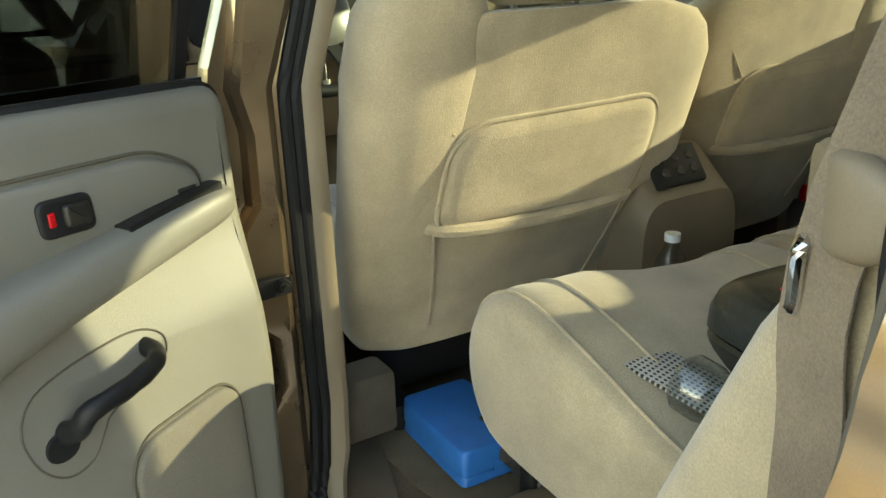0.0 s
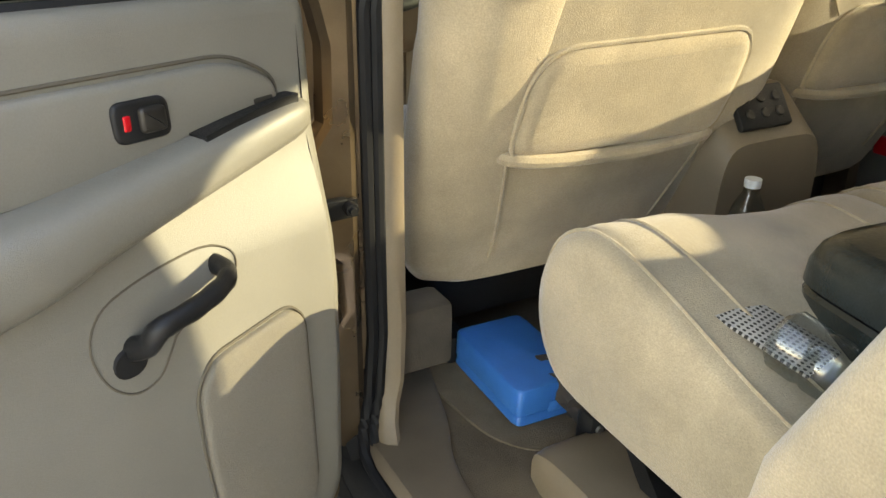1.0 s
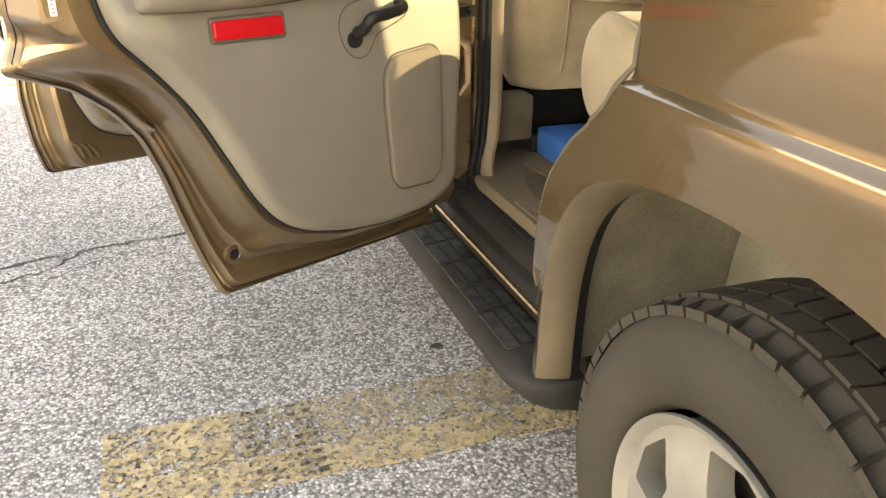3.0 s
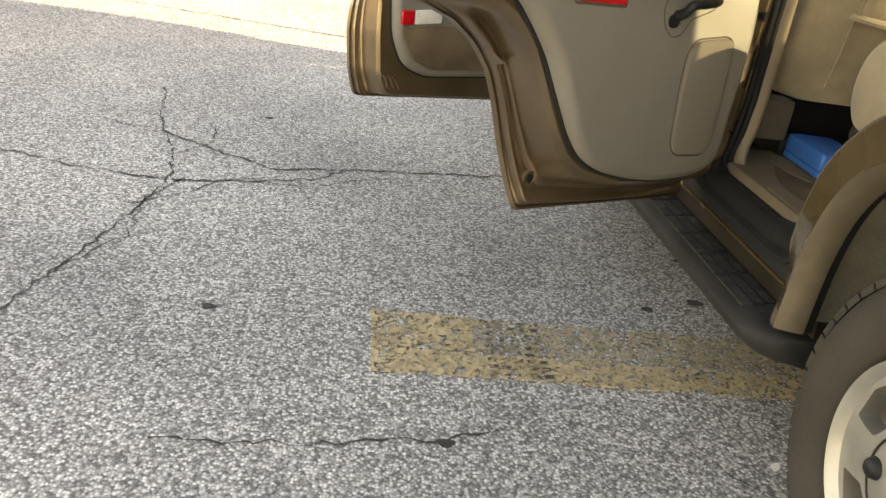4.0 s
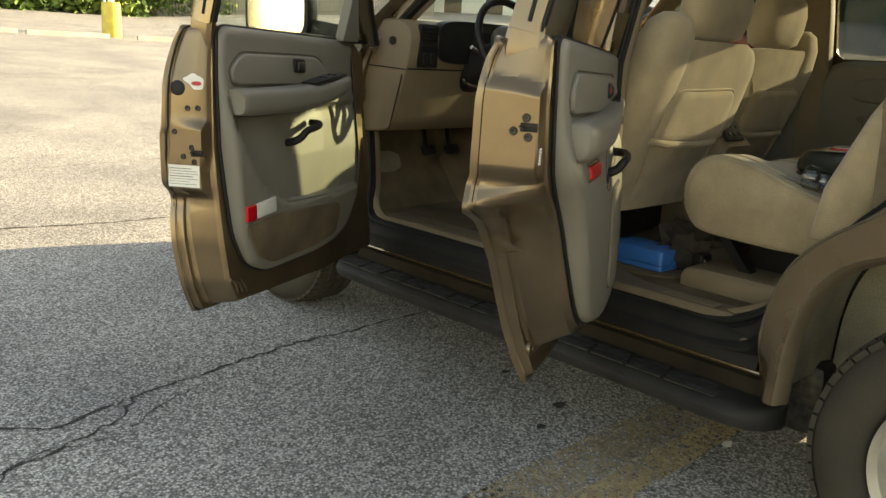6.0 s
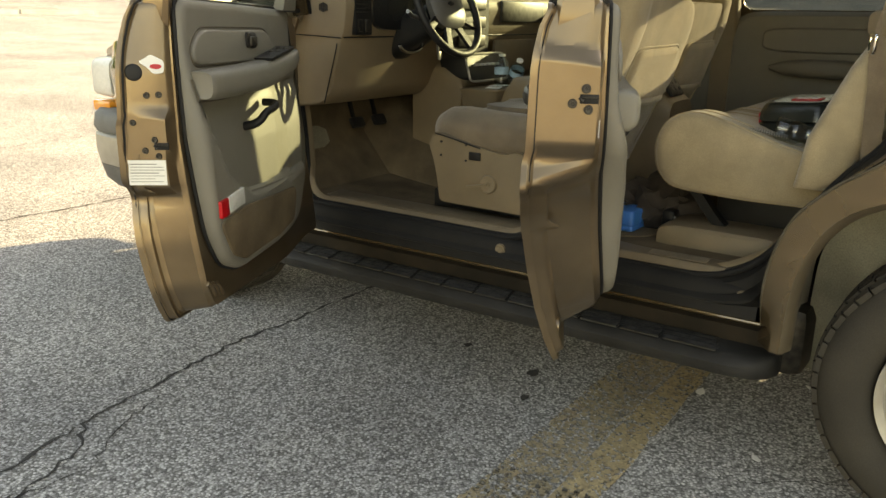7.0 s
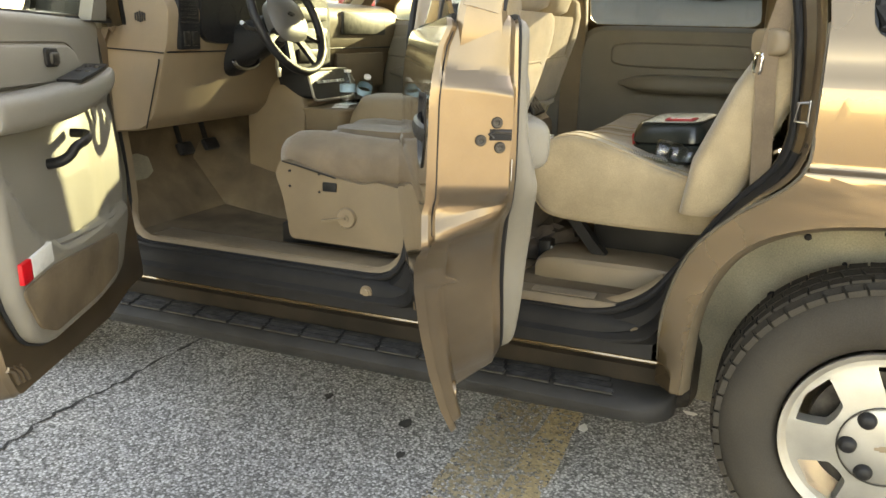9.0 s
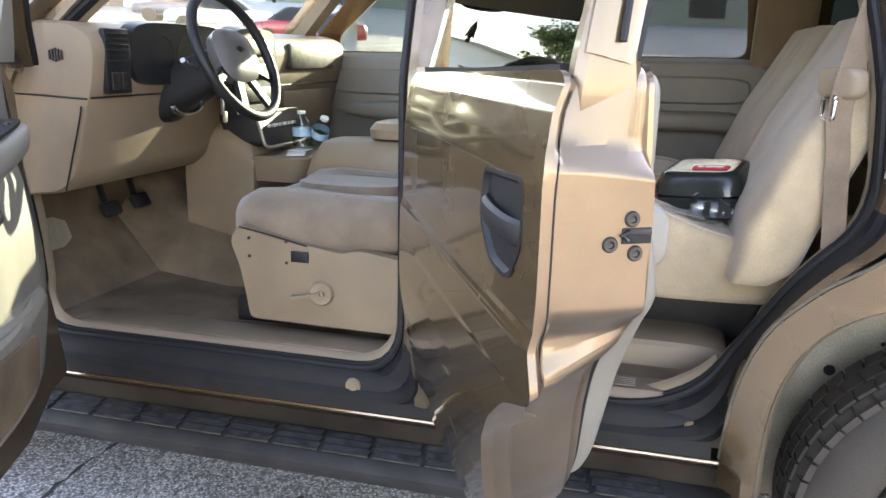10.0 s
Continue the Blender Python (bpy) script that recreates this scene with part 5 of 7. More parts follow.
door_trim(front_door, F_TRIM, f_scoop, f_thin)
bm = bmesh.new()
f_pad(bm, [(0.43, 1.177), (0.60, 1.18), (0.945, 1.183), (0.955, 1.23), (0.90, 1.272), (0.60, 1.268), (0.48, 1.264), (0.43, 1.225)], -0.004, 0.011, 0.009, 0.03)
part("upper_insert", bm, DOORTRIM, front_door)
bm = bmesh.new()
f_groove(bm, [(0.425, 1.173), (0.60, 1.176), (0.950, 1.179), (0.961, 1.23), (0.903, 1.278), (0.60, 1.274), (0.477, 1.270), (0.425, 1.228)], 0.0005, 0.0022, 0.03)
part("insert_joint", bm, SHADOWLINE, front_door)
bm = bmesh.new()
tube(bm, spline([D(W(z, 0.001 - F_SLIM), u, z) for u, z in [(0.972, 1.150), (0.970, 1.105), (0.955, 1.094), (0.80, 1.092), (0.66, 1.098)]], 5), 0.0028, 6)
part("armrest_joint", bm, SHADOWLINE, front_door)
armrest(front_door, [(0.965, 1.135, 0.03, 0.045), (0.95, 1.135, 0.038, 0.055), (0.80, 1.135, 0.040, 0.06), (0.60, 1.142, 0.04, 0.066), (0.45, 1.165, 0.034, 0.070), (0.36, 1.182, 0.026, 0.055), (0.32, 1.188, 0.012, 0.03)])
bm = bmesh.new()
sweep(bm, spline([D(0.150, 0.60, 1.184), D(0.150, 0.51, 1.198), D(0.143, 0.43, 1.207), D(0.130, 0.375, 1.211)], 4), rect(0.058, 0.008))
part("switch_panel", bm, BLACK, front_door, "black window switch panel")
for i in range(2):
    for j in range(2):
        bm = bmesh.new()
        box(bm, D(0.136 + 0.022 * j, 0.44 + 0.06 * i, 1.210 - 0.009 * i), (0.013, 0.026, 0.010), 0.004)
        part("switch_button", bm, DARKSTEEL, front_door)
bm = bmesh.new()
f_pad(bm, [(0.575, 1.215), (0.64, 1.217), (0.642, 1.262), (0.575, 1.26)], -0.002, 0.018, 0.004, 0.012)
part("latch_bezel", bm, BLACK, front_door, "black inner release handle")
bm = bmesh.new()
f_pad(bm, [(0.585, 1.222), (0.625, 1.222), (0.625, 1.25), (0.585, 1.25)], 0.01, 0.026, 0.005, 0.006)
part("release_lever", bm, DARKSTEEL, front_door)
pull_handle(front_door, (0.668, 0.992), (0.645, 1.035), (0.540, 1.052), 0.128)
bm = bmesh.new()
f_pad(bm, [(0.40, 0.735), (0.43, 0.660), (0.56, 0.638), (0.82, 0.634), (0.895, 0.668), (0.94, 0.745), (0.945, 0.772), (0.78, 0.785), (0.50, 0.77), (0.41, 0.767)], -0.004, 0.006, 0.005, 0.02)
part("lower_carpet", bm, CARPET, front_door, "brown carpet along the bottom of the door")
bm = bmesh.new()
f_pad(bm, [(0.905, 0.785), (0.95, 0.783), (0.95, 0.83), (0.905, 0.832)], -0.003, 0.008, 0.003, 0.004)
part("reflector", bm, RED, front_door, "red safety reflector")
bm = bmesh.new()
f_pad(bm, [(0.80, 0.795), (0.902, 0.786), (0.902, 0.832), (0.80, 0.842)], -0.003, 0.007, 0.003, 0.004)
part("reflector_bar", bm, WHITE_REFLECTOR, front_door, "white reflector bar")
# map pocket: a curved shelf with a raised lip
bm = bmesh.new()
rings = []
for u, k in [(0.17, 0.1), (0.20, 0.6), (0.26, 0.9), (0.36, 1.0), (0.5, 0.95), (0.65, 0.8), (0.74, 0.45), (0.79, 0.05)]:
    zt, zb, rch = 0.80 + 0.03 * (u - 0.4), 0.768, 0.045 * k
    rings.append([D(w - f_thin(u), u, z) for w, z in [(0.09, zb - 0.03), (0.132 + rch * 0.6, zb), (0.136 + rch, zt - 0.03), (0.138 + rch, zt), (0.128 + rch, zt + 0.008), (0.116 + rch, zt), (0.112 + rch, zt - 0.012), (0.10, zt - 0.014)]])
loft(bm, rings)
part("map_pocket", bm, DOORTRIM, front_door, "moulded door map pocket")
fw = rw
fpts = [D(fw(1.355), 0.993, 1.355), D(fw(1.5), 0.985, 1.5), D(fw(1.6), 0.979, 1.6), D(fw(1.79), 0.965, 1.79), D(fw(1.84), 0.93, 1.84), D(fw(1.84), 0.50, 1.84), D(fw(1.80), 0.42, 1.80), D(fw(1.42), 0.06, 1.42), D(fw(1.32), -0.02, 1.32)]
window_frame(front_door, fpts, [D(fw(z) + 0.012, u + 0.020, z) for u, z in ((0.966, 1.77), (0.979, 1.6), (0.985, 1.5), (0.989, 1.42), (0.992, 1.375))], [(1.24, 0.000, 0.068, 1.000, 0.985), (1.285, 0.004, 0.072, 1.012, 0.985), (1.325, 0.008, 0.078, 1.015, 0.984), (1.36, 0.014, 0.082, 1.014, 0.980), (1.40, 0.024, 0.087, 1.010, 0.976), (1.45, 0.040, 0.092, 1.004, 0.972)])
bm = bmesh.new()
gl = [(0.0, 1.30), (0.05, 1.42), (0.42, 1.79), (0.50, 1.83), (0.93, 1.83), (0.96, 1.79), (0.99, 1.30)]
sheet(bm, gl, [], lambda u, v, t: D(fw(v) - 0.005 - t, u, v), (), (1.38, 1.45, 1.52, 1.6, 1.7), 0.005)
pane = part("window_glass", bm, CLEAR, front_door, "clear door glass")
pane.visible_shadow = False
bm = bmesh.new()
loft(bm, [[D(w + fw(z) - 0.036, u, z) for u, z in [(0.276, 1.325), (0.165, 1.325), (0.172, 1.36), (0.232, 1.49), (0.248, 1.51), (0.264, 1.49)]] for w in (0.05, 0.085)])
part("mirror_corner_cover", bm, DOORTRIM, front_door)
bm = bmesh.new()
sweep(bm, [D(0.045, 0.02, 1.325), D(0.045, 0.45, 1.33), D(0.045, 0.97, 1.345)], rect(0.014, 0.014))
part("belt_seal", bm, RUBBER, front_door)
screws(front_door, [(0.025, 1.114), (0.050, 1.115), (-0.008, 1.047), (0.040, 1.004), (0.016, 0.977), (0.047, 0.963)], 0.0080)
bm = bmesh.new()
lathe(bm, [(0, -0.003), (0.017, -0.003), (0.020, -0.0015), (0.022, 0.002)], (0, 0, 0), "y", 20)
part("rubber_plug", bm, BLACK, front_door, matrix=on_end(front_door, 0.0, 1.170))
door_latch(front_door, 0.052, 0.988, 0.036)
lm = on_end(front_door, 0.017, 0.921)
bm = bmesh.new()
box(bm, (0, -0.0015, 0), (0.094, 0.001, 0.064))
plate = part("data_label", bm, PAPER, front_door, "white data sticker with grey print", matrix=lm)
bm = bmesh.new()
for i in range(7):
    wd = [0.066, 0.082, 0.084, 0.07, 0.084, 0.06, 0.08][i]
    box(bm, (-0.042 + wd / 2, -0.0024, 0.022 - i * 0.0075), (wd, 0.0008, 0.0022 if i in (0, 3) else 0.0014))
part("label_print", bm, INK, front_door, matrix=lm)
lm2 = on_end(front_door, 0.037, 1.186)
bm = bmesh.new()
sheet(bm, smooth_loop([(-0.03, 0.01), (-0.012, 0.018), (0.0, 0.028), (0.032, 0.012), (0.03, -0.018), (0.004, -0.02), (-0.008, -0.004)], 0.008), [], lambda u, v, t: V(u, -0.0015 - t, v), (), (), 0.001)
part("torn_sticker", bm, PAPER, front_door, "torn white sticker with red mark", matrix=lm2)
bm = bmesh.new()
loft(bm, [srect((0.012, -0.0030 - t, -0.002), V(1, 0, 0), V(0, 0, 1), 0.014, 0.006, 2.2, 14) for t in (0, 0.001)])
part("sticker_mark", bm, REDINK, front_door, matrix=lm2)
# pressed ripples in the bottom corner
for i in range(3):
    bm = bmesh.new()
    tube(bm, spline([on_inner(front_door, 0.992 - 0.024 * i, 0.612 - 0.006 * i), on_inner(front_door, 0.975 - 0.022 * i, 0.600 - 0.008 * i) + V(0.003, 0, 0), on_inner(front_door, 0.962 - 0.022 * i, 0.568 - 0.004 * i)], 5), 0.0065, 8)
    part("metal_bead", bm, DOORMETAL, front_door)
# outside mirror
bm = bmesh.new()
loft(bm, [srect(D(-0.215, u, 1.42), V(1, 0, 0), V(0, 0, 1), hx, hz, 4, 28) for u, hx, hz in [(0.12, 0.03, 0.03), (0.135, 0.10, 0.07), (0.17, 0.13, 0.10), (0.235, 0.142, 0.108), (0.25, 0.138, 0.104)]])
part("outside_mirror", bm, BLACK, front_door, "black outside mirror")
bm = bmesh.new()
loft(bm, [srect(D(-0.215, u, 1.42), V(1, 0, 0), V(0, 0, 1), 0.125, 0.09, 4, 28) for u in (0.248, 0.254)])
part("mirror_glass", bm, MIRROR, front_door)
bm = bmesh.new()
sweep(bm, [D(0.04, 0.16, 1.35), D(-0.03, 0.17, 1.36), D(-0.10, 0.19, 1.37)], rect(0.07, 0.06))
part("mirror_arm", bm, BLACK, front_door)
# hinges and check straps
for hx, hy, zz in ((-0.955, 1.225, (0.72, 1.10)), (-0.955, 2.30, (0.72, 1.12))):
    for z in zz:
        bm = bmesh.new()
        lathe(bm, [(0, -0.03), (0.014, -0.03), (0.014, 0.03), (0, 0.03)], (hx, hy, z), "z", 12)
        box(bm, (hx + 0.02, hy + 0.012, z), (0.05, 0.014, 0.05), 0.003)
        part("door_hinge", bm, JAMB, suv)
bm = bmesh.new()
sweep(bm, [V(-0.835, 1.150, 1.018), V(-0.90, 1.148, 1.016), V(-1.0, 1.135, 1.010)], rect(0.010, 0.026))
lathe(bm, [(0.0, -0.004), (0.005, -0.004), (0.006, 0.002), (0.009, 0.002), (0.011, 0.008), (0.009, 0.024), (0, 0.024)], (-0.848, 1.130, 1.020), "y", 14)
box(bm, (-0.872, 1.154, 1.018), (0.05, 0.016, 0.030), 0.005)
part("door_check", bm, BLACK, suv, "oily steel door check strap")
# ---- seats ----
X, Y, Z = V(1, 0, 0), V(0, 1, 0), V(0, 0, 1)


def seam(bm, pts, r=0.0035, k=6):
    tube(bm, spline(pts, k), r, 6)


def front_seat(cx, outboard):
    """outboard: -1 where the belt tower is on the -x side."""
    st = new("front_seat")
    st.parent = suv
    st["label"] = "beige velour front bucket seat with a pocket in its back"
    # back rest; its rear face leans back
    back_y = lambda z: lerp_table(z, [(0.80, 1.255), (0.88, 1.220), (1.05, 1.148), (1.3, 1.080), (1.46, 1.045), (1.6, 1.0)])
    bm = bmesh.new()
    rings = []
    for z, hw, hd in [(0.79, 0.23, 0.03), (0.80, 0.285, 0.055), (0.84, 0.308, 0.075), (0.95, 0.320, 0.085), (1.10, 0.328, 0.085), (1.22, 0.334, 0.08), (1.29, 0.332, 0.075), (1.335, 0.305, 0.065), (1.365, 0.26, 0.05), (1.385, 0.17, 0.028)]:
        ins = 0.028
        rings.append(srect((cx - outboard * ins, back_y(z) + hd, z), X, Y, hw + ins * 0.9, hd, 3.6, 36))
    loft(bm, rings)
    back = part("backrest", bm, VELOUR, st, "beige velour backrest", angle=60)
    # belt tower on the outer shoulder
    bm = bmesh.new()
    tx = cx + outboard * 0.225
    loft(bm, [srect((tx + outboard * dx, back_y(z) + 0.075, z), X, Y, hw, hd, 2.6, 24) for z, hw, hd, dx in [(0.95, 0.06, 0.06, 0.0), (1.15, 0.10, 0.076, 0.0), (1.30, 0.11, 0.082, 0.0), (1.39, 0.10, 0.078, -0.005), (1.445, 0.075, 0.06, -0.01), (1.468, 0.035, 0.03, -0.01)]])
    part("belt_tower", bm, VELOUR, st, angle=60)
    bm = bmesh.new()
    loft(bm, [srect((cx - outboard * 0.045, 1.115 + dy, z), X, Y, hw, hd, 3, 28) for z, hw, hd, dy in [(1.390, 0.13, 0.03, 0.01), (1.405, 0.170, 0.05, 0.005), (1.46, 0.190, 0.062, 0.0), (1.52, 0.190, 0.062, -0.008), (1.575, 0.165, 0.055, -0.012), (1.605, 0.115, 0.035, -0.012), (1.615, 0.05, 0.02, -0.012)]])
    part("headrest", bm, VELOUR, st, angle=60)
    for dx in (-0.06, 0.06):
        bm = bmesh.new()
        tube(bm, [V(cx + dx, 1.125, 1.35), V(cx + dx, 1.12, 1.42)], 0.006, 8)
        part("headrest_post", bm, CHROME, st)
    # rear panel with its pocket
    on = lambda x, z, d=0.0: V(cx + x, back_y(z) - d - 0.0 + 0.012 * max(0, abs(x) - 0.2) / 0.08, z)
    bm = bmesh.new()
    corners = smooth_loop([(-0.202, 1.043, 0), (0.232, 1.034, 0), (0.252, 1.10, 0), (0.258, 1.19, 0), (0.225, 1.228, 0), (-0.15, 1.222, 0), (-0.192, 1.18, 0)], 0.04, 4)
    tube(bm, [on(p[0], p[1], -0.001) for p in resample(corners, 70)], 0.0045, 6, True)
    part("panel_seam", bm, VELOUR, st)
    bm = bmesh.new()
    o = [V(p[0], p[1]) for p in resample(corners, 60)]
    i1 = inset(o, 0.03)
    puff = lambda x, z: 0.010 + 0.004 * math.cos(x * 7) * math.cos((z - 1.15) * 12)
    loft(bm, [[on(p.x, p.y, d if d is not None else puff(p.x, p.y)) for p in lp_] for lp_, d in ((inset(o, 0.003), -0.002), (inset(o, 0.012), 0.007), (i1, None))], cap=False)
    sheet(bm, [tuple(p) for p in i1], [], lambda u, v, t: on(u, v, puff(u, v)), steps(-0.18, 0.18, 8), steps(1.06, 1.26, 8), 0)
    bmesh.ops.remove_doubles(bm, verts=bm.verts[:], dist=1e-4)
    part("back_panel", bm, VELOUR, st)
    bm = bmesh.new()
    sweep(bm, spline([on(-0.205, 1.050, -0.022), on(-0.185, 1.046, 0.002), on(-0.10, 1.036, 0.012), on(0.07, 1.030, 0.014), on(0.21, 1.034, 0.002), on(0.235, 1.038, -0.022)], 6), circle(0.011, 8, 0.012))
    part("pocket_hem", bm, VELOUR, st)
    for q in ([(-0.185, 1.208), (-0.222, 1.250), (-0.262, 1.300)], [(0.228, 1.224), (0.258, 1.255), (0.285, 1.30)], [(-0.20, 1.04), (-0.175, 0.90), (-0.17, 0.84)], [(0.232, 1.034), (0.205, 0.95), (0.18, 0.86)]):
        bm = bmesh.new()
        seam(bm, [on(a, b, -0.001) for a, b in q], 0.003)
        part("seam", bm, VELOUR, st)
    # cushion
    bm = bmesh.new()
    rings = []
    for y, hw, hz, zc_ in [(1.31, 0.24, 0.05, 0.90), (1.34, 0.29, 0.075, 0.905), (1.45, 0.313, 0.085, 0.905), (1.60, 0.32, 0.09, 0.905), (1.72, 0.315, 0.092, 0.91), (1.80, 0.30, 0.085, 0.91), (1.845, 0.27, 0.065, 0.905), (1.865, 0.21, 0.04, 0.90)]:
        rings.append(srect((cx, y, zc_ - 0.012), X, Z, hw, hz - 0.006, 3.2, 48))
    loft(bm, rings)
    for v in bm.verts:
        if v.co.z > 0.90 and 1.33 < v.co.y < 1.86:
            q = abs(v.co.x - cx) / 0.31
            v.co.z += 0.020 * math.exp(-((q - 0.72) / 0.16) ** 2) - 0.016 * math.exp(-(q / 0.45) ** 2)
    part("cushion", bm, VELOUR_DARK, st, "darker beige velour cushion", angle=60)
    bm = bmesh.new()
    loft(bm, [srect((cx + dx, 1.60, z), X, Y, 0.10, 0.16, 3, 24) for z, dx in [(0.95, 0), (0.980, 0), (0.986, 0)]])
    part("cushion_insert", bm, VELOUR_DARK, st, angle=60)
    for s in (-1, 1):
        bm = bmesh.new()
        seam(bm, [V(cx + s * 0.165, y, z) for y, z in [(1.36, 0.954), (1.50, 0.972), (1.65, 0.976), (1.78, 0.972), (1.84, 0.947), (1.862, 0.905)]], 0.004)
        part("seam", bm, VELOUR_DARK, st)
    # plastic skirts
    for s in (-1, 1):
        bm = bmesh.new()
        o = smooth_loop([(1.32, 0.64), (1.775, 0.645), (1.785, 0.72), (1.80, 0.79), (1.828, 0.86), (1.80, 0.905), (1.62, 0.865), (1.50, 0.845), (1.46, 0.86), (1.33, 0.84)], 0.02, 3)
        sheet(bm, o, [], lambda u, v, t: V(cx + s * (0.337 - 0.02 * abs(v - 0.76) - t), u, v), (), (0.7, 0.78, 0.85), 0.04)
        sk = part("seat_skirt", bm, DASHTRIM, st, "beige plastic seat skirt")
        if s == outboard:
            for (y, z, sy, sz, mt, nm) in ((1.621, 0.830, 0.05, 0.03, BLACK, "switch_recess"),):
                bm = bmesh.new()
                box(bm, (cx + s * 0.338, y, z), (0.008, sy, sz), 0.003)
                part(nm, bm, mt, st)
            bm = bmesh.new()
            lathe(bm, [(0.0, 0.012), (0.008, 0.012), (0.010, 0.008), (0.03, 0.010), (0.034, 0.004), (0.034, -0.01)], (0, 0, 0), "x", 24)
            part("recliner_knob", bm, TRIM, st, matrix=pose(cx + s * 0.337, 1.559, 0.736, 0, 0, 180 if s < 0 else 0))
            bm = bmesh.new()
            sweep(bm, [V(cx + s * 0.346, 1.559, 0.736), V(cx + s * 0.346, 1.645, 0.718)], rect(0.02, 0.008))
            part("recliner_lever", bm, TRIM, st)
            bm = bmesh.new()
            seam(bm, [V(cx + s * 0.332, 1.80, 0.898), V(cx + s * 0.336, 1.72, 0.885), V(cx + s * 0.336, 1.60, 0.86)], 0.003)
            part("skirt_joint", bm, BLACK, st)
            for y, z in ((1.77, 0.87), (1.77, 0.82), (1.66, 0.868), (1.66, 0.81), (1.60, 0.83)):
                bm = bmesh.new()
                lathe(bm, [(0, 0.002), (0.004, 0.002), (0.005, -0.004)], (0, 0, 0), "x", 10)
                part("skirt_clip", bm, BLACK, st, matrix=pose(cx + s * 0.337, y, z, 0, 0, 180 if s < 0 else 0))
    for x in (-0.2, 0.2):
        bm = bmesh.new()
        box(bm, (cx + x, 1.58, 0.62), (0.05, 0.60, 0.09), 0.01)
        part("seat_rail", bm, BLACK, st)
    bm = bmesh.new()
    box(bm, (cx, 1.55, 0.73), (0.48, 0.42, 0.14), 0.02)
    part("seat_base", bm, BLACK, st)
    return st


front_seat(-0.385, -1)
front_seat(0.385, 1).location.y = 0.10


def rear_bench():
    st = new("rear_bench")
    st.parent = suv
    st["label"] = "beige velour rear bench seat"
    prof = [(0.40, 0.80), (0.40, 0.915), (0.50, 0.935), (0.62, 0.965), (0.74, 1.008), (0.84, 1.036), (0.91, 1.035), (0.965, 1.0), (0.992, 0.94), (0.99, 0.875), (0.965, 0.825), (0.92, 0.795), (0.80, 0.785), (0.6, 0.782)]
    pr = spline([V(y, z, 0) for y, z in prof], 3, True)
    cy = 0.72
    ease = lambda t: max(0.0, min(1.0, t)) ** 2 * (3 - 2 * max(0.0, min(1.0, t)))

    def settle(p):
        """The front roll is lower away from the outer bolster."""
        return p - V(0, 0, 0.038 * ease((p.x + 0.50) / 0.22) * ease((p.y - 0.66) / 0.18) * ease((p.z - 0.84) / 0.12))
    for x0, x1 in ((-0.642, -0.085), (-0.08, 0.642)):
        bm = bmesh.new()
        rings = []
        w = x1 - x0
        for k, s in [(0.0, 0.86), (0.012, 0.94), (0.045, 0.99), (0.10, 1.0), (0.16, 0.985), (0.2, 0.98)] + [(t, 0.98) for t in (0.3, 0.5, 0.7)] + [(0.8, 0.98), (0.84, 0.985), (0.90, 1.0), (0.955, 0.99), (0.988, 0.94), (1.0, 0.86)]:
            rings.append([settle(V(x0 + w * k, cy + (p.x - cy) * s, 0.89 + (p.y - 0.89) * s)) for p in pr])
        loft(bm, rings)
        cu = part("cushion", bm, VELOUR, st, "beige velour seat cushion with a raised bolster", angle=60)
        for k in (0.175, 0.83):
            bm = bmesh.new()
            pts = [settle(V(x0 + w * k, cy + (p.x - cy) * 0.985, 0.89 + (p.y - 0.89) * 0.985)) for p in pr if p.y > 0.93 and p.x > 0.45]
            pts.sort(key=lambda p: p.y)
            tube(bm, pts, 0.003, 6)
            part("seam", bm, VELOUR, cu)
        bm = bmesh.new()
        tube(bm, [settle(V(x0 + w * 0.045 - 0.001, cy + (p.x - cy) * 0.99, 0.89 + (p.y - 0.89) * 0.99)) for p in pr], 0.003, 6, True)
        part("piping", bm, VELOUR, cu)
        bm = bmesh.new()
        bx0 = -0.755 if x0 < -0.5 else x0
        bx1 = 0.755 if x1 > 0.5 else x1
        rings = []
        lean = lambda z: lerp_table(z, [(0.86, 0.55), (1.0, 0.53), (1.1, 0.495), (1.2, 0.445), (1.3, 0.385), (1.46, 0.30)])
        for z, k, hd in [(0.86, 0.93, 0.05), (0.90, 0.98, 0.075), (1.0, 1.0, 0.085), (1.2, 1.0, 0.085), (1.34, 0.98, 0.08), (1.41, 0.92, 0.065), (1.45, 0.82, 0.04), (1.46, 0.7, 0.02)]:
            rings.append(srect(((bx0 + bx1) / 2, lean(z) - hd, z), X, Y, (bx1 - bx0) / 2 * k, hd, 6, 36))
        loft(bm, rings)
        part("backrest", bm, VELOUR, st, angle=60)
    for x in (-0.55, -0.2, 0.3, 0.55):
        bm = bmesh.new()
        sweep(bm, [V(x, 0.88, 0.80), V(x, 0.80, 0.70), V(x, 0.70, 0.60)], rect(0.045, 0.03))
        part("seat_bracket", bm, BLACK, st)
    bm = bmesh.new()
    box(bm, (0.0, 0.62, 0.71), (0.96, 0.40, 0.14), 0.02)
    part("seat_frame", bm, BLACK, st)
    return st


rear_bench()
# beige latch cover on the floor below the bench
bm = bmesh.new()
loft(bm, [srect((x, 0.74, 0.615), Y, Z, 0.22 * k, 0.062 * k, 5, 28) for x, k in [(-0.655, 0.8), (-0.645, 0.97), (-0.62, 1.0), (-0.45, 1.0), (-0.40, 0.9)]])
part("latch_cover", bm, TRIM, suv, "beige plastic cover on the floor")
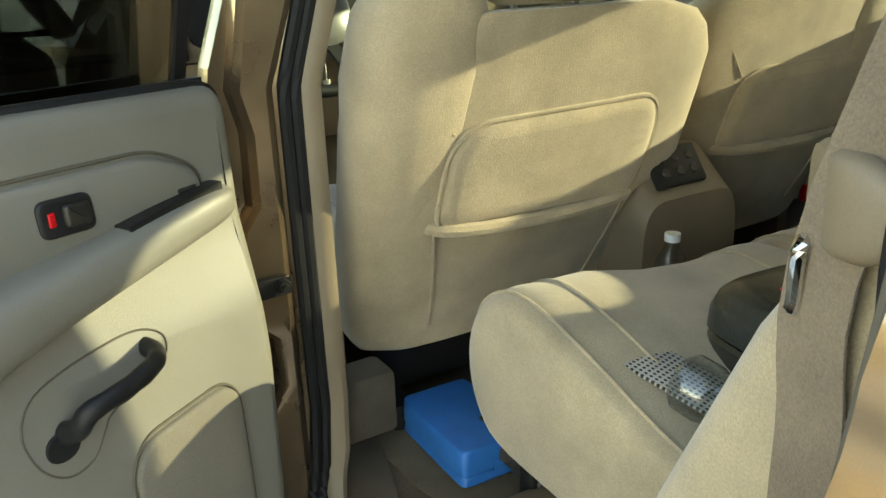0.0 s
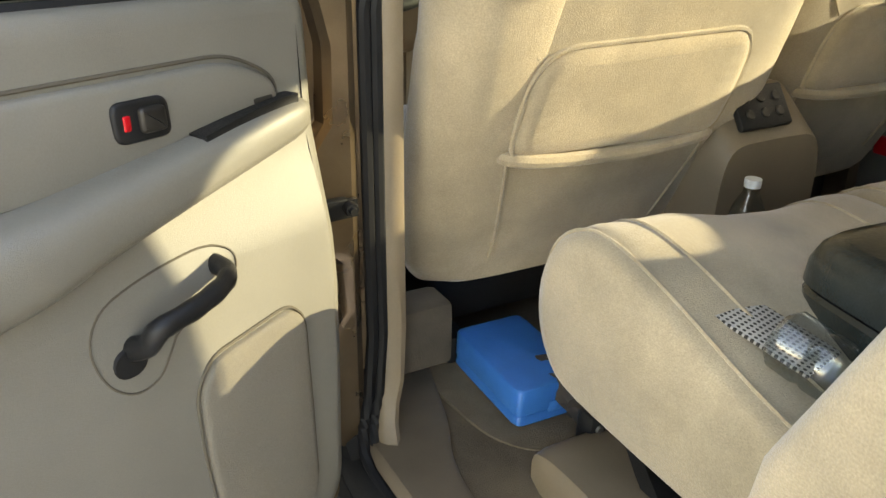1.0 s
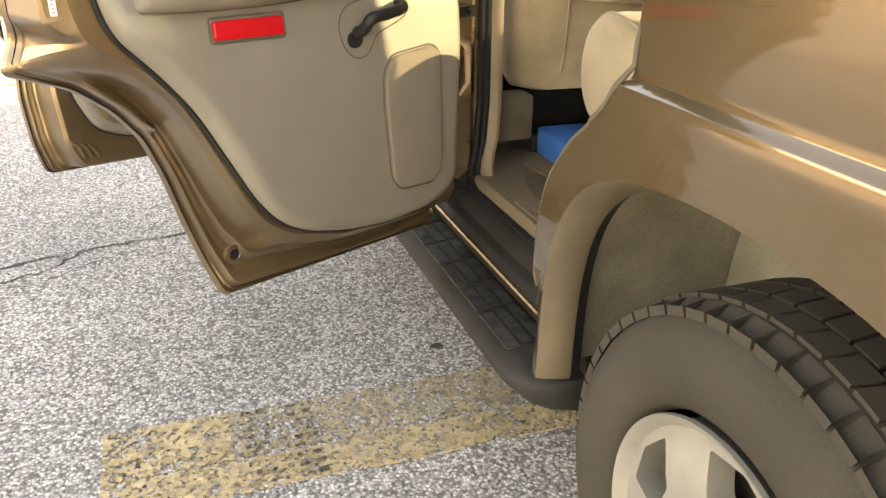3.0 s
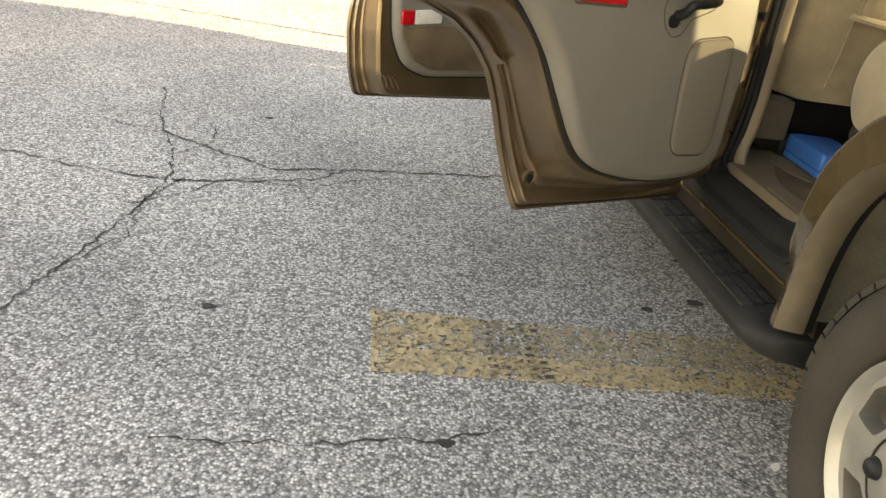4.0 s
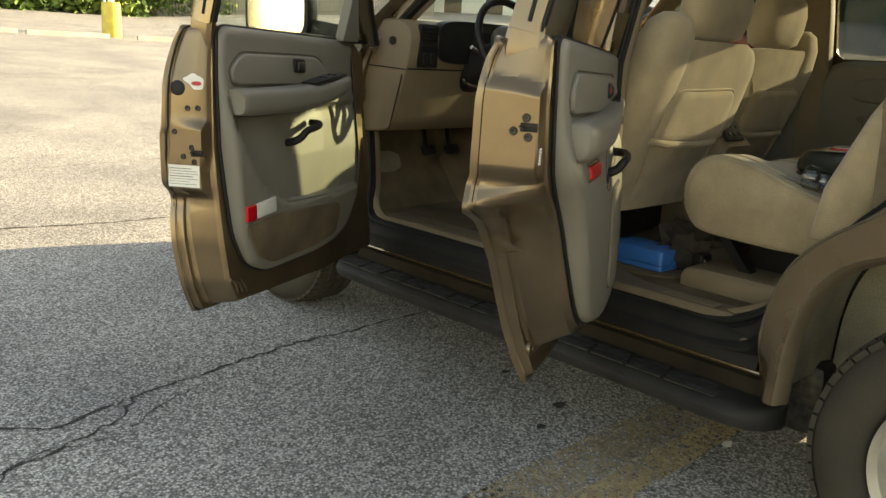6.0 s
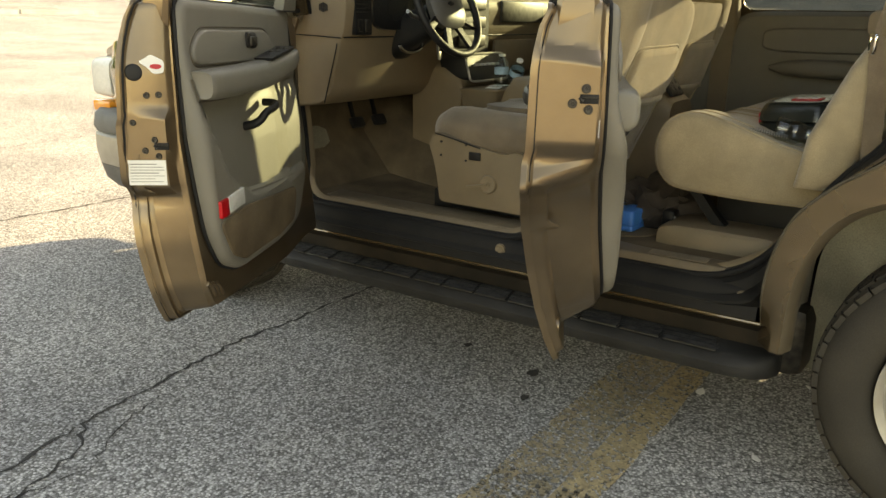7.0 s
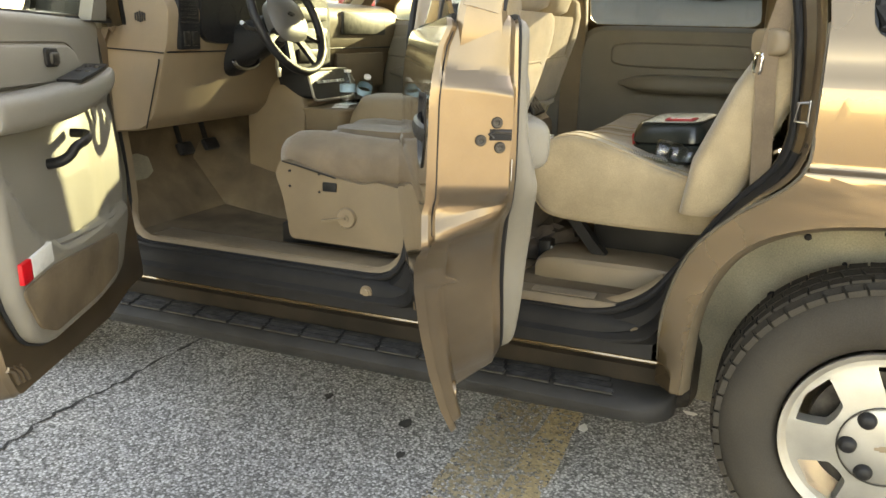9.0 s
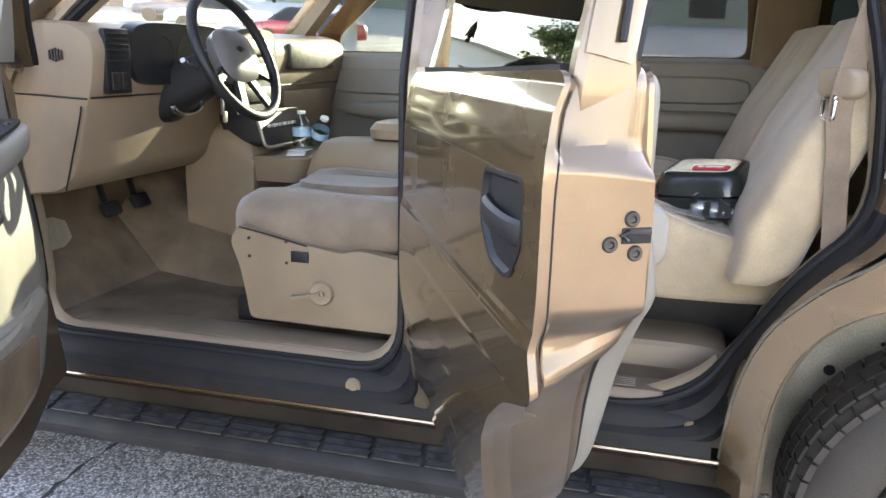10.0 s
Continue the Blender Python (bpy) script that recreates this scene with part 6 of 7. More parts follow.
# ribbed sill plate that widens into the foot of the pillar
bm = bmesh.new()
edge_in = spline([V(-0.742, 0.60, 0), V(-0.746, 0.80, 0), V(-0.746, 0.94, 0), V(-0.728, 1.04, 0), V(-0.690, 1.13, 0), V(-0.645, 1.28, 0)], 5)
rows_ = []
for p in edge_in:
    rows_.append([V(-0.838, p.y, 0.594), V(-0.836, p.y, 0.608), V(-0.828, p.y, 0.6165), V(p.x - 0.012, p.y, 0.6185), V(p.x - 0.002, p.y, 0.614), V(p.x, p.y, 0.594)])
loft(bm, rows_)
plate_r = part("sill_plate", bm, PLATE, suv, "beige ribbed sill plate")
for i in range(5):
    bm = bmesh.new()
    sweep(bm, [V(-0.814 + 0.0105 * i, y, 0.6182) for y in (0.735, 0.915)], circle(0.0035, 6, 0.003))
    part("sill_rib", bm, PLATE, plate_r)
# floor mat edge and the dark latch below the bench
bm = bmesh.new()
mat_o = smooth_loop([(-0.675, 1.32), (-0.655, 1.06), (-0.60, 0.985), (-0.36, 0.97), (-0.34, 1.32)], 0.06)
sheet(bm, mat_o, [], lambda u, v, t: V(u, v, 0.604 + t), (), (), 0.009)
part("floor_mat", bm, TANMAT, suv, "tan carpet mat with a rounded edge")
bm = bmesh.new()
box(bm, (-0.515, 0.955, 0.665), (0.07, 0.04, 0.06), 0.008)
lb = part("seat_latch", bm, BLACK, suv, "black steel latch below the bench")
bm = bmesh.new()
lathe(bm, [(0, -0.004), (0.006, -0.004), (0.007, 0.002)], (-0.535, 0.934, 0.672), "y", 12)
part("latch_bolt", bm, STEEL, lb)
bm = bmesh.new()
box(bm, (-0.735, 1.85, 0.602), (0.12, 0.98, 0.022), 0.01)
part("sill_plate", bm, PLATE, suv)
bm = bmesh.new()
box(bm, (-0.70, 1.235, 0.735), (0.11, 0.08, 0.12), 0.012)
part("pillar_foot", bm, MATTE_CARPET, suv)

# seat belt of the rear seat
bm = bmesh.new()
sweep(bm, spline([V(-0.70, 0.25, 1.75), V(-0.762, 0.360, 1.32), V(-0.769, 0.360, 1.15), V(-0.776, 0.35, 0.98), V(-0.770, 0.34, 0.85)], 5), rect(0.048, 0.003), (1, 0, 0))
belt = part("seat_belt", bm, VELOUR_DARK, suv, "tan woven seat belt")
bm = bmesh.new()
loft(bm, [srect((-0.752, 0.370 + d, 1.314), V(0.7, 0.7, 0), Z, 0.042 * k, 0.033 * k, 4, 24) for d, k in [(-0.02, 0.9), (-0.012, 1.0), (0.008, 1.0), (0.016, 0.85)]])
part("belt_guide", bm, TRIM, belt)
bm = bmesh.new()
tube(bm, smooth_loop([(-0.774, 0.380, 1.287), (-0.734, 0.397, 1.287), (-0.738, 0.397, 1.237), (-0.772, 0.382, 1.237)], 0.01), 0.005, 8, True)
part("belt_tongue", bm, CHROME, belt)

# ---- dashboard ----
bm = bmesh.new()
prof = [(2.50, 0.95), (2.27, 0.975), (2.215, 1.02), (2.155, 1.225), (2.14, 1.26), (2.125, 1.36), (2.14, 1.40), (2.20, 1.425), (2.42, 1.43), (2.55, 1.38), (2.55, 0.95)]
pr = smooth_loop([(*p, 0) for p in prof], 0.025, 3)
loft(bm, [[V(x, 2.35 + (p[0] - 2.35) * k, 1.2 + (p[1] - 1.2) * k) for p in pr] for x, k in [(-0.825, 0.97), (-0.815, 1.0), (-0.5, 1.0), (0.1, 1.0), (0.5, 1.0), (0.815, 1.0), (0.825, 0.97)]])
dash = part("dashboard", bm, DASHTRIM, suv, "beige plastic dashboard with black vents and cluster")
bm = bmesh.new()
sweep(bm, [V(x, 2.152, 1.232) for x in steps(-0.82, 0.82, 6)], circle(0.003, 6))
tube(bm, [V(-0.8275, y, z) for y, z in [(2.16, 1.23), (2.28, 1.235), (2.46, 1.24)]], 0.0025, 6)
tube(bm, spline([V(-0.8275, y, z) for y, z in [(2.18, 1.21), (2.19, 1.17), (2.25, 0.985)]], 4), 0.0025, 6)
part("dash_joint", bm, BLACK, dash)
bm = bmesh.new()
for i in range(5):
    box(bm, (-0.827, 2.245 - 0.009 * (i - 2), 1.34), (0.004, 0.004, 0.036 - 0.006 * abs(i - 2)), 0.0)
part("speaker_grille", bm, BLACK, dash)
bm = bmesh.new()
loft(bm, [srect((-0.44, y, 1.345), X, Z, hx, hz, 5, 30) for y, hx, hz in [(2.16, 0.245, 0.090), (2.121, 0.24, 0.086)]])
part("instrument_panel", bm, BLACK, dash, "black instrument cluster")
for x, r in ((-0.54, 0.05), (-0.42, 0.05), (-0.32, 0.028)):
    bm = bmesh.new()
    tube(bm, [V(x + r * math.cos(t), 2.1205, 1.345 + r * math.sin(t)) for t in steps(0, 2 * math.pi, 24)[:-1]], 0.0015, 6, True)
    part("gauge_ring", bm, BLACK, dash)
bm = bmesh.new()
box(bm, (-0.735, 2.134, 1.325), (0.10, 0.02, 0.17), 0.006)
part("vent_frame", bm, BLACK, dash, "black side air vent and light switch")
for i in range(6):
    bm = bmesh.new()
    box(bm, (-0.735, 2.1235, 1.395 - 0.014 * i), (0.085, 0.006, 0.005), 0.002)
    part("vent_slat", bm, BLACK, dash)
bm = bmesh.new()
box(bm, (-0.755, 2.124, 1.275), (0.03, 0.010, 0.045), 0.003)
box(bm, (-0.715, 2.124, 1.275), (0.03, 0.010, 0.045), 0.003)
part("light_switch", bm, DARKSTEEL, dash)
bm = bmesh.new()
loft(bm, [srect((-0.02, y, 1.27), X, Z, hx, hz, 6, 26) for y, hx, hz in [(2.16, 0.16, 0.17), (2.105, 0.15, 0.16)]])
part("centre_panel", bm, BLACK, dash, "black centre stack with radio")
for i, z in enumerate((1.37, 1.29, 1.21)):
    bm = bmesh.new()
    box(bm, (-0.02, 2.100, z), (0.22, 0.014, 0.05), 0.006)
    part("radio_face", bm, DARKSTEEL if i else STEEL, dash)
bm = bmesh.new()
box(bm, (0.48, 2.128, 1.34), (0.42, 0.02, 0.10), 0.02)
part("glove_panel", bm, DARKSTEEL, dash)
bm = bmesh.new()
box(bm, (0.48, 2.148, 1.13), (0.46, 0.02, 0.16), 0.02)
part("glove_box", bm, DASHTRIM, dash)
# lower centre tray with a silver rim
bm = bmesh.new()
loft(bm, [srect((-0.02, y, z), X, Z, 0.17, hz, 6, 28) for y, z, hz in [(2.30, 0.90, 0.22), (2.14, 0.90, 0.22), (2.06, 0.89, 0.18), (2.04, 0.88, 0.15)]])
part("tunnel_cover", bm, DASHTRIM, dash)
bm = bmesh.new()
loft(bm, [srect((-0.02, 2.0, z), X, Y, hx, hy, 7, 30) for z, hx, hy in [(0.93, 0.15, 0.12), (1.01, 0.165, 0.14), (1.016, 0.16, 0.135)]])
tray = part("lower_tray", bm, DASHTRIM, dash, "beige tray below the radio")
bm = bmesh.new()
loft(bm, [srect((-0.02, y, 1.10), X, V(0, 0.28, 0.96), hx, hz, 8, 32) for y, hx, hz in [(2.16, 0.15, 0.055), (2.02, 0.155, 0.058), (2.012, 0.150, 0.053)]])
radio = part("lower_radio", bm, BLACK, dash, "black radio box with a silver rim")
bm = bmesh.new()
tube(bm, srect((-0.02, 2.014, 1.10), X, V(0, 0.28, 0.96), 0.158, 0.06, 9, 40), 0.0055, 8, True)
part("radio_rim", bm, ALLOY, radio)
for i in range(6):
    bm = bmesh.new()
    box(bm, (-0.12 + 0.036 * i, 2.010, 1.112), (0.026, 0.010, 0.012), 0.003)
    part("radio_button", bm, WHITE_REFLECTOR, dash)
# console between the seats
bm = bmesh.new()
loft(bm, [srect((-0.018, y, z), X, Z, hx, hz, 6, 30) for y, z, hx, hz in [(1.88, 0.80, 0.11, 0.20), (1.82, 0.83, 0.135, 0.24), (1.6, 0.83, 0.14, 0.25), (1.22, 0.84, 0.14, 0.255), (1.12, 0.80, 0.13, 0.215)]])
console = part("centre_console", bm, TRIM, suv, "beige centre console with rear controls")
bm = bmesh.new()
loft(bm, [srect((0, 1.46, z), X, Y, hx, hy, 5, 30) for z, hx, hy in [(1.085, 0.135, 0.20), (1.115, 0.14, 0.205), (1.135, 0.125, 0.19)]])
part("console_lid", bm, TRIM, console)
bm = bmesh.new()
RCP = Matrix.Translation((-0.035, 1.158, 1.066)) @ Matrix.Rotation(radians(-35), 4, "X")
box(bm, (0, 0, 0), (0.13, 0.016, 0.082), 0.006)
part("rear_control_panel", bm, BLACK, console, "black rear audio panel with small buttons", matrix=RCP)
for i in range(3):
    for j in range(2):
        bm = bmesh.new()
        lathe(bm, [(0, -0.003), (0.008, -0.003), (0.010, -0.001), (0.010, 0.006)], (-0.038 + 0.038 * i, -0.008, 0.016 - 0.030 * j), "y", 12)
        part("panel_button", bm, DARKSTEEL, console, matrix=RCP)
bm = bmesh.new()
loft(bm, [srect((-0.02, y, 0.71), X, Z, 0.15, hz, 4, 20) for y, hz in [(1.13, 0.06), (1.0, 0.055), (0.99, 0.04)]])
part("cup_holder", bm, BLACK, console)

# steering wheel, column, stalks
HUBGREY = material("grey_hub_plastic", (0.125, 0.12, 0.112), 0.35, 0, 0.05, 20)
SWC, SWT = V(-0.435, 1.947, 1.345), 24
sw = new("steering_wheel")
sw.parent = suv
sw.matrix_local = Matrix.Translation(SWC) @ pose(0, 0, 0, 90 - SWT)
sw["label"] = "black leather steering wheel with beige hub"
bm = bmesh.new()
tube(bm, [V(0.19 * math.cos(t), 0.19 * math.sin(t), 0) for t in steps(0, 2 * math.pi, 48)[:-1]], 0.0155, 12, True)
part("wheel_rim", bm, BLACK, sw)
bm = bmesh.new()
loft(bm, [srect((0, 0.0, z), X, Y, hx, hy, 2.8, 28) for z, hx, hy in [(-0.06, 0.05, 0.05), (-0.03, 0.095, 0.075), (0.0, 0.105, 0.083), (0.015, 0.09, 0.068), (0.02, 0.04, 0.03)]])
part("wheel_hub", bm, HUBGREY, sw, "silver-grey hub cover")
for a in (-25, 205, 245, 295):
    bm = bmesh.new()
    r = radians(a)
    sweep(bm, [V(0.06 * math.cos(r), 0.06 * math.sin(r), -0.01), V(0.185 * math.cos(r), 0.185 * math.sin(r), -0.002)], rect(0.03, 0.014))
    part("wheel_spoke", bm, BLACK, sw)
bm = bmesh.new()
box(bm, (0, 0.01, 0.021), (0.040, 0.010, 0.003), 0.001)
box(bm, (0, 0.01, 0.021), (0.018, 0.018, 0.003), 0.001)
part("badge", bm, BLACK, sw)
bm = bmesh.new()
loft(bm, [srect(SWC + V(0, 0.05 + 0.28 * t, -0.035 - 0.12 * t), X, V(0, 0.4, 0.9), 0.062 + 0.035 * t, 0.058 + 0.035 * t, 3, 22) for t in (0, 0.3, 0.7, 1.0)])
part("steering_column", bm, BLACK, suv, "black steering column shroud")
bm = bmesh.new()
tube(bm, [V(-0.45, 2.05, 1.30), V(-0.56, 2.03, 1.315), V(-0.60, 2.02, 1.33)], 0.008, 8)
part("turn_stalk", bm, STEEL, suv)
bm = bmesh.new()
tube(bm, [V(-0.51 + 0.075 * math.cos(t), 2.07, 1.205 + 0.03 * math.sin(t)) for t in steps(math.pi, 2 * math.pi, 10)], 0.008, 8)
part("column_trim_ring", bm, CHROME, suv)
# keys
keys = part("key_bunch", (lambda b: (box(b, (-0.369, 2.04, 1.19), (0.005, 0.012, 0.05), 0.002), box(b, (-0.372, 2.03, 1.158), (0.02, 0.008, 0.034), 0.003), b)[-1])(bmesh.new()), STEEL, suv, "keys hanging in the ignition")
# pedals
for x in (-0.45, -0.30):
    bm = bmesh.new()
    box(bm, (x, 2.41, 0.86), (0.08, 0.025, 0.05), 0.01, Matrix.Rotation(radians(-30), 4, "X"))
    sweep(bm, [V(x, 2.43, 0.87), V(x, 2.47, 1.0)], rect(0.012, 0.016))
    part("pedal", bm, BLACK, suv)
bm = bmesh.new()
box(bm, (-0.48, 2.0, 0.582), (0.50, 0.62, 0.012), 0.005)
part("floor_mat", bm, CARPET, suv, "tan carpet floor mat")
# inside mirror with a hanging freshener
bm = bmesh.new()
loft(bm, [srect((0.0, 2.02 + dy, 1.70), X, Z, hx, hz, 3, 26) for dy, hx, hz in [(0.03, 0.06, 0.02), (0.015, 0.12, 0.033), (0, 0.125, 0.036), (-0.004, 0.12, 0.032)]])
tube(bm, [V(0, 2.05, 1.71), V(0, 2.10, 1.79)], 0.008, 8)
mirror_in = part("inside_mirror", bm, BLACK, suv, "black inside mirror")
bm = bmesh.new()
tube(bm, [V(0, 2.04, 1.68), V(0, 2.04, 1.62)], 0.0015, 6)
sheet(bm, [(-0.03, 1.54), (-0.012, 1.55), (-0.012, 1.52), (0.012, 1.52), (0.012, 1.55), (0.03, 1.54), (0.018, 1.58), (0.024, 1.58), (0.0, 1.625), (-0.024, 1.58), (-0.018, 1.58)], [], lambda u, v, t: V(u, 2.04 + t, v), (), (), 0.003)
part("air_freshener", bm, BLACK, mirror_in)
# far outside mirror
bm = bmesh.new()
loft(bm, [srect((1.10, y, 1.44), X, Z, hx, hz, 4, 28) for y, hx, hz in [(2.36, 0.05, 0.04), (2.32, 0.12, 0.09), (2.24, 0.14, 0.105), (2.225, 0.135, 0.10)]])
sweep(bm, [V(0.88, 2.28, 1.36), V(0.98, 2.28, 1.38)], rect(0.06, 0.06))
fm = part("outside_mirror", bm, BLACK, suv)
bm = bmesh.new()
loft(bm, [srect((1.10, y, 1.44), X, Z, 0.122, 0.088, 4, 28) for y in (2.226, 2.219)])
part("mirror_glass", bm, MIRROR, fm)


# ---- loose things ----
def bottle(label, m, h=0.2, r=0.032, fill=0.5):
    b = thing("water_bottle", label, "bottle", matrix=m)
    bm = bmesh.new()
    lathe(bm, [(0, 0.0), (r * 0.8, 0.0), (r, 0.012), (r, h * 0.25), (r * 0.93, h * 0.3), (r, h * 0.36), (r, h * 0.62), (r * 0.85, h * 0.75), (r * 0.42, h * 0.88), (r * 0.38, h * 0.97)], (0, 0, 0), "z", 24)
    part("shell", bm, BOTTLE, b, "clear ribbed plastic")
    bm = bmesh.new()
    lathe(bm, [(0, h * 0.93), (r * 0.46, h * 0.93), (r * 0.46, h), (0, h)], (0, 0, 0), "z", 18)
    part("cap", bm, PAPER, b, "white screw cap")
    bm = bmesh.new()
    lathe(bm, [(r * 1.01, h * 0.38), (r * 1.01, h * 0.60)], (0, 0, 0), "z", 24)
    part("label_band", bm, LABELBLUE, b, "pale blue paper band")
    return b


LABELBLUE = material("pale_blue_label", (0.35, 0.55, 0.68), 0.5, 0, 0.2, 30)
rk = suv.matrix_world.copy()
bottle("clear water bottle standing in the centre tray", rk @ pose(0.0, 1.95, 1.017), 0.14)
bottle("clear water bottle lying tilted in the centre tray", rk @ pose(0.075, 1.93, 1.028, 35, 0, -40), 0.13)
bottle("clear water bottle standing in the rear cup holder", rk @ pose(-0.130, 1.065, 0.768), 0.205)
paper = thing("paper_slips", "white paper slips on the centre tray", "paper", matrix=rk @ pose(-0.06, 1.93, 1.016, 0, 0, 10))
for i, (x, y, rz) in enumerate(((-0.05, 0.0, 12), (0.04, 0.01, -8))):
    bm = bmesh.new()
    box(bm, (x, y, 0.004 + 0.003 * i), (0.085, 0.06, 0.002), 0.0, Matrix.Rotation(radians(rz), 4, "Z"))
    part("slip", bm, PAPER, paper)

# blue box
bx = thing("blue_case", "bright blue moulded plastic case on the rear floor", "box", matrix=rk @ pose(-0.530, 1.165, 0.614, 0, 0, -2))
for nm, z0, z1 in (("base", 0.0, 0.022), ("lid", 0.0235, 0.072)):
    bm = bmesh.new()
    loft(bm, [srect((0, 0, z), X, Y, 0.071 - d, 0.114 - d, 14, 40) for z, d in [(z0, 0.006 if z0 == 0 else 0), (z0 + 0.004, 0), (z1 - 0.006, 0.001), (z1 - 0.002, 0.003), (z1, 0.008)]])
    part(nm, bm, BLUE, bx)
bm = bmesh.new()
box(bm, (0.01, -0.112, 0.028), (0.04, 0.008, 0.022), 0.003)
part("catch", bm, BLUE, bx)
bag = thing("dark_bag", "crumpled dark bag on the rear floor", "bag", matrix=rk @ pose(-0.412, 1.035, 0.610))
bm = bmesh.new()
bmesh.ops.create_icosphere(bm, subdivisions=4, radius=1)
for v in bm.verts:
    n_ = noise.fractal(v.co * 2.2, 0.8, 2.0, 4)
    v.co = V(v.co.x * 0.115, v.co.y * 0.14, max(0, v.co.z * 0.10 + 0.07)) * (1 + 0.3 * n_)
part("shell", bm, material("dark_brown_cloth", (0.05, 0.04, 0.035), 0.9, 0, 0.2, 20), bag)



def dotted_cloth():
    """Pale cloth printed with rows of dark dots."""
    m = material("dotted_grey_cloth", (0.50, 0.46, 0.40), 0.9, 0, 0.1, 30, 0.3, 500, 0.4, 600)
    nt = m.node_tree
    b = nt.nodes["Principled BSDF"]
    co, vo, rp, mx = (nt.nodes.new("ShaderNode" + k) for k in ("TexCoord", "TexVoronoi", "ValToRGB", "Mix"))
    vo.voronoi_dimensions = "2D"
    vo.inputs["Scale"].default_value, vo.inputs["Randomness"].default_value = 135, 0.0
    rp.color_ramp.elements[0].position, rp.color_ramp.elements[1].position = 0.26, 0.34
    rp.color_ramp.elements[0].color, rp.color_ramp.elements[1].color = (0.06, 0.055, 0.05, 1), (1, 1, 1, 1)
    mx.data_type, mx.blend_type = "RGBA", "MULTIPLY"
    mx.inputs["Factor"].default_value = 1.0
    nt.links.new(co.outputs["Object"], vo.inputs["Vector"])
    nt.links.new(vo.outputs["Distance"], rp.inputs["Fac"])
    nt.links.new(b.inputs["Base Color"].links[0].from_socket, mx.inputs["A"])
    nt.links.new(rp.outputs["Color"], mx.inputs["B"])
    nt.links.new(mx.outputs["Result"], b.inputs["Base Color"])
    return m


# tool case on the bench
DGREY = material("dark_green_grey_plastic", (0.022, 0.028, 0.027), 0.09, 0, 0.15, 20, 0.3, 500, 0.25, 300)
tc = thing("tool_case", "black and red plastic tool case with a glossy domed lid", "case", matrix=rk @ pose(-0.356, 0.590, 0.962, -6, 4, 74))
bm = bmesh.new()
loft(bm, [srect((0, 0, z), X, Y, 0.118 - d, 0.121 - d, 5, 36) for z, d in [(0.0, 0.015), (0.012, 0.0), (0.055, 0.0), (0.06, 0.005)]])
part("base", bm, DGREY, tc)
bm = bmesh.new()
loft(bm, [srect((0, 0, z), X, Y, 0.118 - d, 0.121 - d, 5, 36) for z, d in [(0.062, 0.005), (0.067, 0.0), (0.092, 0.004), (0.112, 0.014), (0.120, 0.024), (0.122, 0.04)]])
part("lid", bm, DGREY, tc)
bm = bmesh.new()
box(bm, (-0.02, 0.035, 0.1225), (0.09, 0.04, 0.006), 0.002)
part("name_plate", bm, REDINK, tc, "red name plate")
bm = bmesh.new()
box(bm, (-0.03, 0.035, 0.1262), (0.045, 0.012, 0.002))
box(bm, (0.006, 0.035, 0.1262), (0.012, 0.012, 0.002))
part("plate_print", bm, PAPER, tc)
bm = bmesh.new()
box(bm, (0.117, 0.055, 0.062), (0.010, 0.05, 0.045), 0.004)
part("latch", bm, REDINK, tc)
# clear jar beside it
jar = thing("clear_jar", "empty clear plastic jar lying on the bench", "jar", matrix=rk @ pose(-0.562, 0.592, 0.998, 100, 0, 8))
bm = bmesh.new()
lathe(bm, [(0, -0.05), (0.028, -0.05), (0.035, -0.042), (0.035, -0.015), (0.032, -0.008), (0.035, 0.0), (0.034, 0.018), (0.026, 0.032), (0.024, 0.036), (0.026, 0.048)], (0, 0, 0), "z", 24)
part("shell", bm, BOTTLE, jar)
bm = bmesh.new()
lathe(bm, [(0.0255, 0.040), (0.029, 0.040), (0.029, 0.050), (0.0255, 0.050)], (0, 0, 0), "z", 24)
part("neck_rim", bm, BOTTLE, jar)
cloth = thing("patterned_cloth", "small grey dotted cloth on the bench", "cloth", matrix=rk @ pose(-0.540, 0.668, 0.984, 11, 0, 12))
bm = bmesh.new()
box(bm, (0, 0, 0.002), (0.075, 0.12, 0.004), 0.001)
part("weave", bm, dotted_cloth(), cloth)
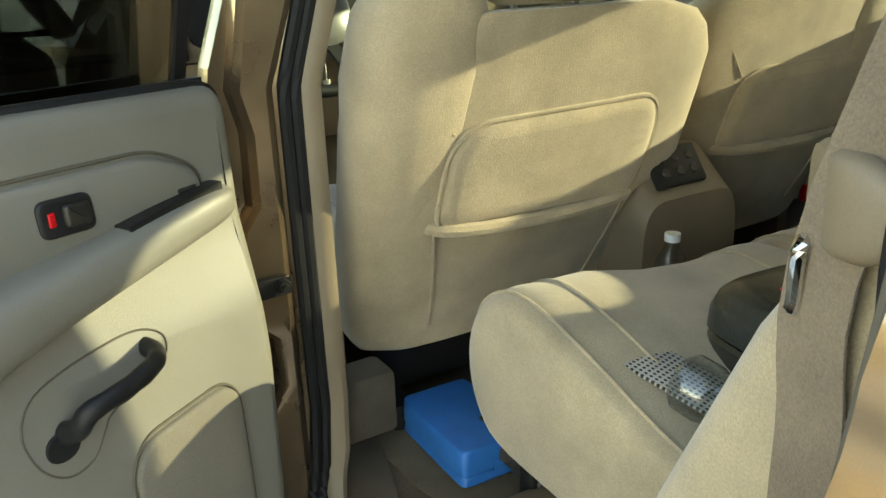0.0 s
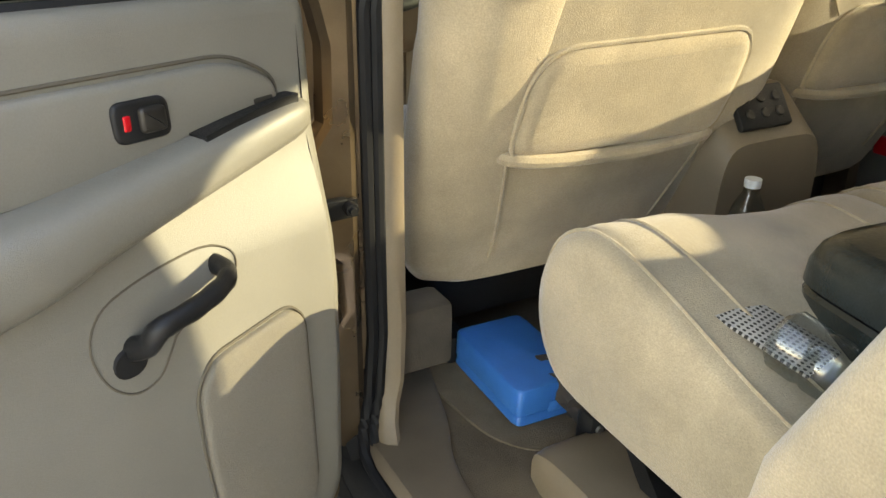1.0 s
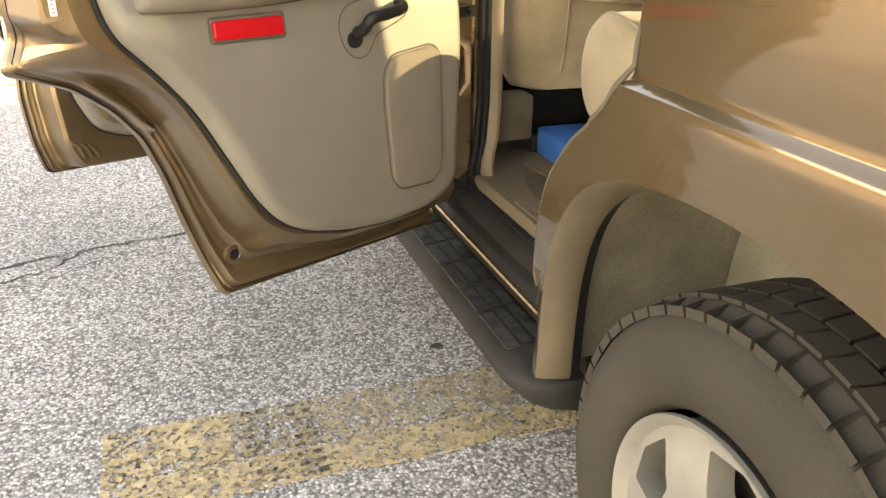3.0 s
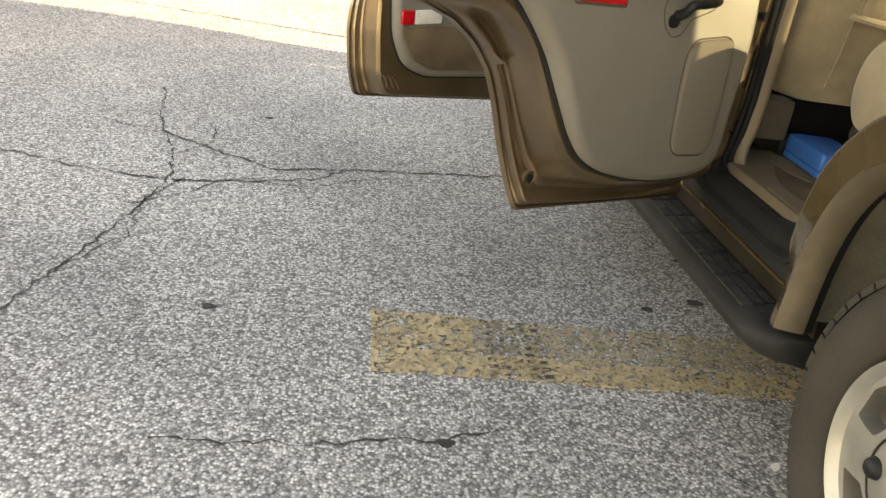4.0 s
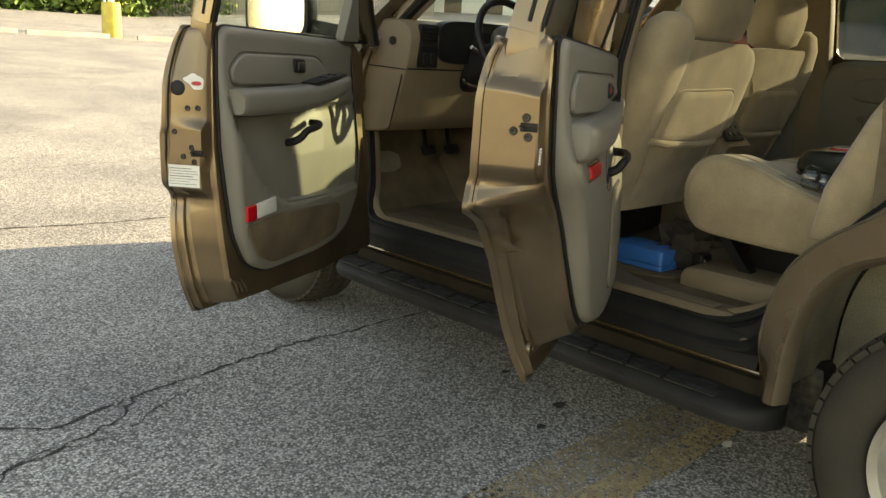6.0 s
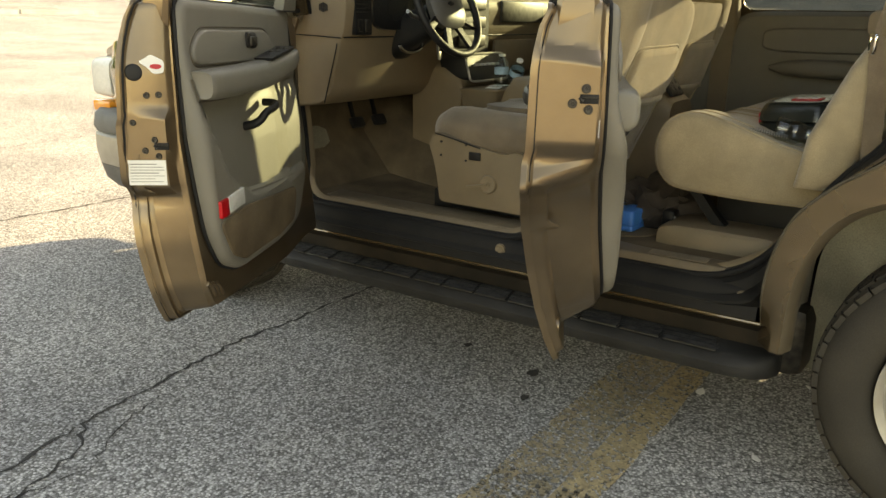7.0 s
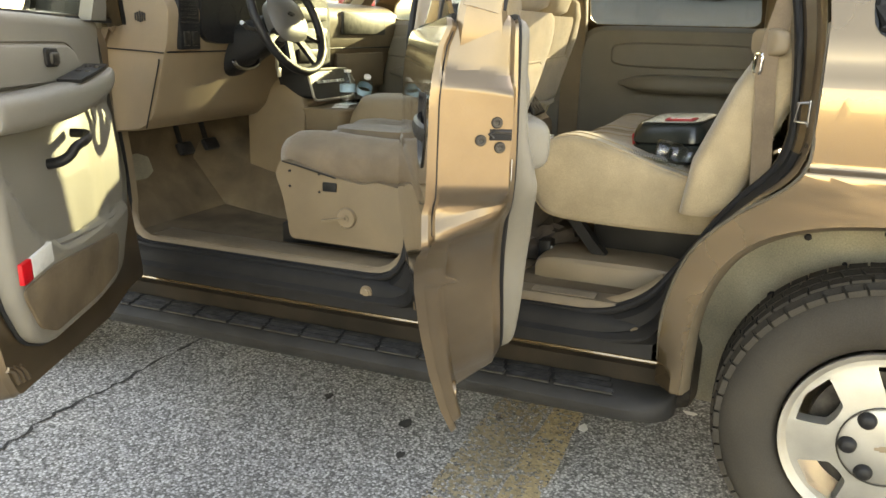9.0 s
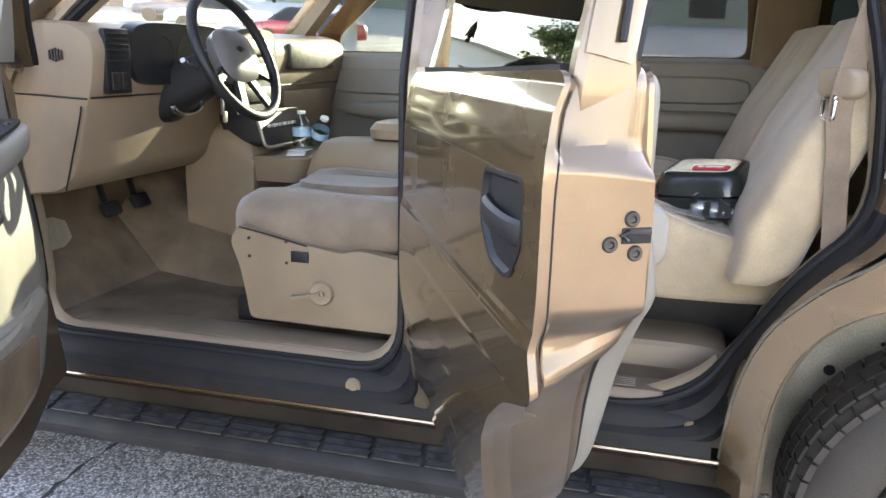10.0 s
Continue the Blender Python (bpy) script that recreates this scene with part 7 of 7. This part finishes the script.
# ---- lot and surroundings ----
def line_paint(name, base, keep):
    """Worn road paint: the asphalt shows through where it has gone."""
    m = material(name, base, 0.85, 0, 0.2, 30, 0.5, 160, 0.5, 200)
    nt = m.node_tree
    out, bs = nt.nodes["Material Output"], nt.nodes["Principled BSDF"]
    tr, mx = nt.nodes.new("ShaderNodeBsdfTransparent"), nt.nodes.new("ShaderNodeMixShader")
    co, n1, n2 = nt.nodes.new("ShaderNodeTexCoord"), nt.nodes.new("ShaderNodeTexVoronoi"), nt.nodes.new("ShaderNodeTexNoise")
    n1.inputs["Scale"].default_value, n2.inputs["Scale"].default_value, n2.inputs["Detail"].default_value = 105, 9, 6
    sep, add, ramp = nt.nodes.new("ShaderNodeSeparateColor"), nt.nodes.new("ShaderNodeMath"), nt.nodes.new("ShaderNodeMapRange")
    for n in (n1, n2):
        nt.links.new(co.outputs["Object"], n.inputs["Vector"])
    nt.links.new(n1.outputs["Color"], sep.inputs["Color"])
    nt.links.new(sep.outputs[1], add.inputs[0])
    nt.links.new(n2.outputs["Fac"], add.inputs[1])
    ramp.inputs["From Min"].default_value, ramp.inputs["From Max"].default_value = 1.5 - keep - 0.15, 1.5 - keep + 0.15
    nt.links.new(add.outputs[0], ramp.inputs["Value"])
    nt.links.new(ramp.outputs["Result"], mx.inputs["Fac"])
    nt.links.new(tr.outputs[0], mx.inputs[1])
    nt.links.new(bs.outputs[0], mx.inputs[2])
    nt.links.new(mx.outputs[0], out.inputs["Surface"])
    return m


LINE_NEW = line_paint("worn_yellow_line_paint", (0.47, 0.355, 0.205), 0.60)
LINE_OLD = line_paint("faded_yellow_line_paint", (0.40, 0.315, 0.20), 0.36)
for x0, x1, y, w, mt in ((-1.80, 1.3, 0.885, 0.115, LINE_NEW), (-1.80, 1.3, 1.045, 0.185, LINE_OLD), (-1.80, -1.5, 1.045, 0.19, LINE_NEW)):
    bm = bmesh.new()
    n_ = 24
    rr = random.Random(3)
    lo = [(x0 + (x1 - x0) * i / n_, y - w / 2 + rr.uniform(-0.006, 0.006)) for i in range(n_ + 1)]
    hi = [(x0 + (x1 - x0) * i / n_, y + w / 2 + rr.uniform(-0.006, 0.006)) for i in range(n_, -1, -1)]
    zt = 0.0035 if mt is LINE_OLD else 0.0045
    sheet(bm, lo + hi, [], lambda u, v, t: V(u, v, zt - t), (), (), 0.003)
    tagged(part("parking_line", bm, mt, ground, "worn yellow parking line", smooth=False), kind="structure")
PRINT = line_paint("tyre_print_rubber", (0.07, 0.065, 0.055), 0.25)
CRACK = material("crack_dirt", (0.04, 0.038, 0.035), 1.0, 0, 0.2, 30)


def crack(pts, w=0.006, seed=1):
    rnd = random.Random(seed)
    P = [V(*p, 0) for p in pts]
    fine = []
    for a, b in zip(P, P[1:]):
        n = max(2, int((b - a).length / 0.03))
        for i in range(n):
            p = a.lerp(b, i / n)
            fine.append(p + V(rnd.uniform(-1, 1), rnd.uniform(-1, 1), 0) * 0.012)
    bm = bmesh.new()
    prev = None
    for i, p in enumerate(fine):
        d = (fine[min(i + 1, len(fine) - 1)] - fine[max(i - 1, 0)]).normalized()
        s = V(-d.y, d.x, 0) * w * rnd.uniform(0.15, 1.0)
        q = [bm.verts.new((p + s * k) + V(0, 0, ground_z(p.x, p.y) + 0.003)) for k in (-0.5, 0.5)]
        if prev:
            face(bm, (prev[0], prev[1], q[1], q[0]))
        prev = q
    tagged(part("asphalt_crack", bm, CRACK, ground, smooth=False), kind="structure")


crack([(-2.95, 0.3), (-2.80, 1.0), (-2.70, 1.37), (-2.58, 2.0), (-2.62, 2.3), (-2.78, 2.75), (-2.87, 3.25)], 0.012, 1)
crack([(-2.58, 2.0), (-2.29, 2.06), (-2.0, 2.17), (-1.93, 2.29), (-1.55, 2.36), (-1.22, 2.41), (-0.88, 2.405), (-0.4, 2.42), (0.4, 2.45)], 0.018, 2)
crack([(-2.72, 2.55), (-2.45, 2.36), (-2.2, 2.22), (-1.93, 2.29)], 0.018, 3)
crack([(-3.4, 2.2), (-2.95, 2.05), (-2.58, 2.0)], 0.014, 4)
crack([(-2.66, 1.75), (-2.50, 1.88), (-2.40, 2.04), (-2.22, 2.11)], 0.010, 11)
crack([(-2.75, 1.2), (-2.60, 1.5), (-2.62, 1.8), (-2.52, 2.06)], 0.009, 12)
crack([(-2.60, 2.3), (-2.48, 2.50), (-2.55, 2.72)], 0.009, 13)
crack([(-2.25, 2.07), (-2.05, 2.05), (-1.85, 2.20), (-1.62, 2.28)], 0.008, 14)
crack([(-2.70, 2.62), (-2.86, 2.58), (-3.05, 2.66)], 0.008, 15)
crack([(-2.3, 0.50), (-1.9, 0.52), (-1.62, 0.56), (-1.45, 0.62)], 0.009, 5)
crack([(-0.95, 0.53), (-0.8, 0.35), (-0.72, 0.1)], 0.006, 6)
crack([(-6.0, 5.45), (-4.4, 5.45), (-2.4, 5.06), (-1.0, 4.76), (1.5, 4.7)], 0.03, 7)
crack([(-5, 6.5), (-2.3, 6.6), (-0.7, 6.72), (1, 6.9)], 0.02, 8)
crack([(-6, 13.0), (-1.0, 13.1), (3, 13.3)], 0.05, 9)
crack([(-4, 9.6), (-1.5, 9.8)], 0.03, 10)
spots = [(-1.62, 0.546, 0.022), (-2.27, 1.09, 0.02), (-0.69, 1.36, 0.03), (-0.63, 1.69, 0.02), (-0.88, 1.29, 0.02), (-2.3, 2.9, 0.02)]
for i, (x, y, r) in enumerate(spots):
    bm = bmesh.new()
    o = [(x + r * math.cos(t) * (1 + 0.25 * math.sin(3 * t + i)), y + r * 0.7 * math.sin(t)) for t in steps(0, 2 * math.pi, 14)[:-1]]
    sheet(bm, o, [], lambda u, v, t: V(u, v, 0.004 - t * 0.5), (), (), 0.004)
    tagged(part("gum_spot", bm, CRACK, ground), kind="structure")
# dark tyre print across the paint
for i in range(5):
    for j in range(9):
        bm = bmesh.new()
        x, y = -1.47 + 0.038 * i, 0.84 + 0.034 * j
        sheet(bm, [(x, y), (x + 0.026, y + 0.006), (x + 0.026, y + 0.022), (x, y + 0.016)], [], lambda u, v, t: V(u, v, 0.0065 - t * 0.3), (), (), 0.004)
        tagged(part("tyre_print", bm, PRINT, ground, smooth=False), kind="structure")
# white flecks laid under the car as painted sun patches
for x, y, k, rz in ((-0.448, 0.808, 1.0, 0), (-0.790, 0.526, 0.7, 40), (-0.357, 3.04, 1.1, 20), (-0.156, 0.485, 0.9, 75)):
    sun_patch = thing("sun_fleck", "small white fleck painted as a sun patch on the asphalt", "litter", "scraps of litter", pose(x, y, 0.003, 0, 0, rz))
    bm = bmesh.new()
    sheet(bm, smooth_loop([(-0.03 * k, -0.01 * k), (0.0, -0.018 * k), (0.035 * k, 0.0), (0.01 * k, 0.016 * k), (-0.02 * k, 0.012 * k)], 0.008), [], lambda u, v, t: V(u, v, 0.004 + 0.1 * abs(u) - t), (), (), 0.001)
    part("fleck", bm, PAPER, sun_patch)


def sign_post(x, y, turn=180):
    z = ground_z(x, y)
    s = thing("parking_sign", "white and blue parking sign on a yellow post", "sign", "parking signs", pose(x, y, z))
    bm = bmesh.new()
    lathe(bm, [(0, 0), (0.09, 0), (0.09, 0.78), (0.07, 0.80), (0, 0.80)], (0, 0, 0), "z", 16)
    part("bollard", bm, YELLOW, s, "yellow painted bollard")
    bm = bmesh.new()
    tube(bm, [V(0, 0, 0.78), V(0, 0, 1.62)], 0.03, 8)
    part("pole", bm, WHITE, s)
    bm = bmesh.new()
    box(bm, (0, -0.03, 1.82), (0.32, 0.012, 0.58), 0.005)
    part("plate", bm, WHITE, s)
    bm = bmesh.new()
    box(bm, (0, -0.042, 1.78), (0.19, 0.006, 0.19), 0.002)
    part("blue_square", bm, BLUESIGN, s)
    return s


sign_post(3.08, 24.5)
sign_post(6.85, 25.0)
# lamp pole on its base
lp_ob = thing("lamp_pole", "white lamp pole on a yellow concrete base", "lamp pole", matrix=pose(6.88, 24.6, ground_z(6.88, 24.6)))
bm = bmesh.new()
lathe(bm, [(0, 0), (0.27, 0), (0.27, 0.95), (0.24, 1.0), (0, 1.0)], (0, 0, 0), "z", 24)
part("base", bm, YELLOW, lp_ob)
bm = bmesh.new()
tube(bm, [V(0, 0, 0.98), V(0, 0, 8)], 0.09, 10)
part("pole", bm, WHITE, lp_ob)
for x, y, rz in ((3.05, 24.25, -2), (5.4, 23.9, -2), (8.4, 23.7, -4), (10.9, 23.9, -6)):
    ws = thing("wheel_stop", "weathered pale concrete wheel stop", "wheel stop", "wheel stops", pose(x, y, ground_z(x, y), 0, 0, rz))
    bm = bmesh.new()
    sweep(bm, [V(-1.1, 0, 0), V(1.1, 0, 0)], [(-0.09, 0), (0.09, 0), (0.06, 0.13), (-0.06, 0.13)])
    part("block", bm, CONCRETE, ws, smooth=False)

# trees and bushes along the far edge
LEAF = material("leaf_green", (0.088, 0.165, 0.030), 0.6, 0, 0.35, 0.8, 0.2, 30, tint=(0.034, 0.070, 0.018))
LEAF_LIGHT = material("leaf_yellow_green", (0.17, 0.25, 0.040), 0.6, 0, 0.3, 0.8, 0.2, 30, tint=(0.07, 0.12, 0.03))
BARK = material("bark", (0.12, 0.09, 0.065), 0.95, 0, 0.3, 6, 0.5, 40, 0.8, 30)


def leaf_cloud(bm, clumps, n, size, rnd):
    for _ in range(n):
        c, r = rnd.choice(clumps)
        d = V(rnd.gauss(0, 1), rnd.gauss(0, 1), rnd.gauss(0, 1)).normalized() * (rnd.random() ** 0.4)
        p = c + V(d.x * r.x, d.y * r.y, d.z * r.z)
        a = V(rnd.gauss(0, 1), rnd.gauss(0, 1), rnd.gauss(0, 0.6)).normalized()
        b = a.orthogonal().normalized()
        b = (Matrix.Rotation(rnd.uniform(0, 6.28), 3, a) @ b)
        s = size * rnd.uniform(0.6, 1.3)
        q = [p + a * s, p + b * s * 0.55, p - a * s * 0.8, p - b * s * 0.5]
        face(bm, [bm.verts.new(v) for v in q])


def tree(x, y, h, seed, leaves=LEAF):
    rnd = random.Random(seed)
    t = thing("tree", "leafy green tree behind the lot", "tree", "trees behind the lot", pose(x, y, ground_z(x, y)))
    bm = bmesh.new()
    top = V(rnd.uniform(-0.3, 0.3), rnd.uniform(-0.3, 0.3), h * 0.6)
    rings = []
    for k in steps(0, 1, 5):
        rings.append(srect(top * k, X, Y, 0.17 * (1 - 0.7 * k), 0.17 * (1 - 0.7 * k), 2, 10))
    loft(bm, rings)
    clumps = []
    for i in range(14):
        a = rnd.uniform(0, 6.28)
        base = top * rnd.uniform(0.2, 0.95)
        tip = base + V(math.cos(a), math.sin(a), rnd.uniform(0.3, 0.9)) * rnd.uniform(0.9, 0.32 * h)
        tube(bm, [base, base.lerp(tip, 0.5) + V(0, 0, 0.1), tip], 0.045, 6)
        r = rnd.uniform(0.7, 1.3) * h / 7
        clumps += [(tip, V(r, r, r * 0.8)), (base.lerp(tip, 0.6) + V(0, 0, 0.3), V(r, r, r) * 0.7)]
    part("trunk", bm, BARK, t)
    bm = bmesh.new()
    leaf_cloud(bm, clumps, 5200, 0.22, rnd)
    part("crown", bm, leaves, t, smooth=False)


rnd = random.Random(5)
for i in range(28):
    x = -16 + i * 2.1 + rnd.uniform(-1, 1)
    tree(x, (47 if i % 2 else 51) + rnd.uniform(-1, 1), rnd.uniform(6.5, 10), 100 + i, LEAF_LIGHT if i % 4 == 2 else LEAF)
for i in range(34):
    x = -18 + (i // 2) * 3.0 + (i % 2) * 1.5 + rnd.uniform(-0.8, 0.8)
    yb = (43.5 if i % 2 else 45.8) + rnd.uniform(-0.8, 0.8)
    b = thing("bush", "dense dark green bush at the edge of the lot", "bush", "bushes along the lot", pose(x, yb, ground_z(x, yb)))
    bm = bmesh.new()
    cl = [(V(rnd.uniform(-1.4, 1.4), rnd.uniform(-0.5, 0.5), rnd.uniform(0.3, 2.6 if i % 2 else 5.0)), V(1.1, 0.8, 0.9)) for _ in range(14)]
    leaf_cloud(bm, cl, 2600, 0.19, rnd)
    part("leaves", bm, LEAF if i % 3 else LEAF_LIGHT, b, smooth=False)
    bm = bmesh.new()
    for _ in range(5):
        tube(bm, [V(rnd.uniform(-0.3, 0.3), 0, 0), V(rnd.uniform(-1, 1), rnd.uniform(-0.3, 0.3), 1.3)], 0.02, 5)
    part("stem", bm, BARK, b)
# weathered fence
WOOD = material("grey_fence_wood", (0.30, 0.28, 0.25), 0.9, 0, 0.25, 5, 0.4, 60, 0.5, 50)
fence = thing("fence", "weathered grey wooden board fence", "fence")
for i in range(130):
    x = 13.0 + i * 0.165
    bm = bmesh.new()
    h = 1.85 + rnd.uniform(-0.05, 0.05)
    sheet(bm, [(-0.07, 0), (0.07, 0), (0.07, h - 0.08), (0.0, h), (-0.07, h - 0.08)], [], lambda u, v, t: V(u, t, v), (), (), 0.02)
    part("board", bm, WOOD, fence, smooth=False, matrix=pose(x, 44.3 - 0.18 * (x - 13), ground_z(x, 42) - 0.1))
for z in (0.5, 1.4):
    bm = bmesh.new()
    sweep(bm, [V(13, 44.36, z + 1.0), V(34.3, 44.36 - 0.18 * 21.3, z + 1.0)], rect(0.05, 0.09))
    part("rail", bm, WOOD, fence, smooth=False)
# low white building ahead to the far side
bl = thing("low_building", "low white flat-roofed building with a row of windows", "building", matrix=pose(40, 42, 1.0, 0, 0, -55))
bm = bmesh.new()
outer = [(-14, 0), (14, 0), (14, 4.6), (-14, 4.6)]
hl = [[(x, 1.2), (x + 1.3, 1.2), (x + 1.3, 3.0), (x, 3.0)] for x in (-11.5, -8.5, -5.5, -2.5, 0.5, 3.5, 6.5, 9.5)]
sheet(bm, outer, hl, lambda u, v, t: V(u, t, v), (), (), 0.3)
for sx in (-14, 14):
    box(bm, (sx, 5, 2.3), (0.3, 10, 4.6))
box(bm, (0, 10, 2.3), (28, 0.3, 4.6))
part("wall", bm, WHITE, bl, smooth=False)
bm = bmesh.new()
box(bm, (0, 5, 4.72), (28.8, 10.8, 0.25))
part("roof", bm, CONCRETE, bl, smooth=False)
for h_ in hl:
    bm = bmesh.new()
    box(bm, (h_[0][0] + 0.65, 0.16, 2.1), (1.3, 0.04, 1.8))
    part("window", bm, BLACK, bl, smooth=False)
# far cars beyond the far side windows
def far_car(x, y, rz, mt):
    c = thing("parked_car", "parked car far across the lot", "car", "cars across the lot", pose(x, y, ground_z(x, y), 0, 0, rz))
    bm = bmesh.new()
    loft(bm, [srect((0, yy, zz), X, Z, hx, hz, 5, 20) for yy, zz, hx, hz in [(-2.2, 0.62, 0.75, 0.2), (-2.1, 0.65, 0.85, 0.30), (-1.2, 0.66, 0.88, 0.33), (1.2, 0.66, 0.88, 0.32), (2.1, 0.60, 0.84, 0.27), (2.25, 0.58, 0.7, 0.2)]])
    part("body", bm, mt, c)
    bm = bmesh.new()
    loft(bm, [srect((0, 0, zz), X, Y, hx, hy, 5, 20) for zz, hx, hy in [(0.95, 0.82, 1.5), (1.2, 0.72, 1.15), (1.42, 0.62, 0.8), (1.45, 0.5, 0.65)]])
    part("cabin", bm, BLACK, c)
    for sx in (-0.8, 0.8):
        for sy in (-1.4, 1.4):
            bm = bmesh.new()
            lathe(bm, [(0, -0.1), (0.32, -0.1), (0.32, 0.1), (0, 0.1)], (sx, sy, 0.32), "x", 16)
            part("wheel", bm, TYRE, c)


far_car(26, 14, 20, material("red_car_paint", (0.35, 0.02, 0.02), 0.3, 0, 0.05, 2, coat=0.6))
far_car(30, 20, 20, WHITE)
far_car(66, 7, 0, WHITE)
far_car(66, 16, 0, WHITE)
far_car(34, 24.5, 20, material("dark_blue_car_paint", (0.03, 0.05, 0.1), 0.3, 0, 0.05, 2, coat=0.6))
# long beige building along the near side, out past the camera
BEIGE = material("tan_brick_render", (0.105, 0.064, 0.032), 0.85, 0, 0.08, 0.7, 0.15, 20, 0.3, 30)
nb = thing("tan_building", "long tan rendered building facing the car", "building", matrix=pose(-30, 26, 0, 0, 0, 90))
bm = bmesh.new()
doors_ = [[(x, 0.0), (x + 2.6, 0.0), (x + 2.6, 2.8), (x, 2.8)] for x in (-13, -4, 7)]
wall_o = [(-16, 0)] + [p for d_ in doors_ for p in (d_[0], d_[3], d_[2], d_[1])] + [(11, 0), (11, 5.2), (-16, 5.2)]
sheet(bm, wall_o, [], lambda u, v, t: V(u, t, v), (), (), 0.3)
for sx in (-16, 11):
    box(bm, (sx, 4.2, 2.6), (0.3, 8, 5.2))
box(bm, (-2.5, 8.2, 2.6), (27, 0.3, 5.2))
part("wall", bm, BEIGE, nb, smooth=False)
bm = bmesh.new()
box(bm, (-2.5, 4.1, 5.3), (27.6, 8.8, 0.3))
part("roof", bm, CONCRETE, nb, smooth=False)
for d_ in doors_:
    bm = bmesh.new()
    box(bm, (d_[0][0] + 1.3, 0.2, 1.4), (2.6, 0.06, 2.8))
    part("door", bm, BLACK, nb, smooth=False)
rnd = random.Random(9)
for i in range(7):
    tree(-24 + i * 8, -55 + rnd.uniform(-3, 3), rnd.uniform(7, 10), 400 + i, LEAF)
# grey-green building across the lot
GREYWALL = material("grey_green_cladding", (0.16, 0.18, 0.16), 0.8, 0, 0.12, 0.5, 0.15, 10)
fb = thing("grey_building", "long low grey-green building across the lot", "building", matrix=pose(72, 6, ground_z(72, 6) - 0.2, 0, 0, -90))
bm = bmesh.new()
hl = [[(x, 0.9), (x + 3.0, 0.9), (x + 3.0, 3.2), (x, 3.2)] for x in (-26, -18, -10, -2, 6, 14, 22)]
sheet(bm, [(-34, 0), (34, 0), (34, 7), (-34, 7)], hl, lambda u, v, t: V(u, t, v), (), (), 0.3)
box(bm, (0, 10, 3.5), (68, 0.3, 7))
part("wall", bm, GREYWALL, fb, smooth=False)
bm = bmesh.new()
box(bm, (0, 5, 7.15), (69, 11, 0.3))
part("roof", bm, CONCRETE, fb, smooth=False)
for h_ in hl:
    bm = bmesh.new()
    box(bm, (h_[0][0] + 1.5, 0.16, 2.05), (3.0, 0.04, 2.3))
    part("window", bm, BLACK, fb, smooth=False)
# two lines of sticker lettering on the quarter window, drawn as bars
for z, y0, hh, pitch, n in ((1.389, 0.030, 0.021, 0.021, 6), (1.362, 0.006, 0.014, 0.017, 6)):
    for k in range(n):
        bm = bmesh.new()
        box(bm, (0, 0, 0), (0.002, pitch * (0.82 if k % 3 else 0.7), hh), 0.0)
        part("sticker_bar", bm, PAPER, suv, "white sticker bar", smooth=False, matrix=pose(-side(z) - 0.003, y0 - pitch * k - pitch / 2, z, 0, 20, 0))
